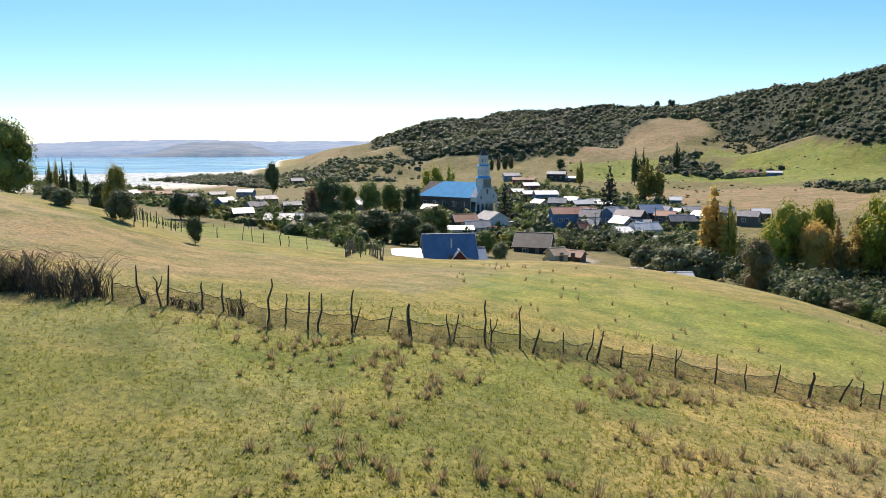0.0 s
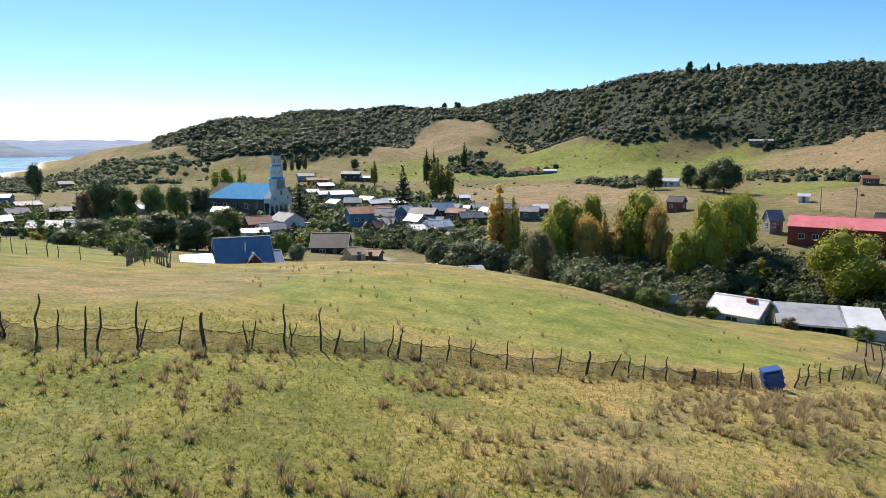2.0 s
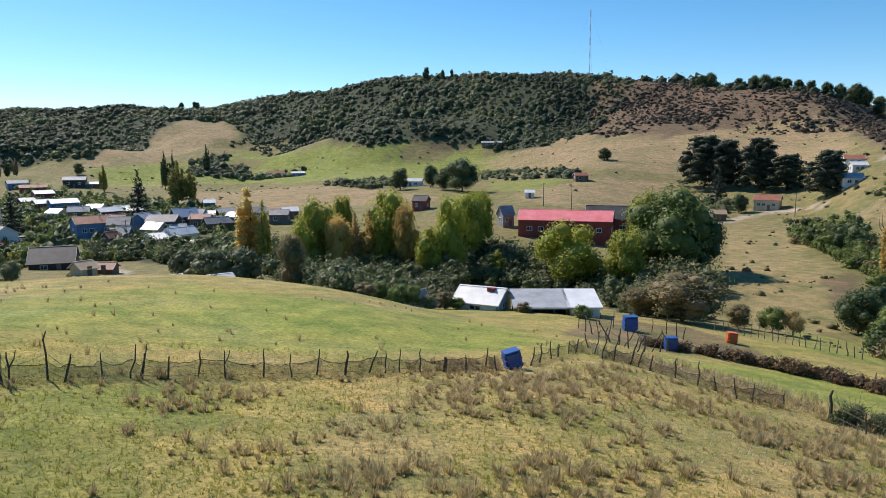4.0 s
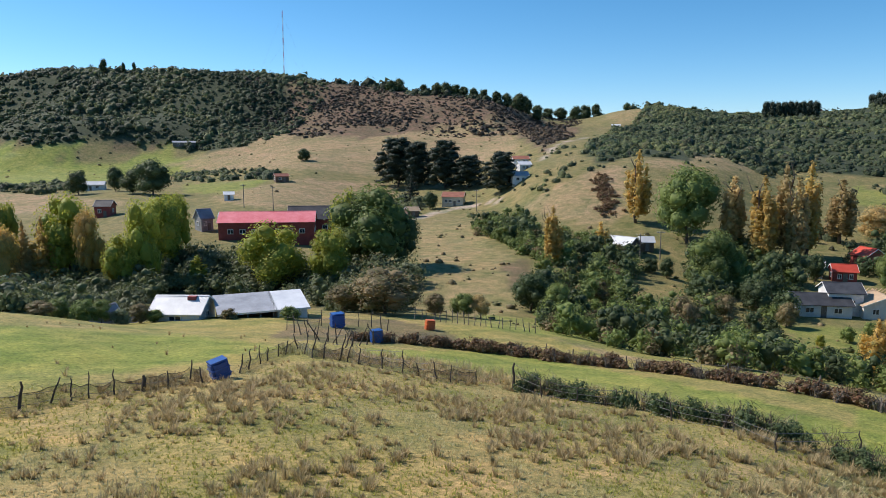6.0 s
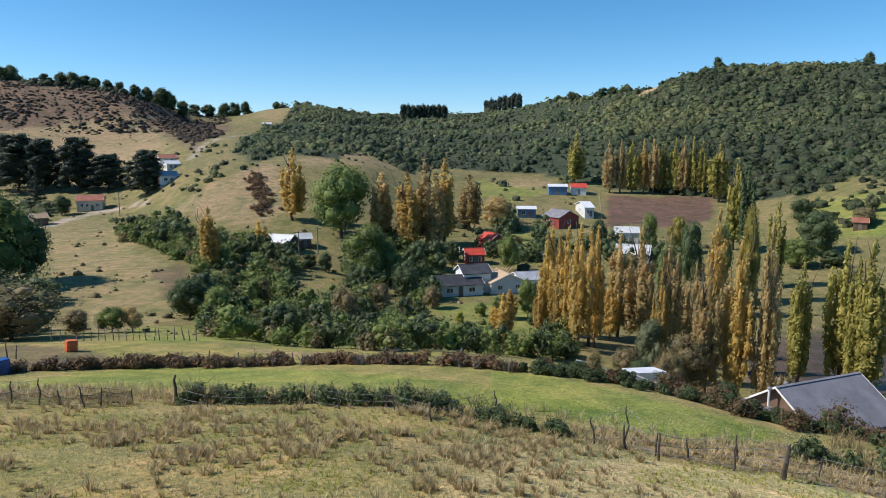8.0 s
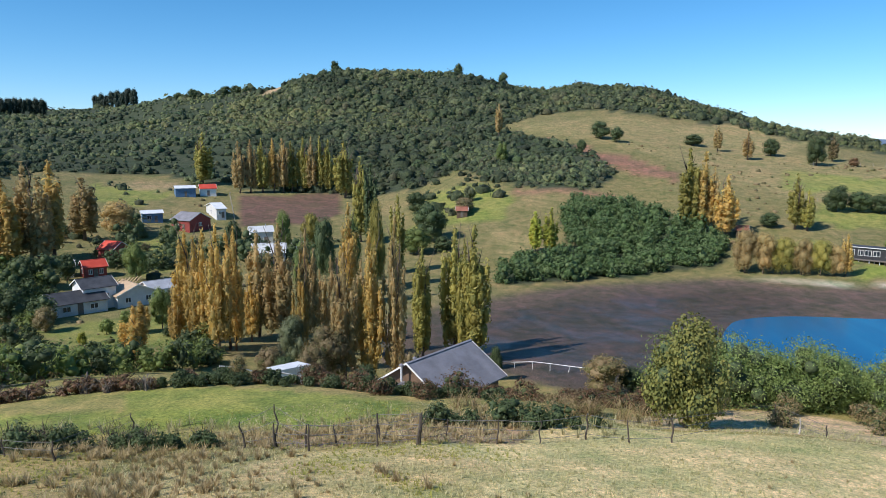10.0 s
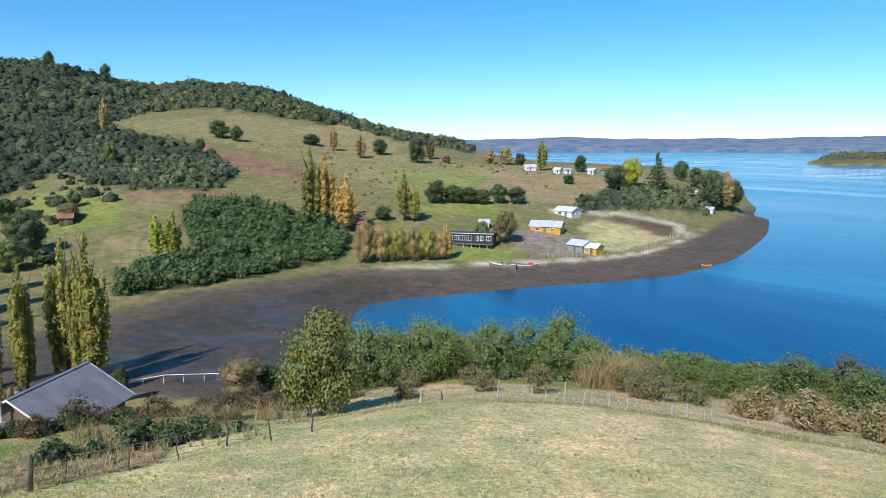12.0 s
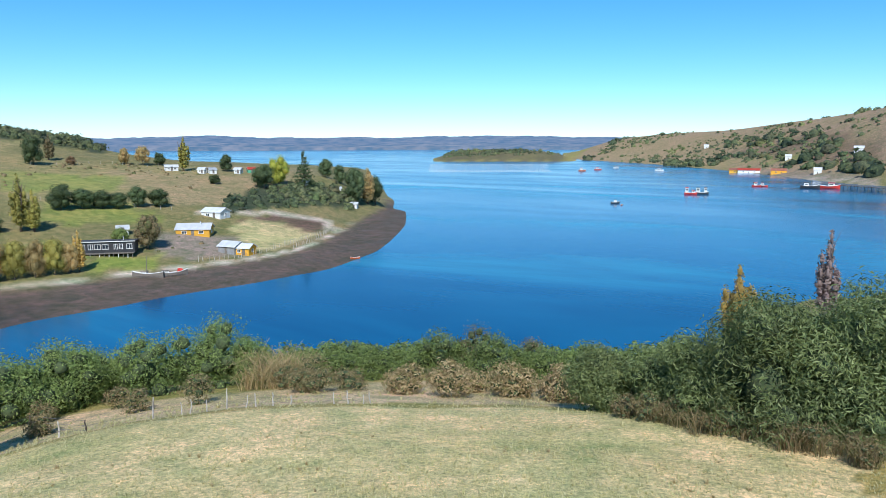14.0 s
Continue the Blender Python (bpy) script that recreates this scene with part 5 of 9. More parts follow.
WILLOW_LEAF = foliage("narrow_evergreen_leaf", (0.13, 0.17, 0.055), (0.19, 0.23, 0.08), (0.08, 0.115, 0.04), (0.28, 0.32, 0.14), glow=0.3)


def build_woods():
    def w(key, gap, seed, *more):
        a, r = scatter(WOOD[key], gap, seed, *more)
        bare = np.zeros(len(a), bool)
        for poly in CLEARINGS:
            bare |= inside(poly, a + 0.25 * fbm(a * 9, r / 9, 4, 15), r)
        return a[~bare], r[~bare]

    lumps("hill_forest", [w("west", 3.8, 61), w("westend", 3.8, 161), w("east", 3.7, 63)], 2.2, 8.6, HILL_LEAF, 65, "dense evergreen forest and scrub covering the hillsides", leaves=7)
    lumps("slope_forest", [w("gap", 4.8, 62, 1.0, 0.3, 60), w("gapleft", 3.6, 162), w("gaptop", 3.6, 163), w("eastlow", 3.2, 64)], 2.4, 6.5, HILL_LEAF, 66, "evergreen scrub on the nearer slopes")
    thicket("village_trees", [w("villageright", 8, 110, 1.0, 0.6, 30)], 1.8, 4.2, GREEN_LEAF, 111, "hedges and garden trees between the houses", 180, 0.46, 1.1)
    lumps("dry_scrub", [w("brown", 3.7, 66, 1.0, 0.5, 60), w("browndark", 3.0, 166, 1.0, 0.3, 40), w("browndark2", 3.0, 167, 1.0, 0.3, 40)], 1.6, 5.0, DUSK_LEAF, 67, "low brown scrub on a dry hillside", 0.5, 4)
    thicket("shore_thicket", [w("green", 2.9, 68)], 3.4, 6.2, SHORE_LEAF, 69, "dense green thicket above the mud flat", 240, 0.5)
    lumps("ridge_woods", [w("ridgea", 5.5, 170), w("ridgeb", 5, 171), w("brownridge", 6, 179)], 4, 9, HILL_LEAF, 172, "dark trees along the ridge")
    lumps("hill_hedges", [w("hillgap", 5, 173), w("hillstripe", 5, 174), w("hillhedge", 4, 175), w("lanehedge", 4, 176), w("fieldhedge", 3.5, 177)], 2.5, 6, HILL_LEAF, 178,
          "dark hedges and scrub between the fields")
    lumps("valley_scrub", [w("valley", 9, 205, 1.0, 0.7, 40)], 1.6, 4.0, HILL_LEAF, 206, "scattered dark scrub on the valley slopes")
    lumps("west_slope_scrub", [w("westslope", 4.6, 207, 1.0, 0.55, 50), w("hillstrip", 4.2, 208, 1.0, 0.6, 40), w("laneside", 5, 209, 1.0, 0.6, 40)], 2.5, 7.5, HILL_LEAF, 210, "dark scrub on the slope above the village")
    lumps("orchard_scrub", [w("orchard", 6.5, 211, 1.0, 0.75, 30), w("yards", 7, 212, 1.0, 0.75, 30)], 2.2, 6.5, HILL_LEAF, 213, "scattered scrub and young trees round the upper farms")
    lumps("village_scrub", [w("villagemid", 5.2, 214, 1.0, 0.75, 26), w("villageleft", 6.0, 215, 1.0, 0.7, 34), w("villageright", 5.0, 216, 1.0, 0.7, 26)], 1.8, 4.8, GREEN_LEAF, 217, "green gardens, hedges and low trees between the village houses", 0.85, 12)
    lumps("village_evergreens", [w("villagemid", 9, 218), w("villageleft", 10, 219)], 2.2, 6.0, DARK_LEAF, 220, "dark evergreen garden trees between the village houses", 1.0, 14)
    fields = [([(-34, 90), (0, 78), (20, 78), (20, 120), (-34, 240)], 6.0), ([(26, 92), (60, 70), (60, 260), (26, 300)], 5.5), ([(60, 130), (90, 130), (124, 200), (124, 400), (60, 300)], 6.5), ([(-22, 300), (16, 270), (36, 300), (36, 520), (-22, 560)], 9.0)]
    spots = [scatter(poly, gap, 221 + i, 1.0, 0.9, 35) for i, (poly, gap) in enumerate(fields)]
    bare = [(ground_z(a, r) > 3.0) & ~((a > 68.6) & (a < 77.5) & (r > 228) & (r < 305)) for a, r in spots]
    dry = [(a[k], r[k]) for (a, r), k in zip(spots, bare)]
    lumps("field_tufts", dry, 0.6, 2.4, BROWN_LEAF, 226, "rank brown tufts and small bushes strewn over the fields", 0.6, 5)
    thicket("gully_scrub", [w("gully", 5.0, 180), w("garden", 5.0, 181)], 2.4, 5.5, GREEN_LEAF, 182, "green scrub along the gully", 260, 0.42)
    thicket("gully_evergreens", [w("gully", 9, 183), w("garden", 6, 184), w("yards", 9, 185)], 3.0, 6.5, DARK_LEAF, 186, "dark evergreen bushes round the farmyards", 300, 0.44, 1.1)
    thicket("gully_brush", [w("gully", 8, 187), w("garden", 9, 188), w("yards", 12, 189)], 1.8, 3.6, BROWN_LEAF, 190, "brown autumn brush round the farmyards", 240, 0.36)
    thicket("village_hedges", [w("villagemid", 9.5, 191, 1.0, 0.6, 30)], 1.8, 4.2, DARK_LEAF, 192, "dark hedges between the village houses", 140, 0.42, 1.0)
    thicket("village_shrubs", [w("villagemid", 16, 193), w("villageleft", 16, 194)], 1.6, 3.4, OLIVE_LEAF, 195, "olive garden shrubs between the village houses", 140, 0.44)
    lumps("far_woods", [w("fardark", 14, 70), w("farwood", 13, 71, 1.0, 0.75, 120), w("fartop", 16, 72, 1.0, 0.8, 140)], 9, 18, HILL_LEAF, 73,
          "distant woods on the opposite shore")
    lumps("headland_scrub", [w("headland", 3.5, 74), w("pine", 4, 75), w("rowhedge", 4, 76), w("bayw", 5, 77, 1.0, 0.5, 60)], 3, 6.5, HILL_LEAF, 78,
          "low evergreen scrub and field hedges")
    thicket("village_greenery", [w("villageleft", 8.5, 79, 1.0, 0.6, 40)], 2.2, 5.2, GREEN_LEAF, 80, "garden trees and hedges among the houses", 180, 0.5, 1.1)
    thicket("creek_scrub", [w("creek", 3.4, 81)], 2.4, 6.0, CREEK_LEAF, 82, "tangled dark scrub along the creek", 170, 0.5)
    thicket("creek_willows", [w("creek", 6.0, 83)], 2.5, 6.0, GREY_LEAF, 84, "grey-green willow scrub along the creek", 300, 0.44)
    thicket("dell_scrub", [w("dell", 4.6, 85), w("dellup", 4.6, 86), w("dellright", 3.4, 87)], 1.8, 5.0, GREEN_LEAF, 88, "green scrub in the dell below the field", 340, 0.32)
    thicket("dell_evergreens", [w("dell", 6, 196), w("dellup", 7, 197)], 2.4, 5.5, DARK_LEAF, 198, "dark evergreen bushes in the dell", 300, 0.38, 1.1)
    thicket("dell_brush", [w("dell", 6, 89), w("dellup", 8, 90)], 1.6, 3.6, BROWN_LEAF, 91, "brown autumn brush in the dell", 300, 0.34)
    bay = [(104, 57), (112, 58), (127, 60), (127, 69), (112, 67), (104, 64)]
    low_bay = [(131, 60), (150, 58), (162, 50), (162, 58), (150, 65), (131, 67)]
    thicket("bay_thicket", [scatter(bay, 2.9, 92)], 3.8, 6.2, BRIGHT_LEAF, 93, "thick green bushes on the bank above the bay", 4200, 0.15, 0.95)
    thicket("low_bay_thicket", [scatter(low_bay, 2.6, 192)], 2.6, 4.4, BRIGHT_LEAF, 193, "lower green bushes on the bank above the bay", 2600, 0.15, 0.85)
    shore = [(104, 65), (112, 68), (130, 71), (150, 68), (162, 60), (162, 66), (150, 80), (130, 84), (112, 78), (104, 70)]
    thicket("shore_bushes", [scatter(shore, 3.6, 292)], 2.6, 4.4, BRIGHT_LEAF, 293, "green bushes down the bank towards the bay", 900, 0.26, 0.85)
    edge = [(104, 47), (116, 50), (130, 51), (150, 48), (158, 46), (158, 53), (150, 56), (130, 58), (112, 56), (104, 55)]
    thicket("bank_brush", [scatter(edge, 4.2, 94)], 1.6, 3.4, BROWN_LEAF, 95, "brown and russet brush along the fence", 1500, 0.12, 0.8)
    scrub = [(74, 43), (84, 40), (96, 40), (104, 45), (104, 60), (92, 62), (80, 56), (74, 52)]
    thicket("corner_brush", [scatter(scrub, 2.6, 96)], 1.2, 2.6, RUST_LEAF, 97, "russet bramble and dry brush in the field corner", 1000, 0.12, 0.75)
    for a0, a1, r0, r1, small, big, tall, seed in ((154.5, 160.5, 36, 43, 3.0, 3.9, 0.95, 98), (160.5, 165.5, 33, 40, 3.9, 4.7, 1.0, 198), (165.5, 170.5, 31, 38, 4.6, 5.5, 1.05, 298),
                                                  (170.5, 178, 30, 37, 5.3, 6.3, 1.1, 398)):
        thicket("near_thicket", [scatter([(a0, r0 + 0.8), (a1, r0), (a1, r1), (a0, r1)], 2.2, seed)], small, big, WILLOW_LEAF, seed + 1, "tall evergreen bushes with narrow leaves on the hill", 14000, 0.14, tall, 0.6)
    behind = [(158, 50), (164, 46), (178, 46), (178, 66), (158, 64)]
    thicket("slope_thicket", [scatter(behind, 3.0, 100)], 2.4, 4.4, GREEN_LEAF, 101, "tall green bushes down the slope to the bay", 1900, 0.25, 1.0, 0.7)
    tan = [(138, 46), (150, 45), (160, 42), (166, 38), (166, 43), (160, 47), (150, 49), (138, 51)]
    thicket("bleached_brush", [scatter(tan, 3.6, 200)], 2.2, 3.8, TAN_LEAF, 201, "bleached tan bushes with dying leaves", 2400, 0.15, 0.8)
    thicket("bare_brush", [scatter([(140, 70), (152, 68), (152, 74), (140, 76)], 6.0, 202)], 3.0, 4.6, BROWN_LEAF, 203, "grey-brown bare-topped bushes above the bay", 1800, 0.14, 1.0)
    skirt = [(156, 34.6), (163, 31.2), (170, 28.2), (178, 27.2), (178, 28.6), (170, 29.8), (163, 32.8), (156, 36)]
    thicket("dead_skirt", [scatter(skirt, 1.1, 102)], 0.9, 1.8, BROWN_LEAF, 103, "dry brown growth at the foot of the bushes", 640, 0.08, 0.8, core=0.4)
    lumps("island_scrub", [scatter([(142.4, 1400), (151.6, 1400), (151.6, 1600), (142.4, 1600)], 9, 104, 1.0, 0.75, 70)], 5, 12, HILL_LEAF, 105, "dark scrub on the low island")
    lumps("far_shore_scrub", [scatter([(153, 1430), (160, 1180), (168, 820), (176, 680), (176, 1150), (166, 1420), (156, 1900)], 13, 106, 1.0, 0.95, 150)], 4, 10, HILL_LEAF, 107, "scattered woods on the opposite shore")


build_woods()

# trees and shrubs: form, tint, bearing, distance, height, width
plant("round", "green", -61.93, 112.0, 12.0, 7.5)
plant("shrub", "grey", -54.88, 70.5, 3.0, 2.9)
plant("shrub", "grey", -58.69, 72.8, 1.7, 2.3)
plant("shrub", "grey", -59.37, 79.2, 1.6, 2.1)
plant("round", "dark", -49.94, 67.5, 2.7, 1.6)
plant("poplar", "olive", -59.41, 430.0, 21.2, 3.1)
plant("poplar", "olive", -58.99, 430.0, 20.9, 3.1)
plant("poplar", "dark", -58.57, 430.0, 21.6, 3.4)
plant("poplar", "dark", -58.00, 430.0, 20.2, 3.1)
plant("poplar", "dark", -57.14, 430.0, 16.1, 2.4)
plant("round", "olive", -55.24, 230.0, 16.5, 8.4)
plant("round", "dark", -56.18, 240.0, 12.0, 7.6)
plant("round", "dark", -44.04, 450.0, 20.6, 9.3)
plant("round", "dark", -39.82, 250.0, 16.9, 12.3)
plant("round", "green", -38.26, 270.0, 13.1, 8.6)
plant("round", "green", -36.47, 270.0, 13.8, 9.4)
plant("round", "green", -34.81, 280.0, 12.3, 9.3)
plant("round", "dark", -33.18, 280.0, 11.6, 8.9)
plant("round", "lime", -31.50, 300.0, 18.6, 11.0)
plant("poplar", "lime", -30.14, 300.0, 18.6, 5.7)
plant("round", "grey", -40.79, 190.0, 6.5, 9.4)
plant("round", "green", -38.91, 200.0, 7.2, 9.6)
plant("round", "dark", -36.08, 165.0, 8.4, 9.9)
plant("round", "dark", -33.49, 160.0, 8.0, 8.2)
plant("round", "green", -31.38, 180.0, 9.9, 8.6)
plant("round", "dark", -31.74, 150.0, 6.0, 6.0)
plant("shrub", "green", -37.40, 84.9, 2.2, 1.6)
plant("round", "rust", -41.03, 240.0, 13.2, 6.1)
plant("round", "dark", -49.67, 260.0, 9.9, 9.3)
plant("round", "dark", -50.86, 270.0, 10.2, 9.7)
plant("poplar", "dark", -26.75, 520.0, 12.2, 3.3)
plant("poplar", "brown", -26.21, 520.0, 10.5, 3.3)
plant("poplar", "dark", -25.72, 520.0, 11.0, 3.3)
plant("poplar", "brown", -25.18, 520.0, 12.0, 3.3)
plant("fir", "pine", -25.69, 255.0, 13.9, 8.1)
plant("fir", "pine", -17.52, 270.0, 19.4, 9.9)
plant("poplar", "dark", -15.63, 420.0, 21.1, 4.0)
plant("poplar", "dark", -15.04, 420.0, 21.0, 4.0)
plant("poplar", "olive", -14.76, 330.0, 19.7, 6.8)
plant("poplar", "olive", -13.93, 330.0, 16.0, 5.2)
plant("poplar", "dark", -12.64, 520.0, 20.4, 4.5)
plant("poplar", "olive", -19.78, 420.0, 15.3, 4.3)
plant("round", "dark", -21.33, 520.0, 8.2, 6.6)
plant("round", "green", -27.16, 140.0, 5.5, 4.5)
plant("round", "grey", -26.02, 130.0, 3.9, 3.1)
plant("poplar", "gold", -9.78, 165.0, 18.7, 6.9)
plant("poplar", "olive", -8.66, 163.0, 16.1, 3.4)
plant("round", "lime", -4.57, 165.0, 17.5, 10.3)
plant("round", "lime", -2.42, 175.0, 17.4, 6.2)
plant("round", "lime", -5.76, 160.0, 12.5, 8.3)
plant("round", "gold", -2.85, 160.0, 13.7, 7.3)
plant("poplar", "ochre", -1.47, 162.0, 14.6, 3.9)
plant("poplar", "gold", -0.37, 162.0, 15.2, 4.4)
plant("round", "lime", 1.15, 165.0, 19.1, 12.3)
plant("round", "gold", 2.59, 158.0, 15.0, 6.8)
plant("round", "lime", 7.47, 160.0, 16.4, 10.9)
plant("round", "lime", 6.19, 150.0, 16.8, 8.1)
plant("round", "lime", 4.74, 150.0, 11.2, 7.8)
plant("round", "lime", 8.40, 165.0, 16.2, 7.8)
plant("round", "lime", 15.65, 140.0, 13.1, 13.4)
plant("round", "green", 23.19, 148.0, 18.1, 18.2)
plant("round", "lime", 21.52, 152.0, 17.2, 7.9)
plant("round", "lime", 20.06, 135.0, 11.3, 8.7)
plant("round", "dark", 25.80, 150.0, 12.0, 8.4)
plant("poplar", "lime", 9.99, 145.5, 6.4, 4.0)
plant("round", "brown", 24.60, 88.0, 6.3, 9.7)
plant("round", "brown", 21.25, 90.0, 3.9, 5.1)
plant("round", "brown", -6.51, 122.0, 9.8, 5.7)
plant("shrub", "grey", -12.53, 125.0, 6.4, 8.0)
plant("shrub", "grey", -10.37, 125.0, 6.6, 8.0)
plant("shrub", "grey", -14.62, 130.0, 5.9, 5.2)
plant("dome", "pine", 25.56, 340.2, 23.7, 21.0)
plant("dome", "pine", 27.13, 333.4, 22.0, 15.9)
plant("dome", "pine", 29.33, 323.2, 22.3, 16.9)
plant("dome", "pine", 31.24, 315.8, 14.9, 15.0)
plant("fir", "pine", 26.68, 287.8, 14.9, 9.1)
plant("dome", "pine", 33.82, 275.1, 16.3, 14.4)
plant("round", "dark", 18.24, 396.6, 6.7, 8.2)
plant("round", "dark", 2.16, 330.0, 10.6, 10.0)
plant("round", "dark", 4.61, 330.0, 11.0, 7.3)
plant("round", "dark", 7.08, 300.0, 14.1, 15.7)
plant("round", "dark", 5.73, 310.0, 10.2, 9.8)
plant("round", "grey", 27.11, 280.0, 4.8, 5.8)
plant("round", "dark", 28.17, 270.0, 7.1, 6.4)
plant("poplar", "gold", 38.05, 151.0, 13.2, 4.1)
plant("poplar", "gold", 41.75, 170.7, 7.8, 3.5)
plant("round", "dark", 46.87, 154.2, 4.4, 3.2)
plant("round", "dark", 45.59, 157.0, 3.3, 3.8)
plant("poplar", "gold", 44.44, 202.7, 20.6, 6.1)
plant("round", "green", 48.21, 190.5, 20.0, 17.0)
plant("poplar", "ochre", 51.37, 190.0, 19.5, 6.4)
plant("poplar", "gold", 53.51, 185.0, 21.3, 6.8)
plant("poplar", "ochre", 54.88, 192.0, 23.8, 6.7)
plant("poplar", "gold", 56.39, 195.0, 24.2, 6.5)
plant("poplar", "ochre", 55.70, 186.0, 21.4, 5.9)
plant("poplar", "ochre", 58.44, 215.0, 18.0, 6.9)
plant("round", "ochre", 60.71, 223.0, 9.7, 10.7)
plant("round", "green", 50.19, 148.8, 13.0, 10.8)
plant("round", "green", 52.02, 150.5, 9.1, 6.1)
plant("round", "dark", 57.08, 169.8, 6.3, 4.6)
plant("poplar", "olive", 66.80, 321.3, 22.2, 8.2)
plant("poplar", "ochre", 69.38, 301.3, 22.0, 4.8)
plant("poplar", "ochre", 70.24, 302.6, 22.5, 4.8)
plant("poplar", "olive", 71.09, 302.8, 22.2, 4.8)
plant("poplar", "gold", 71.94, 304.5, 22.9, 5.3)
plant("poplar", "ochre", 72.69, 304.2, 23.7, 4.8)
plant("poplar", "olive", 73.32, 305.4, 22.4, 4.4)
plant("poplar", "olive", 74.23, 306.0, 23.4, 4.6)
plant("poplar", "ochre", 74.88, 305.7, 24.2, 4.6)
plant("poplar", "olive", 75.53, 306.3, 23.7, 4.6)
plant("poplar", "olive", 76.18, 305.5, 23.4, 4.4)
plant("poplar", "olive", 77.40, 293.2, 23.2, 7.0)
plant("poplar", "olive", 78.67, 210.0, 25.1, 4.7)
plant("poplar", "dark", 79.48, 208.0, 23.8, 4.6)
plant("poplar", "gold", 65.15, 108.8, 17.2, 3.6)
plant("poplar", "gold", 66.36, 103.7, 17.9, 3.2)
plant("poplar", "gold", 67.45, 100.0, 18.9, 3.1)
plant("poplar", "gold", 68.70, 103.4, 18.5, 2.7)
plant("poplar", "gold", 69.83, 109.6, 10.9, 2.2)
plant("poplar", "ochre", 70.41, 113.0, 17.2, 3.7)
plant("poplar", "ochre", 72.14, 109.4, 19.3, 4.1)
plant("poplar", "ochre", 74.19, 110.2, 19.1, 2.9)
plant("poplar", "gold", 77.67, 140.0, 20.7, 3.4)
plant("poplar", "ochre", 75.28, 118.0, 11.1, 2.5)
plant("poplar", "ochre", 77.20, 89.8, 18.0, 2.9)
plant("poplar", "gold", 79.22, 90.6, 20.9, 3.2)
plant("poplar", "ochre", 81.27, 91.1, 23.6, 2.7)
plant("poplar", "olive", 81.58, 170.0, 20.0, 3.5)
plant("poplar", "olive", 83.59, 104.3, 18.4, 3.1)
plant("poplar", "olive", 86.17, 107.9, 20.6, 3.9)
plant("poplar", "olive", 87.73, 103.9, 21.6, 4.3)
plant("round", "brown", 75.74, 88.8, 8.0, 6.2)
plant("round", "grey", 73.06, 94.4, 7.4, 4.1)
plant("round", "ochre", 68.58, 49.0, 2.2, 1.6)
plant("poplar", "lime", 92.70, 191.4, 11.8, 3.7)
plant("poplar", "lime", 93.90, 191.9, 12.5, 4.0)
plant("poplar", "olive", 104.30, 222.0, 24.5, 5.6)
plant("poplar", "gold", 105.41, 221.8, 24.0, 5.3)
plant("poplar", "ochre", 106.11, 222.3, 19.2, 4.2)
plant("poplar", "gold", 106.99, 217.9, 18.3, 5.9)
plant("poplar", "olive", 111.63, 231.6, 16.4, 4.4)
plant("poplar", "olive", 112.45, 231.6, 12.5, 3.7)
plant("round", "ochre", 108.47, 190.0, 11.4, 6.7)
plant("round", "ochre", 109.75, 190.2, 10.3, 6.4)
plant("round", "olive", 111.02, 190.4, 9.8, 6.4)
plant("round", "ochre", 112.27, 190.7, 9.3, 6.1)
plant("round", "olive", 113.50, 191.4, 9.0, 5.8)
plant("round", "ochre", 114.39, 192.4, 7.8, 5.2)
plant("poplar", "gold", 115.07, 193.3, 10.7, 2.5)
plant("round", "brown", 119.78, 214.3, 10.3, 7.9)
plant("round", "green", 117.88, 215.0, 6.0, 5.2)
plant("round", "dark", 109.95, 231.0, 4.4, 6.3)
plant("round", "dark", 97.56, 364.6, 9.0, 10.4)
plant("round", "dark", 98.82, 357.2, 7.7, 6.8)
plant("poplar", "ochre", 106.15, 370.9, 12.9, 4.1)
plant("poplar", "ochre", 108.21, 352.9, 13.2, 4.8)
plant("round", "dark", 109.75, 371.9, 8.3, 8.2)
plant("round", "dark", 112.73, 355.3, 12.8, 9.6)
plant("poplar", "brown", 113.75, 375.4, 12.3, 4.2)
plant("round", "dark", 96.14, 321.2, 6.5, 4.6)
plant("round", "dark", 104.41, 378.1, 5.7, 10.2)
plant("round", "dark", 114.20, 261.5, 8.9, 8.7)
plant("round", "dark", 115.59, 264.5, 7.0, 8.4)
plant("round", "dark", 116.83, 265.5, 6.2, 8.0)
plant("round", "dark", 117.91, 266.1, 5.8, 7.2)
plant("round", "dark", 119.22, 269.0, 7.7, 7.3)
plant("round", "dark", 120.69, 270.7, 6.5, 7.7)
# Tree on the crest, built as a shrub to bring its crown down.
plant("shrub", "moss", 104.7, 42.7, 6.3, 4.9)
plant("round", "brown", 98.47, 89.5, 5.3, 6.3)
plant("round", "dark", 100.57, 91.4, 3.5, 3.8)
plant("round", "dark", 89.62, 93.9, 4.9, 2.0)
plant("poplar", "olive", 122.60, 357.7, 16.4, 4.8)
plant("round", "ochre", 119.76, 379.2, 9.4, 7.8)
plant("round", "ochre", 118.50, 378.0, 8.2, 6.0)
plant("round", "dark", 125.61, 359.7, 8.4, 6.8)
plant("round", "dark", 120.88, 384.2, 6.6, 6.7)
plant("fir", "dark", 131.42, 330.3, 17.1, 11.5)
plant("round", "lime", 129.47, 328.2, 13.7, 10.4)
plant("round", "dark", 128.32, 317.4, 11.1, 10.1)
plant("round", "dark", 133.14, 372.4, 9.7, 8.3)
plant("round", "dark", 134.24, 364.3, 10.0, 7.5)
plant("poplar", "ochre", 136.43, 347.8, 18.0, 6.6)
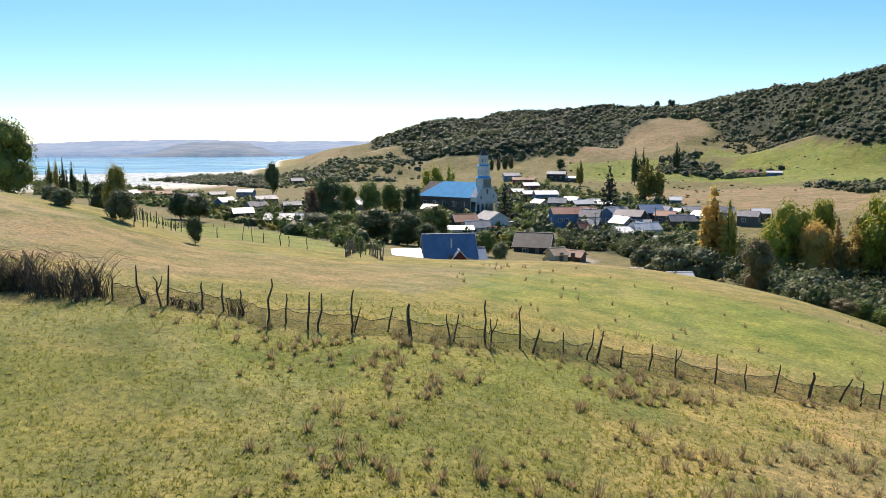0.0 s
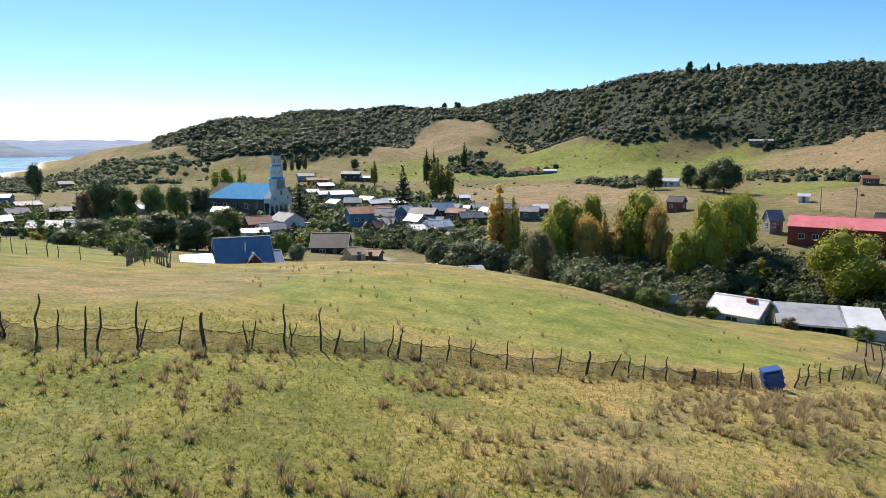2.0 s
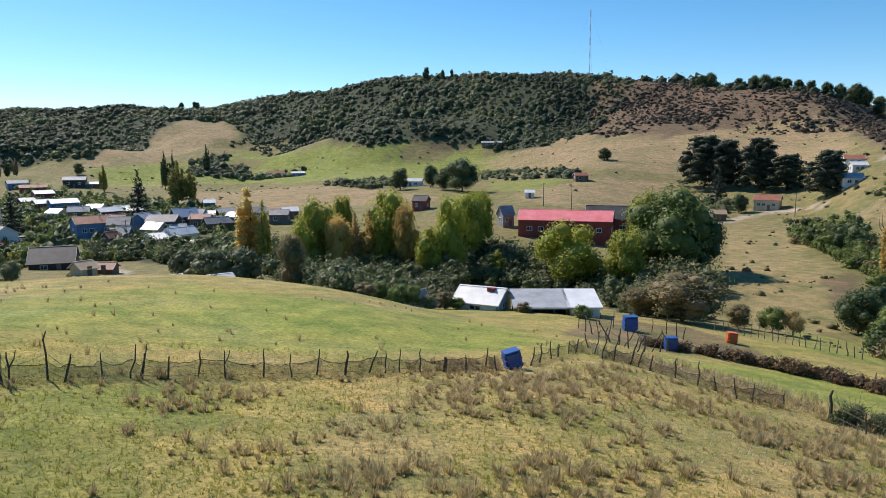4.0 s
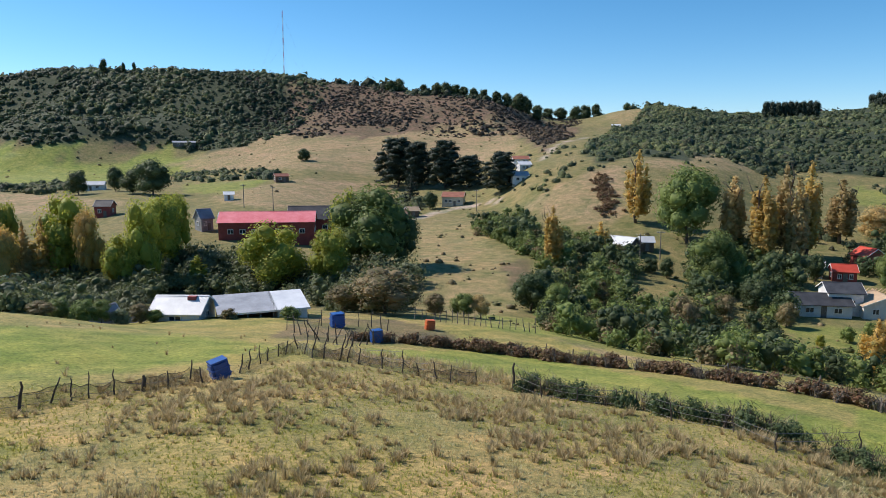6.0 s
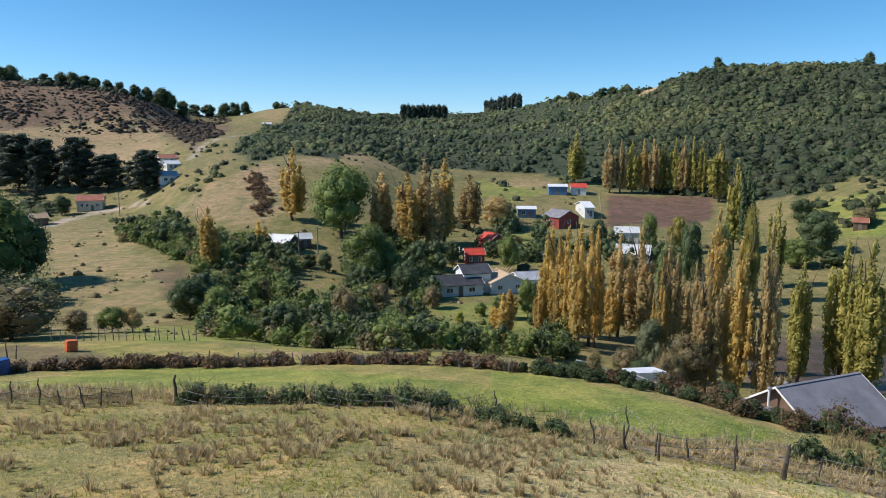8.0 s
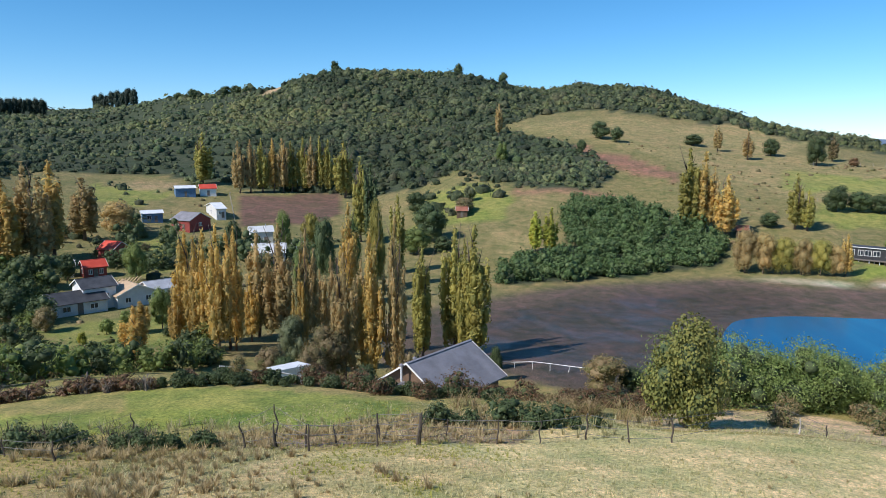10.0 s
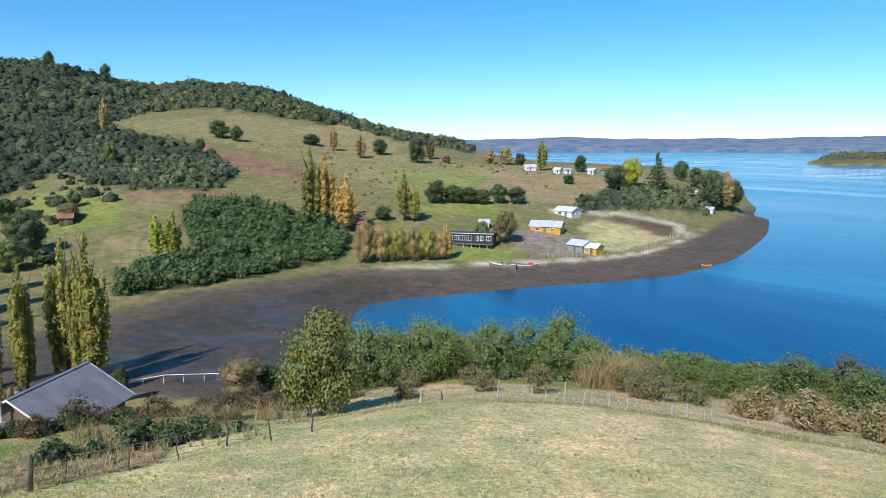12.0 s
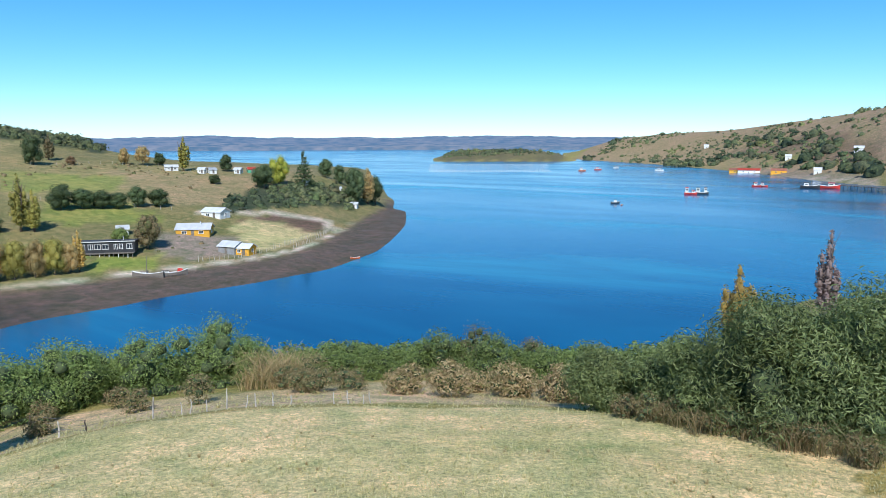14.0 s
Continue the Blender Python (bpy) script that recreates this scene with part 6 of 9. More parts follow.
plant("round", "dark", 136.99, 355.6, 14.9, 8.5)
plant("round", "dark", 135.36, 335.8, 16.7, 10.7)
plant("round", "dark", 124.72, 320.8, 4.3, 5.6)
plant("poplar", "gold", 165.33, 112.0, 13.5, 4.0)
plant("poplar", "gold", 166.39, 110.0, 8.8, 2.7)
plant("poplar", "bare", 171.17, 135.0, 16.0, 3.4)
plant("round", "rust", 115.05, 361.2, 4.2, 4.6)
plant("round", "green", 89.97, 308.4, 9.4, 5.9)
plant("poplar", "ochre", 89.69, 376.5, 17.6, 4.2)
plant("round", "grey", 87.41, 247.8, 5.9, 4.3)
plant("round", "brown", 87.03, 235.5, 4.8, 6.7)
plant("poplar", "gold", 65.77, 104.0, 16.6, 2.9)
plant("poplar", "gold", 68.23, 104.0, 18.0, 2.9)
plant("poplar", "gold", 73.66, 96.0, 14.5, 1.9)
plant("poplar", "ochre", 76.20, 98.0, 16.5, 2.3)
plant("poplar", "ochre", 78.58, 106.0, 15.7, 2.6)
plant("poplar", "olive", 87.02, 104.0, 19.0, 2.6)
plant("poplar", "gold", 64.23, 108.0, 8.7, 2.1)
plant("poplar", "gold", 61.29, 98.0, 7.7, 3.2)
plant("round", "brown", 74.47, 80.0, 5.9, 4.0)
plant("round", "brown", 71.20, 84.0, 4.7, 4.2)
plant("round", "dark", 72.39, 78.0, 4.3, 3.2)
plant("round", "dark", 78.78, 76.0, 5.2, 2.9)
plant("round", "brown", 82.62, 84.0, 6.7, 2.8)
plant("round", "green", 63.29, 120.0, 7.1, 3.9)
plant("round", "olive", 79.89, 155.0, 19.4, 4.2)
plant("round", "green", 77.94, 150.0, 16.3, 4.3)
plant("round", "dark", 75.77, 160.0, 15.2, 5.1)
plant("round", "green", 74.18, 140.0, 12.8, 4.9)
plant("round", "green", 72.58, 200.0, 10.9, 4.8)
plant("round", "olive", 74.67, 200.0, 10.5, 5.4)
plant("round", "dark", 68.76, 190.0, 9.6, 4.5)
plant("fir", "dark", 74.40, 130.0, 13.9, 4.2)
plant("round", "green", 61.64, 165.0, 8.7, 5.3)
plant("round", "dark", 54.56, 165.0, 6.8, 6.6)
plant("round", "dark", 53.40, 135.0, 6.1, 6.6)
plant("round", "brown", 55.48, 125.0, 4.2, 3.7)
plant("poplar", "gold", 61.75, 118.0, 5.3, 2.9)
plant("round", "lime", 57.76, 111.7, 2.3, 1.5)
plant("shrub", "green", 59.42, 119.3, 2.5, 2.3)
plant("shrub", "green", 60.80, 126.6, 2.1, 2.3)
plant("shrub", "green", 63.09, 129.9, 2.1, 2.5)
plant("shrub", "green", 64.45, 133.2, 2.2, 2.6)
plant("shrub", "dark", 58.51, 104.8, 2.2, 2.6)
plant("shrub", "dark", 63.81, 114.4, 1.9, 2.4)
plant("shrub", "green", 60.36, 108.1, 1.5, 1.8)
plant("round", "brown", 51.08, 120.0, 5.0, 4.9)
plant("round", "rust", 42.59, 140.0, 3.3, 5.6)
plant("round", "brown", 48.78, 112.0, 4.2, 3.6)
plant("round", "dark", 36.40, 110.0, 6.3, 6.3)
plant("round", "green", 38.44, 105.0, 5.8, 5.1)
plant("round", "dark", 49.72, 150.0, 9.8, 7.2)
plant("round", "brown", 48.25, 105.0, 6.7, 4.3)
plant("round", "green", 30.88, 92.0, 3.5, 3.7)
plant("round", "ochre", 32.27, 92.0, 3.3, 3.0)
plant("round", "brown", 28.56, 92.0, 3.0, 3.3)
plant("round", "dark", 25.55, 100.0, 3.8, 4.1)
plant("round", "green", 0.15, 100.0, 3.4, 4.2)
plant("shrub", "lime", 0.51, 96.0, 2.2, 3.1)
plant("shrub", "grey", -2.89, 106.0, 3.4, 3.4)
# Plantation conifers, built in the round broadleaf form so the block looks solid.
plant("round", "pine", 53.19, 670.4, 15.5, 7.5)
plant("round", "pine", 53.60, 678.2, 15.5, 7.5)
plant("round", "pine", 54.00, 688.3, 15.5, 7.5)
plant("round", "pine", 54.40, 689.7, 15.5, 7.5)
plant("round", "pine", 54.80, 689.9, 15.5, 7.5)
plant("round", "pine", 55.20, 689.0, 15.5, 7.5)
plant("round", "pine", 55.60, 689.2, 15.5, 7.5)
plant("round", "pine", 56.01, 688.7, 15.5, 7.5)
plant("round", "pine", 56.41, 687.7, 15.5, 7.5)
plant("round", "dark", 84.24, 204.4, 11.8, 10.4)
plant("round", "green", 83.08, 191.0, 7.2, 9.2)
plant("round", "brown", 86.92, 232.5, 4.9, 6.3)
plant("round", "dark", 83.13, 247.8, 7.5, 7.9)
plant("shrub", "dark", 85.29, 192.0, 4.0, 6.1)
plant("round", "brown", -0.75, 74.0, 1.5, 2.6)

for form, tint, a, r, h, w in (("shrub", "green", 1.9, 77, 2.3, 2.6), ("round", "green", 3.1, 77.5, 2.6, 2.3), ("shrub", "grey", 4.4, 77, 1.6, 2.2), ("round", "brown", 5.7, 78, 2.2, 2.2),
                               ("shrub", "green", 6.7, 78, 1.4, 2.0), ("round", "green", 0.4, 78, 2.2, 2.4), ("shrub", "brown", 12.2, 75.5, 1.2, 1.8), ("shrub", "green", 16.9, 75, 1.5, 2.2)):
    plant(form, tint, a, r, h, w, "on the brow")

# ---------------------------------------------------------------- buildings
def glass(name):
    m, t, b = nodes_of(name)
    b.inputs["Base Color"].default_value = (0.03, 0.04, 0.05, 1)
    b.inputs["Roughness"].default_value = 0.08
    n = node(t, "TexNoise", Vector=node(t, "TexCoord").outputs["Object"], Scale=1.5)
    t.links.new(node(t, "Bump", Strength=0.06, Height=n.outputs["Fac"]).outputs[0], b.inputs["Normal"])
    return m


GLASS = glass("window_glass")
WHITE = surface("white_paint", (0.62, 0.62, 0.6), (0.8, 0.79, 0.76), 0.55, 1.2, 25, 0.1)
WALLS = {"white": boarding("white_boards", (0.62, 0.63, 0.62), (0.8, 0.8, 0.78)), "blue": boarding("blue_boards", (0.07, 0.15, 0.27), (0.12, 0.24, 0.4)),
         "dark": boarding("dark_boards", (0.02, 0.022, 0.026), (0.05, 0.05, 0.055)), "brown": boarding("brown_boards", (0.09, 0.055, 0.035), (0.17, 0.11, 0.07)),
         "red": boarding("red_boards", (0.2, 0.035, 0.03), (0.31, 0.06, 0.05)), "yellow": boarding("yellow_boards", (0.62, 0.3, 0.02), (0.75, 0.4, 0.04)),
         "grey": boarding("grey_boards", (0.22, 0.22, 0.22), (0.36, 0.36, 0.36)), "green": boarding("green_boards", (0.08, 0.28, 0.16), (0.12, 0.4, 0.24)),
         "cream": boarding("cream_boards", (0.48, 0.42, 0.3), (0.6, 0.55, 0.42)), "shingle": boarding("grey_shingles", (0.1, 0.085, 0.075), (0.2, 0.175, 0.155), 0.85, 0.22)}
ROOFS = {"zinc": sheeting("zinc_sheet", (0.6, 0.62, 0.64), (0.76, 0.77, 0.78), worn=0.1, rough=0.5, metal=0.2), "grey": sheeting("grey_sheet", (0.26, 0.28, 0.31), (0.4, 0.42, 0.46), worn=0.3),
         "blue": sheeting("blue_sheet", (0.03, 0.32, 0.62), (0.045, 0.4, 0.72), worn=0.05, rough=0.85), "navy": sheeting("steel_blue_sheet", (0.11, 0.2, 0.34), (0.17, 0.27, 0.42), worn=0.12),
         "red": sheeting("red_sheet", (0.42, 0.05, 0.03), (0.55, 0.08, 0.05), worn=0.15), "pink": sheeting("faded_red_sheet", (0.72, 0.17, 0.19), (0.82, 0.26, 0.28), worn=0.08, rough=0.5),
         "rust": sheeting("rusty_sheet", (0.24, 0.09, 0.06), (0.36, 0.15, 0.1), worn=0.7), "slate": sheeting("dark_slate_sheet", (0.035, 0.038, 0.045), (0.075, 0.08, 0.09), worn=0.1),
         "tan": sheeting("bare_plywood_roof", (0.42, 0.3, 0.19), (0.55, 0.41, 0.28), worn=0.3), "weathered": sheeting("weathered_grey_sheet", (0.17, 0.17, 0.19), (0.27, 0.27, 0.3), worn=0.25)}
ROOF_WORDS = {"zinc": "bright zinc", "grey": "grey metal", "blue": "sky-blue metal", "navy": "steel-blue metal", "red": "red metal", "pink": "faded red metal",
              "rust": "rusty red metal", "slate": "dark slate-coloured", "tan": "half-finished plywood", "weathered": "weathered grey metal"}
WALL_WORDS = {"shingle": "grey shingled", "cream": "cream-painted"}


def swapped(shape, outline, x0, x1):
    """An outline in y and z, drawn out along x."""
    n = len(outline)
    v = [(x0, y, z) for y, z in outline] + [(x1, y, z) for y, z in outline]
    f = [(i, (i + 1) % n, n + (i + 1) % n, n + i) for i in range(n)] + [tuple(range(n))[::-1], tuple(range(n, 2 * n))]
    return shape.add(v, f)


def window_part(parent, x, y, z, w, h, turn=0.0, trim=None):
    """A window: its casing, and under it a mullion and the panes."""
    m = Matrix.Translation((x, y, z)) @ Matrix.Rotation(turn, 4, "Z")
    s = Shape()
    for dx, dz, sx, sz in ((0, h / 2, w + 0.16, 0.1), (0, -h / 2, w + 0.2, 0.12), (-w / 2, 0, 0.1, h), (w / 2, 0, 0.1, h)):
        s.box((dx, -0.04, dz), (sx, 0.12, sz))
    ob = part("window", s, trim or WHITE, parent)
    ob.matrix_local = m
    part("mullion", Shape().box((0, -0.03, 0), (0.07, 0.08, h)), trim or WHITE, ob)
    for side in (-1, 1):
        part("pane", Shape().box((side * w / 4, 0.0, 0), (w / 2 - 0.08, 0.04, h - 0.08)), GLASS, ob)
    return ob


def block(ob, cx, cy, length, width, height, rise, wall, roof, turn=0.0, base=0.8, over=0.35, windows=3, door=True, gable_windows=1, z=0.0, trim=None):
    """One gabled body of a house: walls, roof with ridge, windows and door."""
    at = Matrix.Translation((cx, cy, z)) @ Matrix.Rotation(turn, 4, "Z")
    hw, hl = width / 2, length / 2
    body = swapped(Shape(), [(-hw, -base), (hw, -base), (hw, height), (0, height + rise - 0.02), (-hw, height)], -hl, hl)
    wall_ob = part("wall", body, WALLS[wall], ob)
    wall_ob.matrix_local = at
    drop = over * rise / hw
    t = 0.1
    cover = swapped(Shape(), [(-hw - over, height - drop), (0, height + rise), (hw + over, height - drop), (hw + over, height - drop + t), (0, height + rise + t), (-hw - over, height - drop + t)],
                    -hl - over, hl + over)
    roof_ob = part("roof", cover, ROOFS[roof], ob)
    roof_ob.matrix_local = at
    part("ridge", swapped(Shape(), [(-0.18, height + rise + t - 0.03), (0, height + rise + t + 0.05), (0.18, height + rise + t - 0.03)], -hl - over, hl + over), ROOFS[roof], roof_ob)
    for sx in (-1, 1):
        e0, e1 = sx * (hl + over + 0.02), sx * (hl + over + 0.06)
        chevron = [(-hw - over, height - drop - 0.05), (0, height + rise - 0.05), (hw + over, height - drop - 0.05), (hw + over, height - drop + t + 0.03), (0, height + rise + t + 0.03), (-hw - over, height - drop + t + 0.03)]
        part("bargeboard", swapped(Shape(), chevron, min(e0, e1), max(e0, e1)), trim or WHITE, roof_ob)
    wz = height * 0.55
    spots = np.linspace(-hl, hl, windows + 2)[1:-1] if windows else []
    for i, x in enumerate(spots):
        for face in (-1, 1):
            if door and i == len(spots) // 2 and face < 0:
                d = part("door", Shape().box((x, -hw - 0.04, 1.0), (0.9, 0.08, 2.0)), GREY_WOOD, ob)
                d.matrix_local = at
                part("knob", Shape().box((x + 0.35, -hw - 0.1, 1.0), (0.06, 0.08, 0.06)), WHITE, d)
            else:
                w = window_part(ob, 0, 0, 0, min(1.3, length / (windows + 1) * 0.6), min(1.1, height * 0.42), trim=trim)
                w.matrix_local = at @ Matrix.Translation((x, face * (hw + 0.02), wz)) @ Matrix.Rotation(0 if face < 0 else math.pi, 4, "Z")
    for i in range(gable_windows):
        for face in (-1, 1):
            w = window_part(ob, 0, 0, 0, 1.0, min(1.0, height * 0.42), trim=trim)
            w.matrix_local = at @ Matrix.Translation((face * (hl + 0.02), (i - (gable_windows - 1) / 2) * width * 0.5, wz)) @ Matrix.Rotation(math.pi / 2 * face, 4, "Z")
    return wall_ob


def chimney(ob, x, y, z, h=1.0):
    c = part("chimney", Shape().tube([(x, y, z - 0.4), (x, y, z + h)], [0.1, 0.1], 8), ROOFS["zinc"], ob)
    part("cowl", Shape().tube([(x, y, z + h + 0.02), (x, y, z + h + 0.1), (x, y, z + h + 0.22)], [0.2, 0.2, 0.03], 8), ROOFS["weathered"], c)


def house_at(name, az, r, rel, label, category="house", group="", lift=0.0, half=4.0):
    z = min(float(ground_z(az + d, r + e)) for d in (-math.degrees(half / r), math.degrees(half / r)) for e in (-half * 0.5, half * 0.5))
    p = spot(az, r)
    m = Matrix.Translation((p.x, p.y, max(z, p.z - 0.7) + lift + 0.15)) @ Matrix.Rotation(radians(rel - az), 4, "Z")
    return thing(name, m, label, category, group)


def house(az, r, length, width, height, rise, rel, wall, roof, where, windows=3, stack=0, name="house"):
    label = f"{WALL_WORDS.get(wall, wall)} {name.replace('_', ' ')} with {ROOF_WORDS[roof]} roof {where}"
    ob = house_at(name, az, r, rel, label, name.split("_")[-1], "houses " + where, half=length * 0.4)
    block(ob, 0, 0, length, width, height, rise, wall, roof, windows=windows, gable_windows=1 if windows > 1 else 0, base=1.5)
    if stack:
        chimney(ob, length * 0.2, -width * 0.15, height + rise * 0.7)
    return ob


def shed_roof(ob, cx, cy, length, width, front, back, wall, roof, posts=0, over=0.3, base=0.8):
    """A body under a single-pitch roof; with posts it stands open to the front."""
    hw, hl = width / 2, length / 2
    if posts:
        part("wall", Shape().box((cx, cy + hw - 0.05, back / 2 - base / 2), (length, 0.1, back + base)), WALLS[wall], ob)
        for i in range(posts):
            part("post", Shape().box((cx - hl + 0.1 + i * (length - 0.2) / (posts - 1), cy - hw + 0.1, front / 2 - base / 2), (0.14, 0.14, front + base)), GREY_WOOD, ob)
    else:
        part("wall", swapped(Shape(), [(cy - hw, -base), (cy + hw, -base), (cy + hw, back), (cy - hw, front)], cx - hl, cx + hl), WALLS[wall], ob)
    k = (back - front) / width
    a, b = (cy - hw - over, front - over * k), (cy + hw + over, back + over * k)
    rf = part("roof", swapped(Shape(), [a, b, (b[0], b[1] + 0.09), (a[0], a[1] + 0.09)], cx - hl - over, cx + hl + over), ROOFS[roof], ob)
    part("fascia", Shape().box((cx, cy - hw - over - 0.02, front - over * k), (length + 2 * over, 0.04, 0.2)), WHITE, rf)


def church(az, r):
    ob = house_at("church", az, r, 0, "white timber church with blue roof and stepped bell tower", "church", half=6)
    ob.matrix_world = ob.matrix_world @ Matrix.Rotation(radians(58), 4, "Z")
    # nave runs back along +y, front faces -y
    L, W, H, R = 25.0, 15.0, 6.4, 5.2
    body = Shape().prism([(-W / 2, -2), (W / 2, -2), (W / 2, H), (0, H + R), (-W / 2, H)], 0.0, L)
    part("nave", body, WALLS["shingle"], ob, "dark weathered shingled nave walls")
    t = 0.14
    o = 0.6
    d = o * R / (W / 2)
    hip = Shape()
    e, k = H - d, H + R
    y0, y1, yr = 0.2, L + o, L - 7.0
    x = W / 2 + o
    hip.add([(-x, y0, e), (-x, y1, e), (0, yr, k), (0, y0, k), (x, y0, e), (x, y1, e), (-x, y0, e + t), (-x, y1, e + t), (0, yr, k + t), (0, y0, k + t), (x, y0, e + t), (x, y1, e + t)],
            [(6, 9, 8, 7), (10, 11, 8, 9), (7, 8, 11), (0, 1, 2, 3), (4, 3, 2, 5), (1, 5, 2), (0, 6, 7, 1), (1, 7, 11, 5), (5, 11, 10, 4), (0, 3, 9, 6), (3, 4, 10, 9)])
    part("roof", hip, ROOFS["blue"], ob)
    for i in range(5):
        for s in (-1, 1):
            w = window_part(ob, s * (W / 2 + 0.02), 3.5 + i * 4.6, 3.4, 1.2, 1.9, math.pi / 2 * s)
    # front with five arches and gable
    front = Shape().prism([(-W / 2 - 0.2, 4.6), (W / 2 + 0.2, 4.6), (W / 2 + 0.2, H), (3.0, H + 4.4), (3.0, H + 6.6), (-3.0, H + 6.6), (-3.0, H + 4.4), (-W / 2 - 0.2, H)], -2.6, 0.1)
    part("facade", front, WALLS["white"], ob, "white boarded facade")
    part("porch_wall", Shape().box((0, 0.15, 1.3), (W + 0.2, 0.2, 6.6)), WALLS["white"], ob)
    n = 5
    bay = (W + 0.4) / n
    for i in range(n):
        cx = -W / 2 - 0.2 + bay * (i + 0.5)
        rad = bay * 0.36
        arch = [(cx - bay / 2, 2.6), (cx - rad, 2.6)] + [(cx - rad * math.cos(a), 2.6 + rad * math.sin(a)) for a in np.linspace(0.15, math.pi - 0.15, 11)] + [(cx + rad, 2.6), (cx + bay / 2, 2.6), (cx + bay / 2, 4.6), (cx - bay / 2, 4.6)]
        part("arch", Shape().prism(arch[::-1], -2.6, -2.2), WALLS["white"], ob)
    for i in range(n + 1):
        cx = -W / 2 - 0.2 + bay * i
        col = part("column", Shape().box((cx, -2.4, 0.6), (0.5, 0.5, 4.2)), WHITE, ob)
        part("capital", Shape().box((cx, -2.4, 2.6), (0.7, 0.7, 0.2)), WHITE, col)
    for dx in (-5.2, 0, 5.2):
        dd = part("door", Shape().box((dx, 0.02, 1.2), (1.5, 0.1, 2.8)), WALLS["blue"], ob)
        part("knob", Shape().box((dx + 0.5, -0.08, 1.2), (0.08, 0.1, 0.08)), WHITE, dd)
    window_part(ob, 0, -2.66, 8.2, 1.5, 2.0)
    for dx in (-4.6, 4.6):
        window_part(ob, dx, -2.66, 6.2, 0.9, 1.3)
    trim = Shape().box((0, -2.68, 4.7), (W + 0.8, 0.14, 0.25)).box((0, -2.68, H + 6.6), (6.4, 0.2, 0.3))
    part("cornice", trim, WHITE, ob)
    # tower: square base, two octagonal tiers, spire
    z = H + 6.6

    def drum(name, radius, z0, z1, mat, sides=8):
        return part(name, Shape().tube([(0, -0.9, z0), (0, -0.9, z1)], [radius, radius], sides), mat, ob)

    part("tower_base", Shape().box((0, -0.9, z - 1.5), (5.6, 3.4, 4.0)), WALLS["white"], ob)
    sk = part("skirt_roof", Shape().tube([(0, -0.9, z + 0.45), (0, -0.9, z + 1.2)], [3.3, 2.4], 8), ROOFS["blue"], ob)
    lower = drum("lower_drum", 2.35, z + 0.5, z + 5.0, WALLS["white"])
    part("ledge", Shape().tube([(0, -0.9, z + 4.8), (0, -0.9, z + 5.1)], [2.7, 2.7], 8), WHITE, lower)
    part("mid_roof", Shape().tube([(0, -0.9, z + 5.1), (0, -0.9, z + 5.7)], [2.7, 1.9], 8), ROOFS["blue"], ob)
    upper = drum("upper_drum", 1.75, z + 5.4, z + 9.0, WALLS["white"])
    part("ledge", Shape().tube([(0, -0.9, z + 8.9), (0, -0.9, z + 9.15)], [2.1, 2.1], 8), WHITE, upper)
    for zz, rr, hh in ((z + 2.9, 2.2, 1.5), (z + 7.2, 1.65, 1.3)):
        for a in np.arange(8) * math.pi / 4 + math.pi / 8:
            w = window_part(ob, math.sin(a) * rr, -0.9 - math.cos(a) * rr, zz, 0.75, hh, a)
    spire = part("spire", Shape().tube([(0, -0.9, z + 9.15), (0, -0.9, z + 10.2), (0, -0.9, z + 12.6)], [1.9, 1.15, 0.06], 8), ROOFS["slate"], ob)
    part("cross", Shape().box((0, -0.9, z + 13.2), (0.1, 0.1, 1.3)).box((0, -0.9, z + 13.4), (0.6, 0.1, 0.1)), WHITE, spire)


def blue_house(az, r):
    ob = house_at("house", az, r, 8, "timber house with steep steel-blue roof and cross gable", "house", "houses below the hill", half=3)
    block(ob, 0, 0, 7.8, 7.0, 1.3, 3.5, "brown", "navy", windows=3, base=2.5)
    block(ob, 1.2, -2.7, 2.4, 3.0, 1.0, 1.7, "red", "navy", turn=math.pi / 2, windows=0, door=False, gable_windows=1, base=2.5)
    shed_roof(ob, -6.6, -1.6, 4.2, 5.0, 1.0, 2.3, "brown", "zinc", posts=3, base=2.5)
    chimney(ob, 0.2, -2.0, 3.2, 1.0)
    block(ob, 4.7, -0.4, 1.4, 5.0, 1.1, 1.5, "brown", "navy", windows=1, base=2.5, door=False)


def red_hall(az, r):
    ob = house_at("school_hall", az, r, -7, "long red timber hall with faded red roof among trees", "hall", half=8)
    block(ob, 0, 0, 23.5, 9.0, 5.2, 2.2, "red", "pink", windows=7, base=2, gable_windows=2)
    block(ob, 12.5, 9.5, 16.0, 9.0, 5.0, 3.0, "red", "slate", windows=4, base=2, door=False)
    block(ob, -9.0, 6.5, 8.0, 6.0, 6.0, 0.8, "red", "grey", windows=2, base=2, door=False)


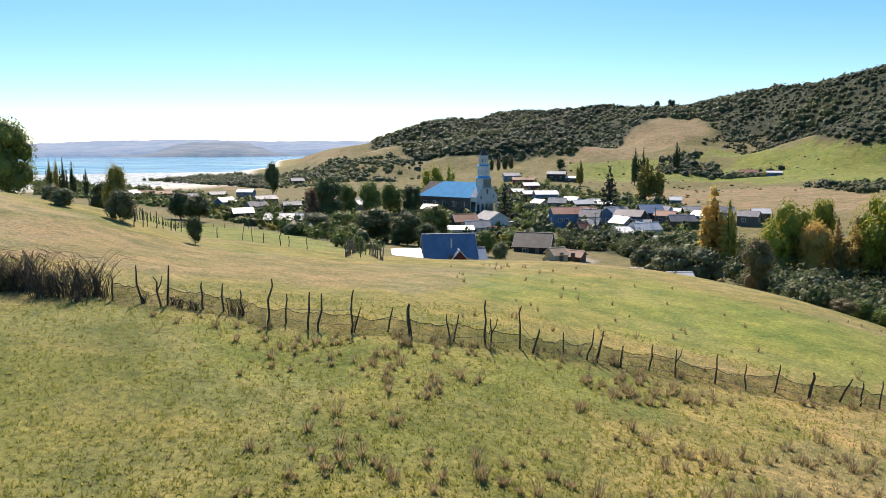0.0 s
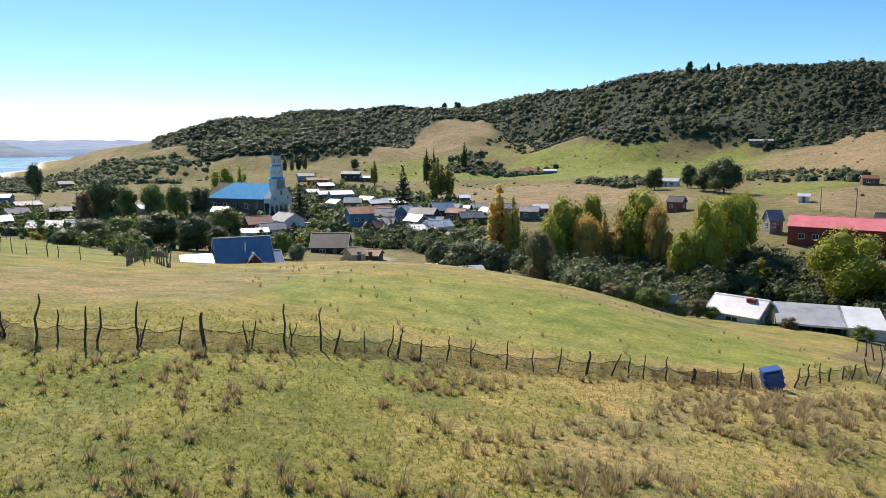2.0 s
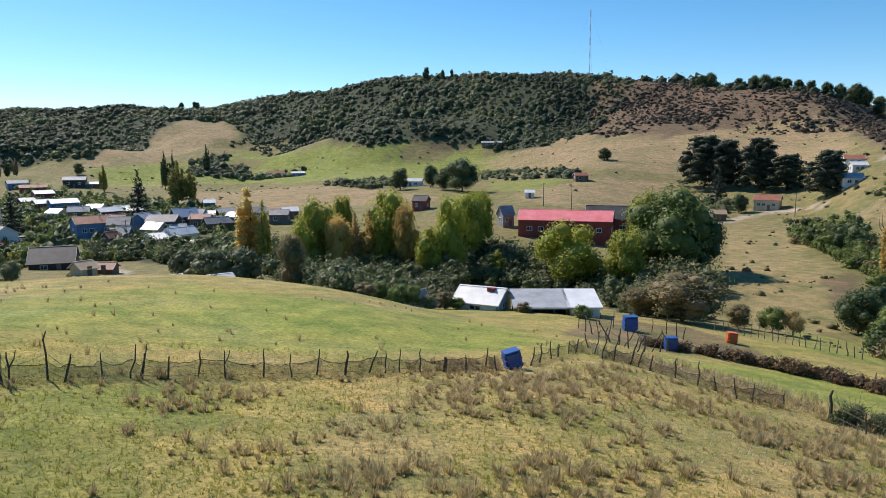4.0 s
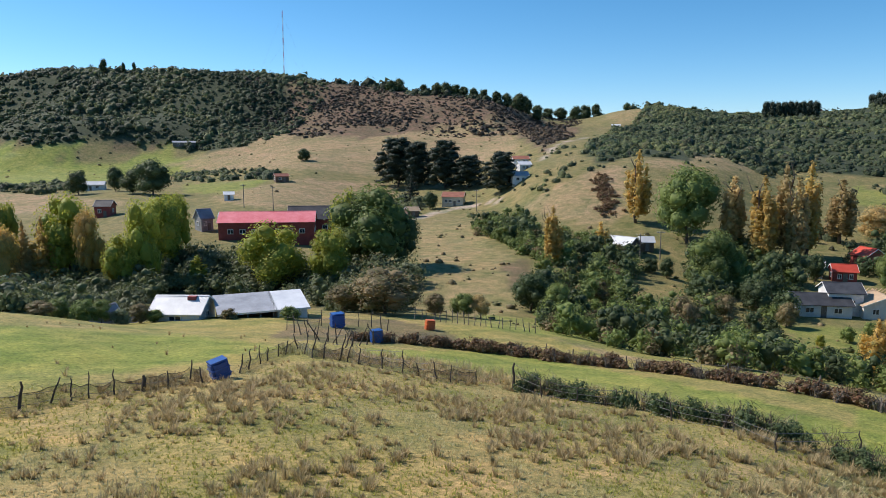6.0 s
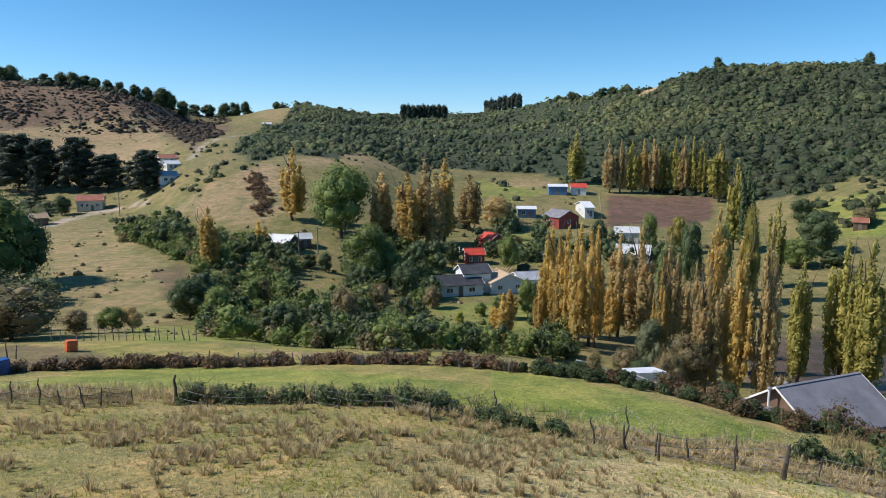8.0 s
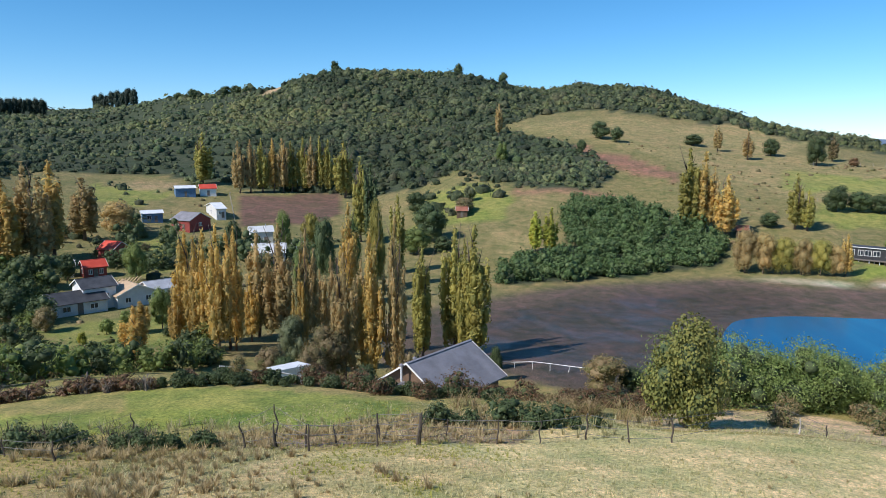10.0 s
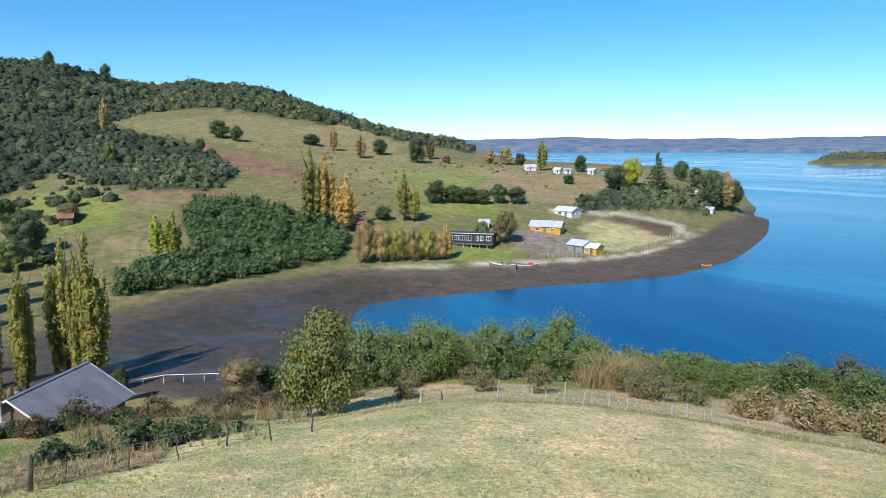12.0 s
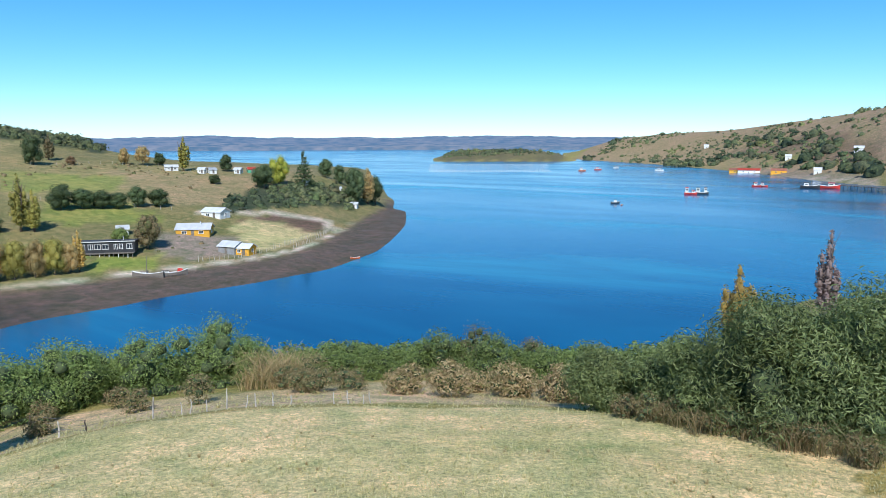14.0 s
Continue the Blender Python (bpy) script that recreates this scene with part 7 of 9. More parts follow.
def white_house(az, r):
    ob = house_at("farmhouse", az, r, 20, "white two-storey farmhouse with dark roofs and an unfinished plywood wing", "house", "houses in the dell", half=6)
    block(ob, -6.5, 0.5, 9.0, 6.5, 2.2, 1.4, "white", "slate", windows=3, base=2)
    block(ob, -2.4, 2.2, 5.6, 5.6, 4.0, 1.3, "white", "slate", turn=0, windows=2, base=2, door=False)
    block(ob, 3.6, 0.8, 6.4, 7.4, 2.2, 1.6, "white", "tan", turn=math.pi / 2, windows=2, base=2, door=False, gable_windows=2)
    block(ob, 9.4, 2.0, 5.4, 6.0, 2.2, 1.1, "white", "grey", windows=2, base=2, door=False)
    for i in range(9):
        part("rafter", Shape().box((1.0 + i * 0.7, 4.6, 3.5), (0.08, 3.4, 0.14), Matrix.Rotation(-0.5, 4, "X")), ROOFS["tan"], ob, "bare timber rafter")
    tank = part("water_tank", Shape().tube([(-11.6, -1.2, -0.6), (-11.6, -1.2, 1.4), (-11.6, -1.2, 1.75)], [0.8, 0.8, 0.3], 14), WALLS["green"], ob, "turquoise plastic water tank")
    part("lid", Shape().tube([(-11.6, -1.2, 1.75), (-11.6, -1.2, 1.87)], [0.3, 0.3], 10), WALLS["green"], tank)


def black_house(az, r):
    ob = house_at("cabin", az, r, -12, "long low black cabin with white windows standing on stilts", "house", "houses by the beach", half=5, lift=0.9)
    shed_roof(ob, 0, 0, 14.5, 5.5, 2.9, 2.7, "dark", "slate", base=0.3)
    for i, x in enumerate((-5.6, -3.6, -1.9, 0.0, 2.6, 3.9, 6.0)):
        window_part(ob, x, -2.78, 1.5, (1.3, 1.1, 1.5, 1.5, 0.8, 0.8, 1.3)[i], 1.3)
    dk = part("deck", Shape().box((0, -3.6, -0.15), (14.6, 1.7, 0.14)), GREY_WOOD, ob)
    for i in range(13):
        part("stilt", Shape().box((-7.0 + i * 1.16, -4.2, -1.0), (0.14, 0.14, 1.8)), WHITE if i % 2 else GREY_WOOD, dk)
    for i in range(6):
        part("pile", Shape().box((-6.5 + i * 2.6, 1.5, -1.3), (0.2, 0.2, 2.4)), GREY_WOOD, ob)
    chimney(ob, 4, 0.5, 2.9, 0.8)


def near_sheds():
    ob = house_at("barn", 8.85, 80.0, -22, "white barn with bright zinc roof and small roof hatch", "barn", "sheds below the field", half=2)
    block(ob, 0, 0, 5.0, 4.8, 1.3, 1.3, "white", "zinc", windows=1, door=False, base=2, gable_windows=1)
    part("roof_hatch", Shape().box((1.2, -0.3, 2.45), (0.9, 0.9, 0.5)), WALLS["red"], ob, "small rusty red roof hatch")
    ob = house_at("open_shed", 14.6, 79.0, 8, "open-fronted timber shed under a long grey zinc roof", "shed", "sheds below the field", half=3)
    shed_roof(ob, -1.7, 0, 5.6, 4.8, 1.25, 2.15, "brown", "grey", posts=5, base=2)
    part("partition", Shape().box((1.2, 0, -0.2), (0.1, 4.6, 2.4)), WALLS["brown"], ob)
    part("back_wall", Shape().box((-1.7, 1.2, -0.2), (5.4, 0.1, 2.4)), WALLS["brown"], ob)
    shed_roof(ob, 3.0, 0, 3.2, 4.8, 1.25, 2.15, "white", "zinc", base=2)
    ob = house_at("cottage", 3.0, 82.0, 30, "small grey cottage with weathered roof half hidden by shrubs", "house", "sheds below the field", half=2, lift=-0.5)
    block(ob, 0, 0, 3.0, 3.0, 1.2, 1.4, "grey", "weathered", windows=1, base=2)
    block(ob, 1.8, -1.4, 2.2, 2.2, 0.7, 0.9, "grey", "weathered", windows=0, door=False, gable_windows=0, base=2)


def grey_villa(az, r):
    ob = house_at("shore_house", az, r, 52, "low timber house with broad weathered grey metal roof above the bay", "house", "houses above the bay", half=3, lift=1.5)
    block(ob, 0, 0, 8.4, 7.4, 2.4, 2.4, "brown", "weathered", windows=3, base=3, over=0.6)
    block(ob, -5.5, 0.8, 4.6, 5.0, 1.8, 1.0, "brown", "weathered", windows=1, base=3, door=False)
    for x, h in ((-3.2, 1.2), (-5.0, 1.0)):
        chimney(ob, x, 0.4, 3.6, h)
    for i in range(4):
        part("veranda_post", Shape().box((4.2, -2.8 + i * 1.8, 1.0), (0.14, 0.14, 3.4)), GREY_WOOD, ob)
    hut = house_at("privy_hut", 72.6, 62.0, 25, "small white hut with flat roof beside a rail fence", "hut", half=1)
    shed_roof(hut, 0, 0, 2.7, 2.2, 2.8, 2.5, "white", "zinc", base=1.2, over=0.15)
    part("door", Shape().box((0.4, -1.03, 0.8), (0.7, 0.06, 1.6)), GREY_WOOD, hut)


church(-27.55, 280)
blue_house(-30.2, 112)
red_hall(15.4, 188)
white_house(60.0, 141)
black_house(117.0, 211)
near_sheds()
grey_villa(85.0, 64.0)

# houses: bearing, distance, length, width, wall height, roof rise, turn, walls, roof, where, windows, flue
house(-46.37, 265.8, 6.9, 6, 2.8, 1.5, 10, "dark", "zinc", "at the village edge", 2, 0)
house(-43.52, 234.9, 9.0, 6, 2.8, 1.6, -15, "brown", "zinc", "at the village edge", 2, 0)
house(-44.62, 352.8, 9.9, 7, 2.8, 1.4, 20, "brown", "grey", "at the village edge", 3, 1)
house(-46.04, 441.4, 9.5, 7, 2.8, 1.5, -20, "blue", "zinc", "at the village edge", 2, 0)
house(-42.15, 593.0, 10.2, 7, 3, 2, 15, "brown", "grey", "on a green rise", 2, 0)
house(-38.05, 312.2, 7.0, 7, 2.8, 1.6, 25, "grey", "grey", "at the village edge", 3, 0)
house(-39.29, 329.5, 8.3, 6, 2.6, 1.3, 0, "red", "rust", "at the village edge", 2, 0)
house(-34.81, 305.4, 4.2, 4.6563, 2.8, 1.8, -30, "grey", "grey", "beside the church", 2, 0)
house(-54.13, 439.3, 6.0, 6, 2.6, 1.6, 50, "white", "zinc", "at the village edge", 2, 0)
house(-52.20, 441.2, 11.1, 6, 2.6, 1.4, 10, "brown", "rust", "at the village edge", 2, 0)
house(-50.42, 411.1, 11.4, 7, 2.6, 1.4, -10, "brown", "grey", "at the village edge", 2, 0)
house(-48.17, 429.2, 9.5, 6, 2.6, 1.4, 20, "dark", "grey", "at the village edge", 2, 0)
house(-53.09, 454.8, 8.1, 6, 2.4, 1.3, 0, "shingle", "rust", "at the village edge", 1, 0)
house(-26.72, 233.4, 8.0, 8, 3, 2.2, -55, "white", "grey", "on the church square", 2, 0)
house(-28.91, 229.0, 7.3, 7, 2.6, 2, 15, "brown", "rust", "below the church", 2, 0)
house(-29.36, 206.0, 7.9, 6, 2.2, 0.8, 5, "white", "zinc", "below the church", 2, 0)
house(-25.18, 455.2, 9.9, 7, 3, 1.6, 10, "blue", "grey", "behind the square", 3, 0)
house(-21.62, 446.0, 11.1, 7, 4.4, 1.6, -10, "dark", "grey", "behind the square", 3, 0)
house(-20.43, 445.7, 9.5, 6, 2.6, 1, 5, "brown", "zinc", "behind the square", 2, 0)
house(-24.24, 434.4, 12.6, 7, 2.8, 1.3, 5, "red", "rust", "behind the square", 3, 0)
house(-23.69, 395.0, 8.3, 8, 3.2, 1.4, 15, "red", "zinc", "behind the square", 2, 0)
house(-24.72, 359.1, 5.9, 6.50602, 3, 1.3, 20, "red", "zinc", "behind the square", 2, 0)
house(-23.82, 337.2, 6.1, 6.75068, 3.4, 1.4, 20, "red", "zinc", "on the square", 2, 0)
house(-22.47, 325.8, 9.9, 8, 4.2, 1.4, 12, "blue", "zinc", "on the square", 4, 0)
house(-20.39, 308.2, 5.8, 6.38258, 2.8, 1.3, -25, "white", "zinc", "on the square", 2, 0)
house(-18.72, 298.4, 5.4, 5.93302, 2.6, 1.4, 20, "grey", "zinc", "on the square", 2, 0)
house(-20.75, 238.1, 10.3, 8, 4.6, 1.8, 14, "blue", "rust", "on the main street", 4, 1)
house(-18.90, 234.8, 5.8, 6.36124, 4.2, 2, -10, "grey", "weathered", "on the main street", 2, 0)
house(-19.54, 216.6, 3.0, 4, 2.8, 1.5, 30, "brown", "rust", "on the main street", 2, 1)
house(-18.58, 224.1, 3.0, 4, 3, 1.6, -20, "shingle", "grey", "on the main street", 2, 0)
house(-17.29, 242.0, 6.0, 6, 4, 2.2, 60, "blue", "grey", "on the main street", 2, 0)
house(-15.87, 235.7, 8.2, 9, 4.4, 1.6, -15, "dark", "weathered", "on the main street", 3, 0)
house(-14.40, 250.8, 7.3, 8.03394, 3.8, 2.4, 15, "dark", "navy", "on the main street", 3, 0)
house(-13.49, 262.5, 5.3, 5.87246, 3, 1.6, -20, "shingle", "weathered", "at the street's end", 2, 0)
house(-12.58, 304.5, 4.2, 4.63559, 2.6, 1.2, 5, "blue", "zinc", "at the street's end", 1, 0)
house(-12.87, 262.6, 6.3, 6.9678, 2.8, 1, -5, "cream", "zinc", "at the street's end", 2, 0)
house(-11.32, 262.5, 6.3, 6.94483, 2.8, 1.6, 15, "shingle", "grey", "at the street's end", 2, 0)
house(-7.34, 249.1, 6.0, 6.63425, 3, 1.4, -10, "shingle", "weathered", "at the street's end", 2, 0)
house(-6.59, 259.8, 5.3, 5.82001, 2.6, 1.2, 10, "brown", "zinc", "at the street's end", 2, 0)
house(-17.42, 203.5, 3.1, 4, 1.4, 1.4, -20, "shingle", "grey", "below the main street", 1, 0)
house(-16.05, 213.6, 7.1, 7.83302, 2.4, 1.2, 15, "white", "zinc", "below the main street", 3, 1)
house(-14.34, 203.5, 3.5, 4, 1.8, 0.7, -10, "shingle", "zinc", "below the main street", 1, 0)
house(-17.94, 293.2, 6.4, 6, 2.6, 1.2, 0, "white", "zinc", "on the square", 1, 0)
house(-23.30, 170.2, 8.3, 9, 2, 2.8, -8, "dark", "slate", "below the main street", 2, 0)
house(-21.49, 148.4, 3.0, 4, 1.6, 1.2, 30, "cream", "tan", "below the main street", 1, 0)
house(-19.93, 153.9, 3.0, 4, 1.2, 1, -20, "brown", "rust", "below the main street", 1, 0)
house(-12.06, 106.0, 3.0, 4, 1.6, 0.8, 18, "white", "zinc", "just behind the brow", 1, 0)
house(-15.46, 112.0, 3.0, 4, 1.6, 0.6, 8, "white", "zinc", "just behind the brow", 1, 0)
house(-7.56, 519.4, 11.7, 7, 2.8, 1.6, 0, "white", "rust", "on the valley meadow", 3, 0)
house(-5.84, 512.2, 8.7, 6, 2.6, 1, 5, "blue", "zinc", "on the valley meadow", 2, 0)
house(9.45, 539.7, 14.8, 6, 2.6, 1, 0, "shingle", "grey", "under the wooded slope", 3, 0)
house(3.83, 242.2, 4.6, 5.10639, 3.4, 1.6, -20, "red", "slate", "behind the creek trees", 2, 0)
house(10.60, 200.0, 3.3, 4, 3.4, 2.2, 25, "grey", "weathered", "behind the creek trees", 2, 0)
house(12.51, 264.8, 3.2, 4, 2, 0.8, 0, "white", "zinc", "on the meadow lane", 1, 0)
house(16.47, 320.1, 5.5, 6, 2.4, 1, 10, "brown", "rust", "on the meadow lane", 2, 0)
house(3.06, 356.2, 10.8, 7, 2.6, 1.2, -10, "white", "zinc", "among dark trees", 3, 0)
house(35.33, 323.2, 7.0, 7, 2.6, 1.3, 10, "white", "rust", "on the valley road", 2, 0)
house(35.62, 296.7, 4.8, 5.28363, 2.6, 1.1, 15, "white", "zinc", "on the valley road", 2, 0)
house(35.26, 273.8, 6.1, 6.69936, 2.8, 1.4, 10, "white", "grey", "on the valley road", 2, 0)
house(30.08, 275.5, 8.0, 8, 3.6, 1.6, -8, "cream", "rust", "at the road fork", 4, 0)
house(26.71, 252.5, 4.0, 4.40986, 2.4, 1.2, 15, "brown", "tan", "at the road fork", 1, 0)
house(42.64, 579.6, 6.7, 6, 2.6, 1, 0, "white", "zinc", "high on the hill road", 1, 0)
house(43.3, 175.2, 7.6, 6, 2.3, 1.6, -30, "dark", "zinc", "under the knoll", 2, 0)
house(45.22, 179.6, 3.0, 4, 2.2, 1, 10, "brown", "zinc", "under the knoll", 1, 0)
house(58.83, 173.3, 4.4, 4.80095, 2.4, 1.2, 12, "red", "red", "in the dell", 3, 0)
house(60.28, 189.7, 5.0, 5, 3.2, 1.6, -50, "red", "red", "in the dell", 1, 0)
house(57.08, 175.0, 3.0, 4, 2.4, 1, 0, "white", "zinc", "in the dell", 1, 0)
house(65.41, 293.2, 7.2, 7, 3.2, 0.8, 5, "blue", "zinc", "on the upper farm", 1, 0)
house(67.04, 296.0, 5.9, 6.44432, 2.8, 1.4, 5, "white", "red", "on the upper farm", 1, 0)
house(67.57, 251.6, 3.0, 16, 3, 1.4, 12, "white", "zinc", "on the upper farm", 2, 0)
house(65.74, 230.1, 8.0, 8, 3.2, 2, -50, "red", "weathered", "on the upper farm", 2, 0)
house(63.00, 243.1, 6.0, 6, 2.8, 0.7, 4, "blue", "zinc", "on the upper farm", 2, 0)
house(70.85, 207.4, 6.1, 6.70999, 3.4, 1.2, 5, "white", "zinc", "by the ploughed field", 2, 1)
house(71.43, 181.4, 7.8, 7, 2.8, 1.8, -5, "white", "zinc", "by the ploughed field", 4, 1)
house(73.78, 191.7, 3.0, 4, 2.4, 0.8, 5, "white", "zinc", "by the ploughed field", 1, 0)
house(86.79, 229.8, 3.4, 4, 2.2, 1, 0, "brown", "rust", "in the east orchard", 1, 0)
house(108.11, 219.8, 3.0, 4, 2, 1, 5, "brown", "rust", "behind the poplars", 1, 0)
house(118.09, 231.1, 3.0, 4, 1.5, 0.9, 0, "white", "zinc", "behind the cabin", 1, 0)
house(123.12, 234.4, 10.0, 7, 2.1, 1.5, -12, "yellow", "zinc", "by the beach", 3, 1)
house(124.7, 262.0, 7.6, 6, 2.2, 1.3, -35, "white", "zinc", "by the beach", 2, 0)
house(125.75, 212.0, 5.6, 5, 2.1, 1.2, -40, "grey", "zinc", "by the beach", 1, 0)
house(126.75, 210.0, 4.6, 4.4, 2.0, 1.0, -30, "yellow", "zinc", "by the beach", 2, 0)
house(121.68, 358.4, 5.6, 6.18919, 1.8, 0.8, 5, "white", "zinc", "on the headland", 3, 0)
house(123.87, 349.9, 3.0, 4, 1.8, 0.8, -20, "white", "zinc", "on the headland", 2, 0)
house(124.56, 350.6, 3.0, 4, 1.8, 0.8, 20, "white", "grey", "on the headland", 1, 0)
house(126.50, 354.6, 3.0, 4, 1.8, 0.8, -20, "white", "zinc", "on the headland", 2, 0)
house(127.47, 358.7, 3.9, 4.3228, 1.8, 0.8, 10, "green", "red", "on the headland", 1, 0)
house(131.55, 333.9, 3.0, 4, 1.8, 0.8, -20, "white", "zinc", "on the headland", 1, 0)
house(135.32, 329.7, 3.0, 4, 1.8, 0.8, -10, "white", "zinc", "on the headland", 1, 0)
house(134.05, 343.1, 3.2, 4, 1.8, 0.8, 0, "white", "zinc", "on the headland", 1, 0)
house(164.75, 870.4, 17.3, 14, 3.6, 2, 0, "yellow", "rust", "at the boatyard", 2, 0, "boat_shed")
house(165.52, 867.7, 22.8, 14, 3.6, 2, 0, "white", "red", "at the boatyard", 3, 0, "boat_shed")
house(167.51, 829.2, 15.2, 12, 3.6, 2, 0, "yellow", "rust", "at the boatyard", 2, 0, "boat_shed")
house(170.01, 763.5, 6.7, 7.3263, 4, 2, 0, "white", "zinc", "at the boatyard", 1, 0, "boat_shed")
house(172.43, 820.5, 8.5, 8, 4, 2, 0, "white", "zinc", "on the far hillside", 1, 0)
house(168.08, 916.5, 6.7, 7.32489, 4, 2, 0, "white", "zinc", "on the far hillside", 1, 0)
house(162.50, 1270.0, 7.4, 8, 4, 2, 0, "white", "zinc", "on the far hillside", 1, 0)

for i, (a, r) in enumerate(((-22.9, 300), (-21.5, 296), (-19.6, 285), (-19.1, 262), (-17.0, 262), (-16.5, 226), (-15.2, 230), (-14.8, 216), (-13.2, 245), (-12.1, 240), (-10.6, 250), (-9.2, 255),
                           (-37.0, 300), (-38.9, 285), (-40.6, 262), (-41.8, 240), (-42.6, 300), (-47.6, 330), (-49.2, 360), (-45.3, 300), (-31.6, 262), (-27.9, 214))):
    house(a, r, 5.5 + (i * 7 % 5) * 0.7, 5.2, 2.4 + (i % 3) * 0.5, 1.3 + (i % 2) * 0.4, (i * 37 % 90) - 45, ("white", "shingle", "brown", "blue", "cream", "grey", "red")[i % 7],
          ("zinc", "grey", "zinc", "rust", "weathered")[i % 5], "in the village", 2, i % 2)

# ---------------------------------------------------------------- fences
WIRE = surface("galvanised_wire", (0.1, 0.095, 0.09), (0.17, 0.16, 0.15), 0.75, 5, 30, 0.1, metal=0.0)
PALE_WOOD = surface("bleached_wood", (0.3, 0.27, 0.23), (0.5, 0.46, 0.4), 0.85, 6, 60, 0.3)
DARK_WOOD = surface("dark_branch_wood", (0.045, 0.035, 0.028), (0.11, 0.09, 0.07), 0.9, 6, 60, 0.4)


def netting():
    """Old dark netting: a fine open weave, thicker where it is folded."""
    m, t, b = nodes_of("old_netting")
    co = node(t, "TexCoord").outputs["Object"]
    n = node(t, "TexNoise", Vector=co, Scale=0.9, Detail=5.0, Roughness=0.6).outputs["Fac"]
    weave = node(t, "TexNoise", Vector=co, Scale=30.0, Detail=2.0).outputs["Fac"]
    t.links.new(ramp(t, n, [(0.3, (0.055, 0.06, 0.04)), (0.7, (0.1, 0.09, 0.07))]), b.inputs["Base Color"])
    b.inputs["Roughness"].default_value = 0.9
    dense = node(t, "MapRange", Value=n, From_Min=0.32, From_Max=0.68, To_Min=0.2, To_Max=0.62).outputs[0]
    hole = node(t, "MapRange", Value=weave, From_Min=0.35, From_Max=0.65, To_Min=0.55, To_Max=1.3).outputs[0]
    cut = node(t, "Math")
    cut.operation, cut.use_clamp = "MULTIPLY", True
    t.links.new(dense, cut.inputs[0])
    t.links.new(hole, cut.inputs[1])
    t.links.new(cut.outputs[0], b.inputs["Alpha"])
    return m


NET = netting()
post_count = 0


def stake(parent, az, r, height, lean, girth=0.045, wood=None, fork=False):
    """A rough fence post, bent and leaning sideways by lean metres at its top."""
    global post_count
    post_count += 1
    gen = np.random.default_rng(500 + post_count)
    p = np.array(spot(az, r, -0.25))
    side = np.array((math.cos(radians(az)), -math.sin(radians(az)), 0))
    up = np.array((0, 0, height + 0.25))
    pts = [p + (side * lean + up) * k + gen.normal(size=3) * (0.03 if 0 < k < 1 else 0) * np.array((1, 1, 0)) * height for k in (0, 0.3, 0.6, 0.85, 1)]
    girth *= gen.uniform(0.75, 1.15)
    s = Shape().tube(pts, girth * np.array([1.1, 1.0, 0.9, 0.75, 0.55]), 6)
    if fork:
        s.tube([pts[2], pts[2] + side * 0.18 + (0, 0, height * 0.25), pts[2] + side * 0.25 + (0, 0, height * 0.5)], [girth * 0.8, girth * 0.6, girth * 0.35], 5)
    return part("post", s, wood or DARK_WOOD, parent), pts[-1], p


def strands(parent, tops, levels=(0.35, 0.65, 0.95), sag=0.04, thick=0.012, name="wire", material=None):
    """Wires along the posts, each one long strand."""
    for k in levels:
        pts = []
        for i, (t, b) in enumerate(tops):
            p = b + (t - b) * k
            if pts:
                pts.append((pts[-1] + p) / 2 - (0, 0, sag))
            pts.append(p)
        part(name, Shape().tube(pts, [thick] * len(pts), 4 if material else 3, False), material or WIRE, parent)


def net_sheet(parent, pairs, seed, high=0.78):
    """Sagging netting hung on a run of posts, down to the grass."""
    gen = np.random.default_rng(seed)
    tops = [b + (t - b) * min(0.9, (high * gen.uniform(0.85, 1.1) + 0.25) / max(0.3, t[2] - b[2])) for t, b in pairs]
    for i in range(len(pairs) - 1):
        b0, b1, t0, t1 = pairs[i][1] + (0, 0, 0.2), pairs[i + 1][1] + (0, 0, 0.2), tops[i], tops[i + 1]
        if np.linalg.norm(b0 - b1) > 7:
            continue
        n, k, sag = 8, 3, gen.uniform(0.03, 0.22)
        v = []
        for a in range(n + 1):
            u = a / n
            top = t0 * (1 - u) + t1 * u - np.array((0, 0, math.sin(u * math.pi) * sag))
            low = b0 * (1 - u) + b1 * u
            v += [low + (top - low) * c / k + gen.normal(size=3) * 0.025 for c in range(k + 1)]
        f = [(a * (k + 1) + c, (a + 1) * (k + 1) + c, (a + 1) * (k + 1) + c + 1, a * (k + 1) + c + 1) for a in range(n) for c in range(k)]
        net = part("netting", Shape().add(v, f), NET, parent, smooth=True)
        part("hem", Shape().tube([v[a * (k + 1) + k] for a in range(n + 1)], [0.014] * (n + 1), 4, False), DARK_WOOD, net)


near_fence = thing("fence", Matrix.Identity(4), "rustic fence of crooked branch posts with old dark netting", "fence")
near_fence_tops = []


def near_fence_post(az, r, height, lean, girth=0.045, fork=False):
    _, top, low = stake(near_fence, az, r, height, lean, girth, DARK_WOOD, fork)
    near_fence_tops.append((top, low))


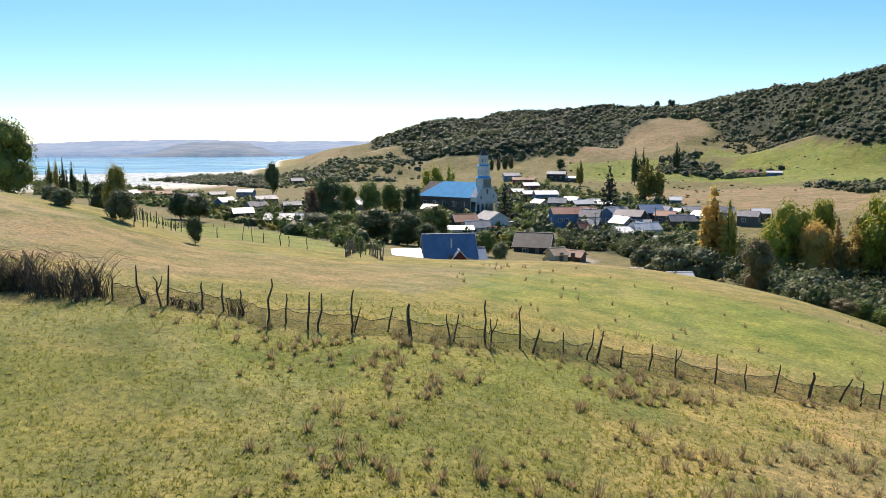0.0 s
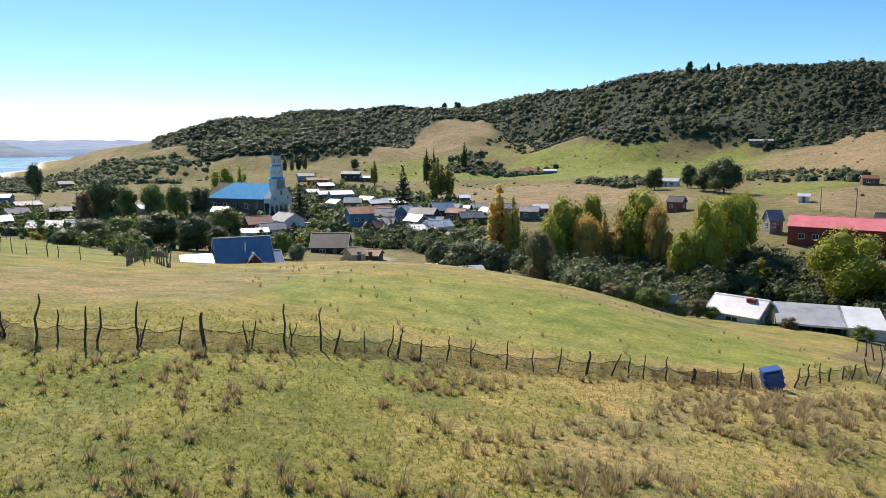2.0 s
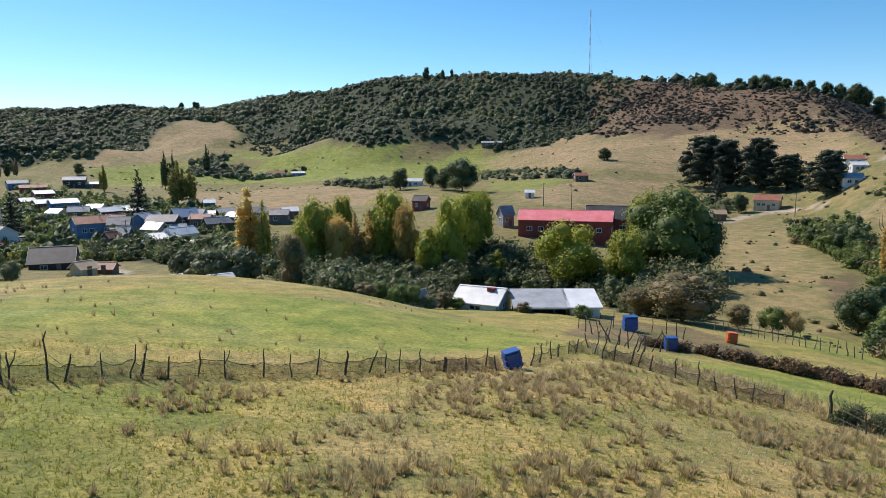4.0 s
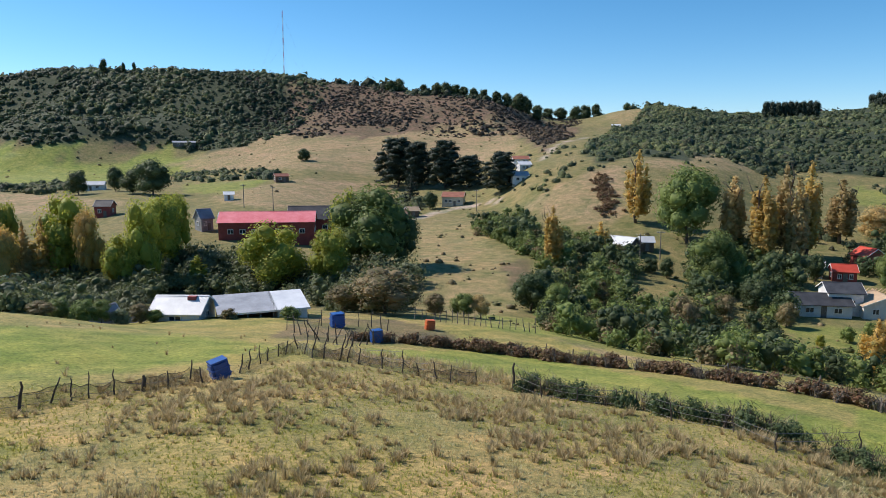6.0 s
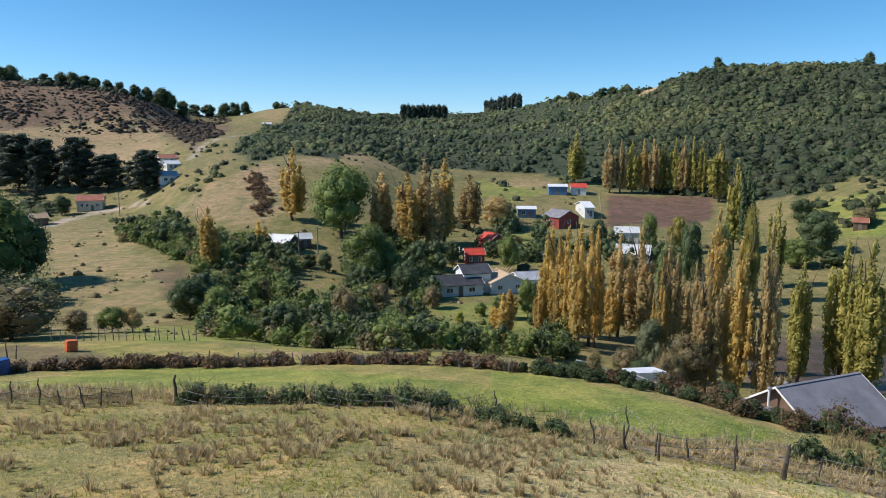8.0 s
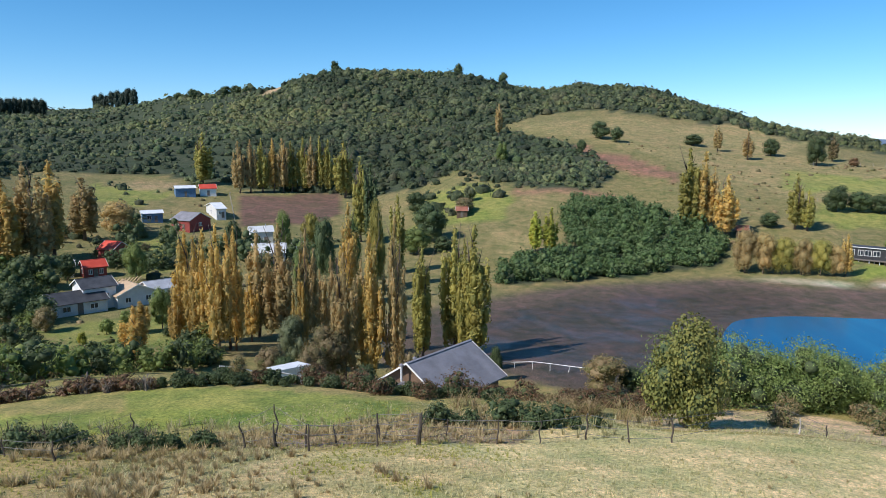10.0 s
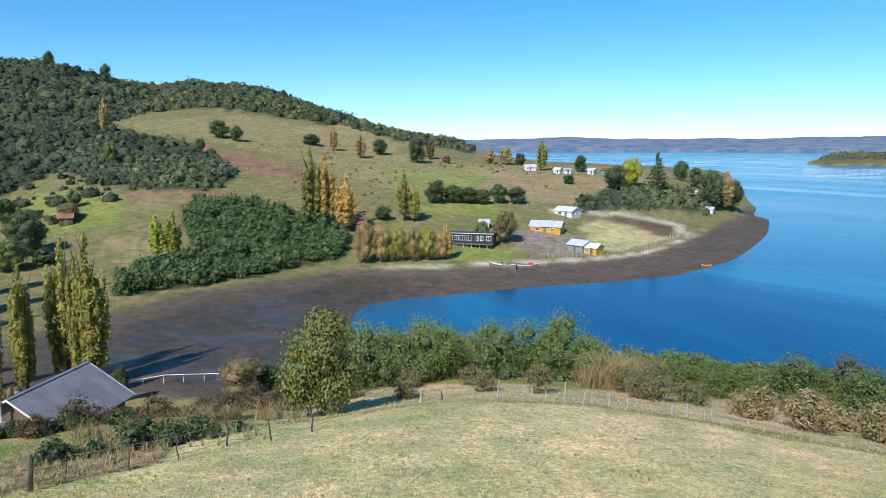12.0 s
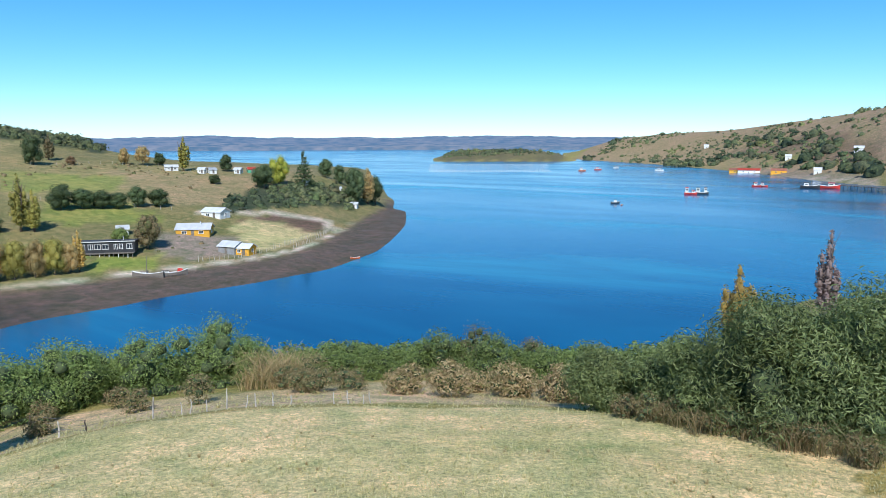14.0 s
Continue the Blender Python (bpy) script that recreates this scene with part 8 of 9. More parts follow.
near_fence_post(-55.92, 34.78, 1.13, 0.02)
near_fence_post(-53.74, 34.15, 1.77, -0.27)
near_fence_post(-52.45, 33.38, 1.43, -0.34, fork=True)
near_fence_post(-52.12, 34.00, 1.81, 0.14)
near_fence_post(-49.52, 33.34, 1.25, -0.04)
near_fence_post(-48.06, 33.12, 1.30, 0.01)
near_fence_post(-46.58, 32.71, 1.17, -0.10)
near_fence_post(-44.88, 30.94, 2.07, 0.31)
near_fence_post(-43.29, 31.98, 1.34, 0.04)
near_fence_post(-41.61, 31.06, 1.69, 0.12)
near_fence_post(-40.80, 31.03, 1.64, 0.19)
near_fence_post(-38.17, 30.54, 1.93, 0.16)
near_fence_post(-37.98, 30.78, 1.08, 0.36)
near_fence_post(-35.26, 31.09, 1.15, 0.32)
near_fence_post(-33.27, 30.15, 1.50, -0.04, 0.085)
near_fence_post(-29.91, 30.08, 1.30, -0.19)
near_fence_post(-29.77, 30.52, 1.22, 0.25)
near_fence_post(-27.02, 30.64, 2.04, -0.04)
near_fence_post(-26.55, 30.43, 1.27, -0.06, fork=True)
near_fence_post(-24.28, 30.89, 1.95, 0.07)
near_fence_post(-23.35, 30.49, 1.08, 0.35)
near_fence_post(-20.65, 31.10, 1.13, -0.05)
near_fence_post(-18.83, 31.41, 1.43, 0.28)
near_fence_post(-18.25, 31.52, 1.42, 0.38)
near_fence_post(-18.02, 31.43, 1.09, 0.16)
near_fence_post(-16.22, 31.63, 0.98, 0.12)
near_fence_post(-14.02, 32.19, 1.24, 0.16)
near_fence_post(-11.91, 32.31, 1.26, -0.02, fork=True)
near_fence_post(-9.06, 32.93, 1.38, 0.09)
near_fence_post(-6.83, 33.25, 1.15, -0.02)
near_fence_post(-4.89, 34.14, 1.29, 0.21)
near_fence_post(-2.56, 34.29, 1.26, 0.15, 0.085)
near_fence_post(-0.68, 35.34, 1.14, 0.53)
near_fence_post(0.72, 35.51, 1.09, 0.08)
near_fence_post(1.96, 35.89, 1.29, 0.03)
near_fence_post(3.75, 36.10, 1.27, -0.01)
near_fence_post(5.70, 36.54, 0.80, 0.01, 0.11)
near_fence_post(7.47, 36.34, 0.92, -0.02)
near_fence_post(9.02, 36.93, 1.24, 0.16)
near_fence_post(9.96, 36.73, 0.84, -0.09)

turn_fence = thing("fence", Matrix.Identity(4), "leaning branch-post fence with wire at the field corner", "fence")
turn_fence_tops = []


def turn_fence_post(az, r, height, lean, girth=0.045, fork=False):
    _, top, low = stake(turn_fence, az, r, height, lean, girth, DARK_WOOD, fork)
    turn_fence_tops.append((top, low))


turn_fence_post(12.77, 38.60, 1.07, 0.22)
turn_fence_post(13.47, 39.58, 1.17, 0.16)
turn_fence_post(14.41, 41.38, 1.11, -0.01)
turn_fence_post(14.96, 42.50, 0.82, 0.06)
turn_fence_post(15.80, 44.71, 0.82, 0.06)
turn_fence_post(16.36, 45.38, 0.91, 0.21)
turn_fence_post(17.42, 48.60, 1.08, -0.29)
turn_fence_post(17.89, 44.88, 1.58, 0.34)
turn_fence_post(18.49, 42.99, 1.98, 0.31)
turn_fence_post(19.37, 43.05, 1.58, 0.28)
turn_fence_post(20.65, 42.67, 1.65, 0.47)
turn_fence_post(21.34, 42.39, 1.49, 0.30)
turn_fence_post(22.16, 41.83, 0.98, 0.21)
turn_fence_post(24.20, 40.95, 1.18, 0.03)
turn_fence_post(25.86, 39.94, 1.38, 0.05)
turn_fence_post(27.28, 39.50, 0.79, -0.15)
turn_fence_post(28.73, 38.33, 1.13, -0.19)
turn_fence_post(29.80, 38.43, 1.01, 0.10)
turn_fence_post(31.92, 39.05, 0.79, 0.05)

hedge_fence = thing("fence", Matrix.Identity(4), "wire fence on thin posts along the overgrown hedge", "fence")
hedge_fence_tops = []


def hedge_fence_post(az, r, height, lean, girth=0.045, fork=False):
    _, top, low = stake(hedge_fence, az, r, height, lean, girth, DARK_WOOD, fork)
    hedge_fence_tops.append((top, low))


hedge_fence_post(35.04, 38.21, 1.62, 0.07, 0.11)
hedge_fence_post(37.46, 36.38, 1.07, -0.08)
hedge_fence_post(40.23, 36.16, 0.82, 0.04)
hedge_fence_post(43.30, 36.14, 0.91, 0.08)
hedge_fence_post(45.07, 36.59, 0.90, -0.06)
hedge_fence_post(47.79, 33.96, 0.90, -0.14)
hedge_fence_post(52.39, 33.40, 0.78, -0.09)
hedge_fence_post(55.31, 30.62, 0.84, 0.01)
hedge_fence_post(60.80, 37.17, 1.03, -0.07)
hedge_fence_post(68.87, 30.65, 1.21, -0.14)
hedge_fence_post(71.58, 30.21, 1.94, -0.12)
hedge_fence_post(74.04, 28.00, 1.17, -0.01)
hedge_fence_post(76.39, 29.19, 0.94, -0.15)
hedge_fence_post(79.91, 30.27, 1.25, -0.11)
hedge_fence_post(83.31, 29.01, 1.38, 0.07, fork=True)

crest_fence = thing("fence", Matrix.Identity(4), "old wire fence on grey posts along the field edge", "fence")
crest_fence_tops = []


def crest_fence_post(az, r, height, lean, girth=0.045, fork=False):
    _, top, low = stake(crest_fence, az, r, height, lean, girth, DARK_WOOD, fork)
    crest_fence_tops.append((top, low))


crest_fence_post(71.28, 30.15, 1.10, -0.01)
crest_fence_post(73.78, 29.22, 1.05, 0.05)
crest_fence_post(79.66, 28.37, 1.01, 0.01)
crest_fence_post(83.13, 28.35, 1.38, 0.10, 0.11)
crest_fence_post(85.48, 30.85, 0.79, 0.07)
crest_fence_post(89.71, 29.69, 1.16, 0.06)
crest_fence_post(93.28, 30.02, 1.10, 0.03)
crest_fence_post(97.09, 31.61, 1.26, 0.04)
crest_fence_post(100.63, 31.25, 1.07, -0.15)
crest_fence_post(103.89, 32.33, 1.18, -0.11)
crest_fence_post(111.18, 53.16, 1.08, -0.04)
crest_fence_post(114.62, 39.10, 0.63, -0.00)

white_fence = thing("fence", Matrix.Identity(4), "pale wooden post fence below the crest above the bay", "fence")
white_fence_tops = []


def white_fence_post(az, r, height, lean, girth=0.045, fork=False):
    _, top, low = stake(white_fence, az, r, height, lean, girth, PALE_WOOD, fork)
    white_fence_tops.append((top, low))


white_fence_post(112.80, 39.50, 0.89, 0.03)
white_fence_post(119.31, 39.50, 1.22, 0.06)
white_fence_post(121.44, 39.50, 0.75, -0.08)
white_fence_post(122.06, 39.50, 0.83, 0.01)
white_fence_post(123.24, 39.50, 0.68, 0.01)
white_fence_post(124.75, 39.50, 1.18, 0.06)
white_fence_post(126.35, 39.50, 0.69, 0.04)
white_fence_post(127.01, 39.50, 0.80, -0.03)
white_fence_post(128.35, 39.50, 0.77, 0.00)
white_fence_post(129.78, 39.50, 0.57, 0.03)
white_fence_post(133.25, 39.50, 0.71, -0.00)
white_fence_post(134.37, 39.50, 0.80, -0.01)
white_fence_post(135.72, 39.50, 0.54, -0.01)
white_fence_post(136.28, 39.50, 0.80, -0.08)

strands(near_fence, near_fence_tops, (0.3, 0.6))
net_sheet(near_fence, near_fence_tops, 41)
strands(turn_fence, turn_fence_tops)
net_sheet(turn_fence, turn_fence_tops, 43, 0.7)
strands(hedge_fence, hedge_fence_tops[:9])
strands(hedge_fence, hedge_fence_tops[9:])
strands(crest_fence, crest_fence_tops)
strands(white_fence, white_fence_tops, (0.5, 0.85), thick=0.006)


def stake_row(name, line, gap, height, label, wood=None, girth=0.05, wires=True, seed=0, tilt=0.08, rail=None):
    """A fence along a line of bearings and distances."""
    gen = np.random.default_rng(700 + seed)
    ob = thing(name, Matrix.Identity(4), label, "fence")
    xy = [np.array((math.sin(radians(a)) * r, math.cos(radians(a)) * r)) for a, r in line]
    tops = []
    for p, q in zip(xy, xy[1:]):
        n = max(1, int(np.linalg.norm(q - p) / gap))
        for i in range(n):
            c = p + (q - p) * (i + gen.uniform(-0.2, 0.2)) / n
            az, r = math.degrees(math.atan2(c[0], c[1])), float(np.hypot(*c))
            _, top, low = stake(ob, az, r, height * gen.uniform(0.75, 1.2), gen.normal() * tilt * height, girth, wood)
            tops.append((top, low))
    if rail:
        strands(ob, tops, (0.95,), 0.0, 0.055, "rail", rail)
    elif wires:
        strands(ob, tops, (0.5, 0.85), thick=0.01)
    return ob


stake_row("fence", [(-54.26, 68.0), (-50.54, 90.4), (-46.43, 88.9), (-41.69, 76.6), (-38.35, 76.5), (-36.33, 70.6)], 2.6, 1.5, "thin stake fence round the lower meadow", seed=1)
stake_row("fence", [(-54.04, 76.2), (-50.52, 228.0), (-46.39, 220.2), (-42.53, 205.0)], 2.6, 1.3, "thin stake fence along the meadow edge", seed=2)
stake_row("picket_fence", [(-38.49, 70.9), (-37.68, 82.2), (-36.55, 79.1), (-35.42, 70.2)], 0.8, 1.7, "weathered close-set stake fence beside the blue-roofed house", GREY_WOOD, 0.06, seed=3)
stake_row("picket_fence", [(26.93, 81.8), (29.95, 80.4), (33.2, 77.3), (37.35, 75.9)], 0.7, 1.4, "grey stake fence along the lower paddock", GREY_WOOD, 0.05, seed=4)
stake_row("fence", [(18.22, 70.2), (20.71, 69.5), (23.45, 69.7), (25.3, 66.7)], 1.2, 1.6, "paddock fence beside the sheds", seed=5)
stake_row("fence", [(16.65, 64.9), (18.87, 59.0), (21.13, 51.6), (24.36, 59.8)], 1.3, 1.5, "leaning stakes round the vegetable plot", seed=6, tilt=0.3)
stake_row("fence", [(37.39, 59.6), (43.72, 56.3), (52.17, 53.7), (57.95, 52.1), (61.86, 50.8)], 3.0, 1.2, "old post fence on the bank above the dell", GREY_WOOD, 0.08, seed=7)
stake_row("fence", [(123.27, 200.3), (126.21, 204.5), (127.84, 210.5), (130.21, 226.6), (133.96, 265.3)], 1.3, 1.5, "bleached stake fence at the top of the beach", PALE_WOOD, 0.08, seed=8, tilt=0.04)
stake_row("fence", [(68.65, 296.0), (68.99, 232.4)], 2.5, 1.4, "post fence beside the ploughed field", PALE_WOOD, 0.07, seed=9)
stake_row("fence", [(111.84, 351.1), (117.72, 375.0), (124.16, 374.1)], 5, 1.5, "field fence along the headland road", PALE_WOOD, 0.08, seed=10, wires=False)
stake_row("fence", [(111.25, 280.1), (115.73, 271.3), (122.59, 264.8)], 4, 1.4, "field fence across the headland meadow", PALE_WOOD, 0.07, seed=11, wires=False)
stake_row("fence", [(130.48, 219.7), (132.27, 237.7), (133.63, 265.5)], 2.0, 1.4, "bleached stake fence round the beach field", PALE_WOOD, 0.09, seed=12)
stake_row("rail_fence", [(67.4, 57.5), (70.5, 59.0), (73.8, 59.5), (76.5, 59.0)], 1.6, 1.5, "white rail fence beside the hut", WHITE, 0.05, seed=13, tilt=0.02, rail=WHITE)
stake_row("rail_fence", [(89.31, 101.6), (92.59, 101.5), (96.81, 101.5), (99.15, 101.4)], 2.2, 1.0, "white rail fence above the mud flat", WHITE, 0.05, seed=14, tilt=0.02, rail=WHITE)

# ---------------------------------------------------------------- grass
BLADE = foliage("grass_blades", (0.36, 0.36, 0.08), (0.46, 0.44, 0.11), (0.28, 0.3, 0.07), (0.52, 0.44, 0.17), glow=0.45)
RUSH = foliage("rush_blades", (0.46, 0.35, 0.18), (0.58, 0.46, 0.26), (0.34, 0.26, 0.13), (0.4, 0.33, 0.15), glow=0.4)
STRAW_BLADE = foliage("straw_blades", (0.54, 0.48, 0.26), (0.64, 0.57, 0.33), (0.46, 0.42, 0.2), (0.4, 0.38, 0.15), glow=0.4)


def tufts(name, az, r, low, high, blades, material, seed, label, spread=0.5, thick=0.012):
    """Tufts of grass: every blade a bent tapered strip; one mesh of stuff."""
    gen = np.random.default_rng(seed)
    n = len(az)
    base = np.stack([np.sin(np.radians(az)) * r, np.cos(np.radians(az)) * r, ground_z(az, r) - 0.02], -1)
    h = (low + (high - low) * gen.random(n) ** 1.5)[:, None] * gen.uniform(0.6, 1.15, (n, blades))
    a = gen.uniform(0, 6.28, (n, blades))
    out = np.stack([np.cos(a), np.sin(a), 0 * a], -1)
    root = base[:, None] + out * (h * spread * 0.35 * gen.random((n, blades)))[..., None]
    lean = (gen.uniform(0.1, 1.0, (n, blades)) * spread * h)[..., None]
    side = np.stack([-np.sin(a), np.cos(a), 0 * a], -1) * (thick * gen.uniform(0.7, 1.6, (n, blades)))[..., None]
    mid = root + out * lean * 0.4 + h[..., None] * (0, 0, 0.6)
    tip = root + out * lean + h[..., None] * np.array((0, 0, 1.0))
    v = np.stack([root - side, root + side, mid + side * 0.7, mid - side * 0.7, tip], 2).reshape(-1, 3)
    k = np.arange(n * blades)[:, None] * 5
    f = np.concatenate([k + [0, 1, 2], k + [0, 2, 3], k + [3, 2, 4]])
    return tagged(new(name, fast_mesh(name, v, f, material)), label, "grass", kind="stuff")


def turf(name, az, r, low, high, blades, material, seed, label, thick):
    """Short grass: every blade one leaning sliver; one mesh of stuff."""
    gen = np.random.default_rng(seed)
    n = len(az)
    base = np.stack([np.sin(np.radians(az)) * r, np.cos(np.radians(az)) * r, ground_z(az, r) - 0.015], -1)[:, None]
    a = gen.uniform(0, 6.28, (n, blades, 1))
    out = np.concatenate([np.cos(a), np.sin(a), 0 * a], -1)
    side = np.concatenate([-np.sin(a), np.cos(a), 0 * a], -1) * thick * gen.uniform(0.6, 1.5, (n, blades, 1))
    h = (low + (high - low) * gen.random((n, 1, 1)) ** 1.6) * gen.uniform(0.6, 1.15, (n, blades, 1))
    root = base + out * h * 0.4 * gen.random((n, blades, 1))
    v = np.stack([root - side, root + side, root + out * h * gen.uniform(0.2, 0.9, (n, blades, 1)) + h * np.array((0, 0, 1.0))], 2)
    return tagged(new(name, fast_mesh(name, v.reshape(-1, 3), np.arange(n * blades * 3).reshape(-1, 3), material)), label, "grass", kind="stuff")


def build_grass():
    gen = np.random.default_rng(77)
    near = scatter([(-66, 12), (176, 12), (176, 40), (-66, 40)], 0.155, 101)
    keep = gen.random(len(near[0])) < np.clip((17.0 / near[1]) ** 1.7, 0, 1)
    az, r = near[0][keep], near[1][keep]
    x, y = np.sin(np.radians(az)) * r, np.cos(np.radians(az)) * r
    dry = (az > 85 + 14 * fbm(x, y, 7, 40)) | (fbm(x, y, 6, 41) > 0.25)
    turf("turf", az[~dry], r[~dry], 0.05, 0.17, 5, BLADE, 102, "short grazed green turf", 0.018)
    turf("dry_turf", az[dry], r[dry], 0.05, 0.17, 5, STRAW_BLADE, 103, "short bleached dry turf", 0.016)
    # rush tussocks: thick on the middle slope, few to either side
    a, q = scatter([(-64, 13), (92, 13), (92, 34), (50, 35), (35, 39), (20, 43), (-30, 30), (-64, 33)], 0.42, 104)
    x, y = np.sin(np.radians(a)) * q, np.cos(np.radians(a)) * q
    chance = np.interp(a, [-64, -48, -36, -20, 0, 20, 45, 64, 74, 92], [0.02, 0.06, 0.32, 0.55, 0.62, 0.75, 0.8, 0.55, 0.2, 0.05])
    clump = np.clip(0.3 + 1.7 * fbm(x, y, 3.0, 42), 0, 1.6)
    keep = gen.random(len(a)) < chance * clump
    tufts("rush_tussocks", a[keep], q[keep], 0.16, 0.5, 46, RUSH, 105, "brown rush tussocks dotted over the pasture", 1.0, 0.012)
    keep = gen.random(len(a)) < chance * 0.2
    tufts("small_tussocks", a[keep], q[keep], 0.1, 0.24, 22, RUSH, 115, "low brown tufts between the rush tussocks", 1.1, 0.011)
    a, q = scatter([(19, 42.6), (26, 41.6), (35, 39), (35, 43), (28, 47), (19, 48)], 0.5, 116)
    b, p = scatter([(66, 31), (76, 28.8), (92, 30), (93, 36), (84, 36), (74, 33.4), (67, 33.6)], 0.5, 117)
    tufts("dead_rushes", np.concatenate([a, b]), np.concatenate([q, p]), 0.2, 0.5, 20, RUSH, 118, "beds of dead brown rushes beside the fence", 1.1, 0.012)
    a, q = scatter([(92, 14), (172, 14), (172, 34), (92, 30)], 1.3, 106)
    keep = gen.random(len(a)) < 0.16
    tufts("dry_tussocks", a[keep], q[keep], 0.1, 0.24, 26, RUSH, 107, "small dry tussocks on the bleached hill", 0.9, 0.008)
    a, q = scatter([(-30, 34), (18, 46), (14, 60), (0, 64), (-30, 74)], 2.0, 108)
    keep = gen.random(len(a)) < np.clip(0.3 + 0.9 * fbm(np.sin(np.radians(a)) * q, np.cos(np.radians(a)) * q, 8, 43), 0.06, 1)
    tufts("meadow_tussocks", a[keep], q[keep], 0.2, 0.5, 24, RUSH, 109, "scattered tussocks on the green field", 0.8, 0.012)
    line = [(16, 44), (25, 43), (35, 39), (48, 37), (62, 34.5), (74, 32.5), (90, 31.5), (100, 32), (100, 37), (86, 36), (72, 36), (50, 41), (30, 47), (16, 50)]
    a, q = scatter(line, 0.75, 110)
    tufts("rank_grass", a, q, 0.3, 0.75, 16, STRAW_BLADE, 111, "rank straw-coloured grass along the hedge", 0.7, 0.012)
    a, q = scatter([(100, 39), (160, 40), (160, 52), (100, 52)], 0.9, 112)
    tufts("bank_grass", a, q, 0.1, 0.28, 14, STRAW_BLADE, 113, "dry grass on the bank behind the crest", 0.8, 0.012)


build_grass()


# ---------------------------------------------------------------- hedges
def run(line, gap, width, seed):
    """Spots strewn along a line of bearings and distances."""
    gen = np.random.default_rng(seed)
    xy = np.array([(math.sin(radians(a)) * r, math.cos(radians(a)) * r) for a, r in line])
    out = []
    for p, q in zip(xy, xy[1:]):
        n = max(1, int(np.linalg.norm(q - p) / gap))
        out.append(p + (q - p) * gen.random((n, 1)) + gen.normal(size=(n, 2)) * width / 2)
    c = np.concatenate(out)
    return np.degrees(np.arctan2(c[:, 0], c[:, 1])), np.hypot(c[:, 0], c[:, 1])


thicket("bramble_hedge", [run([(35.5, 38.5), (43.5, 36.5), (52.5, 34.5), (60, 33.6), (66.5, 31.8)], 0.3, 0.5, 120)], 0.6, 1.25, DARK_LEAF, 121, "dark bramble growing over the field fence", 300, 0.12, 0.95, core=0.55)
thicket("bank_hedge", [run([(21.6, 59.5), (30, 60.5), (37.4, 58.5), (43.7, 55.6), (52, 53), (58, 51.5), (62, 49)], 0.36, 0.6, 122)], 0.9, 1.8, RUST_LEAF, 123, "dry brushwood bank along the lower field", 220, 0.17, 0.62, core=0.7)
thicket("field_hedge", [run([(61.8, 48.5), (66.5, 48.8), (71, 48.3), (76, 46.5), (80, 45), (85, 43), (90, 42)], 0.5, 1.0, 124)], 0.7, 1.4, DARK_LEAF, 125, "dense hedge of dark shrubs at the foot of the field", 700, 0.13, 0.8)
thicket("field_hedge_brown", [run([(64, 50.5), (71, 50), (80, 47.5), (86, 46), (92, 45)], 0.8, 1.6, 126)], 0.7, 1.5, RUST_LEAF, 127, "russet shrubs in the hedge at the foot of the field", 700, 0.13, 0.8)


def twigs(name, spots, low, high, stems, material, seed, label, thick=0.012):
    """A tangle of bare arching stems; one mesh of stuff."""
    gen = np.random.default_rng(seed)
    az, r = spots
    n = len(az)
    base = np.stack([np.sin(np.radians(az)) * r, np.cos(np.radians(az)) * r, ground_z(az, r) - 0.03], -1)[:, None]
    h = (low + (high - low) * gen.random((n, 1, 1))) * gen.uniform(0.5, 1.1, (n, stems, 1))
    a = gen.uniform(0, 6.28, (n, stems, 1))
    out = np.concatenate([np.cos(a), np.sin(a), 0 * a], -1)
    root = base + out * h * gen.uniform(-0.4, 0.4, (n, stems, 1)) * (1, 1, 0)
    side = unit(gen.normal(size=(n, stems, 3))) * thick
    lean = gen.uniform(0.2, 1.0, (n, stems, 1))
    up = np.array((0, 0, 1.0))
    line = [root, root + out * h * lean * 0.25 + up * h * 0.55, root + out * h * lean * 0.7 + up * h * 0.95, root + out * h * lean * 1.15 + up * h * gen.uniform(0.5, 1.15, (n, stems, 1))]
    v = np.stack([q + e * side * w for q, w in zip(line, (1.2, 1.0, 0.7, 0.35)) for e in (-1, 1)], 2).reshape(-1, 3)
    k = np.arange(n * stems)[:, None] * 8
    f = np.concatenate([k + [i, i + 1, i + 3, i + 2] for i in (0, 2, 4)])
    return tagged(new(name, fast_mesh(name, v, f, material)), label, "vegetation", kind="stuff")


twigs("corner_bramble", run([(-66, 37.5), (-61.5, 37), (-57.5, 35.8)], 0.2, 1.1, 128), 0.9, 1.8, 55, DARK_WOOD, 129, "tangled bare bramble at the end of the fence", 0.014)
twigs("fence_bramble", run([(-57.5, 35.5), (-52, 34), (-45, 32)], 0.8, 0.4, 141), 0.4, 0.9, 40, DARK_WOOD, 142, "dead bramble stems caught in the netting", 0.01)
twigs("hedge_twigs", run([(34.5, 38.8), (43.5, 36.7), (52.5, 34.6), (60, 33.7), (66.5, 31.8)], 0.7, 0.7, 143), 0.7, 1.5, 36, DARK_WOOD, 144, "bare stems standing out of the bramble hedge", 0.011)
twigs("brushwood", run([(21.6, 59.5), (30, 60.5), (37.4, 58.5), (43.7, 55.6), (52, 53), (58, 51.5), (62, 49)], 0.5, 0.8, 145), 0.6, 1.2, 36, GREY_WOOD, 146, "dry brushwood piled along the bank", 0.018)
twigs("rough_stems", run([(86, 37), (91, 38), (96, 39.5), (101, 41.5), (104, 43)], 0.35, 1.6, 151), 0.5, 1.3, 40, TAN_LEAF, 152, "bleached grass and bramble stems behind the wire fence", 0.012)
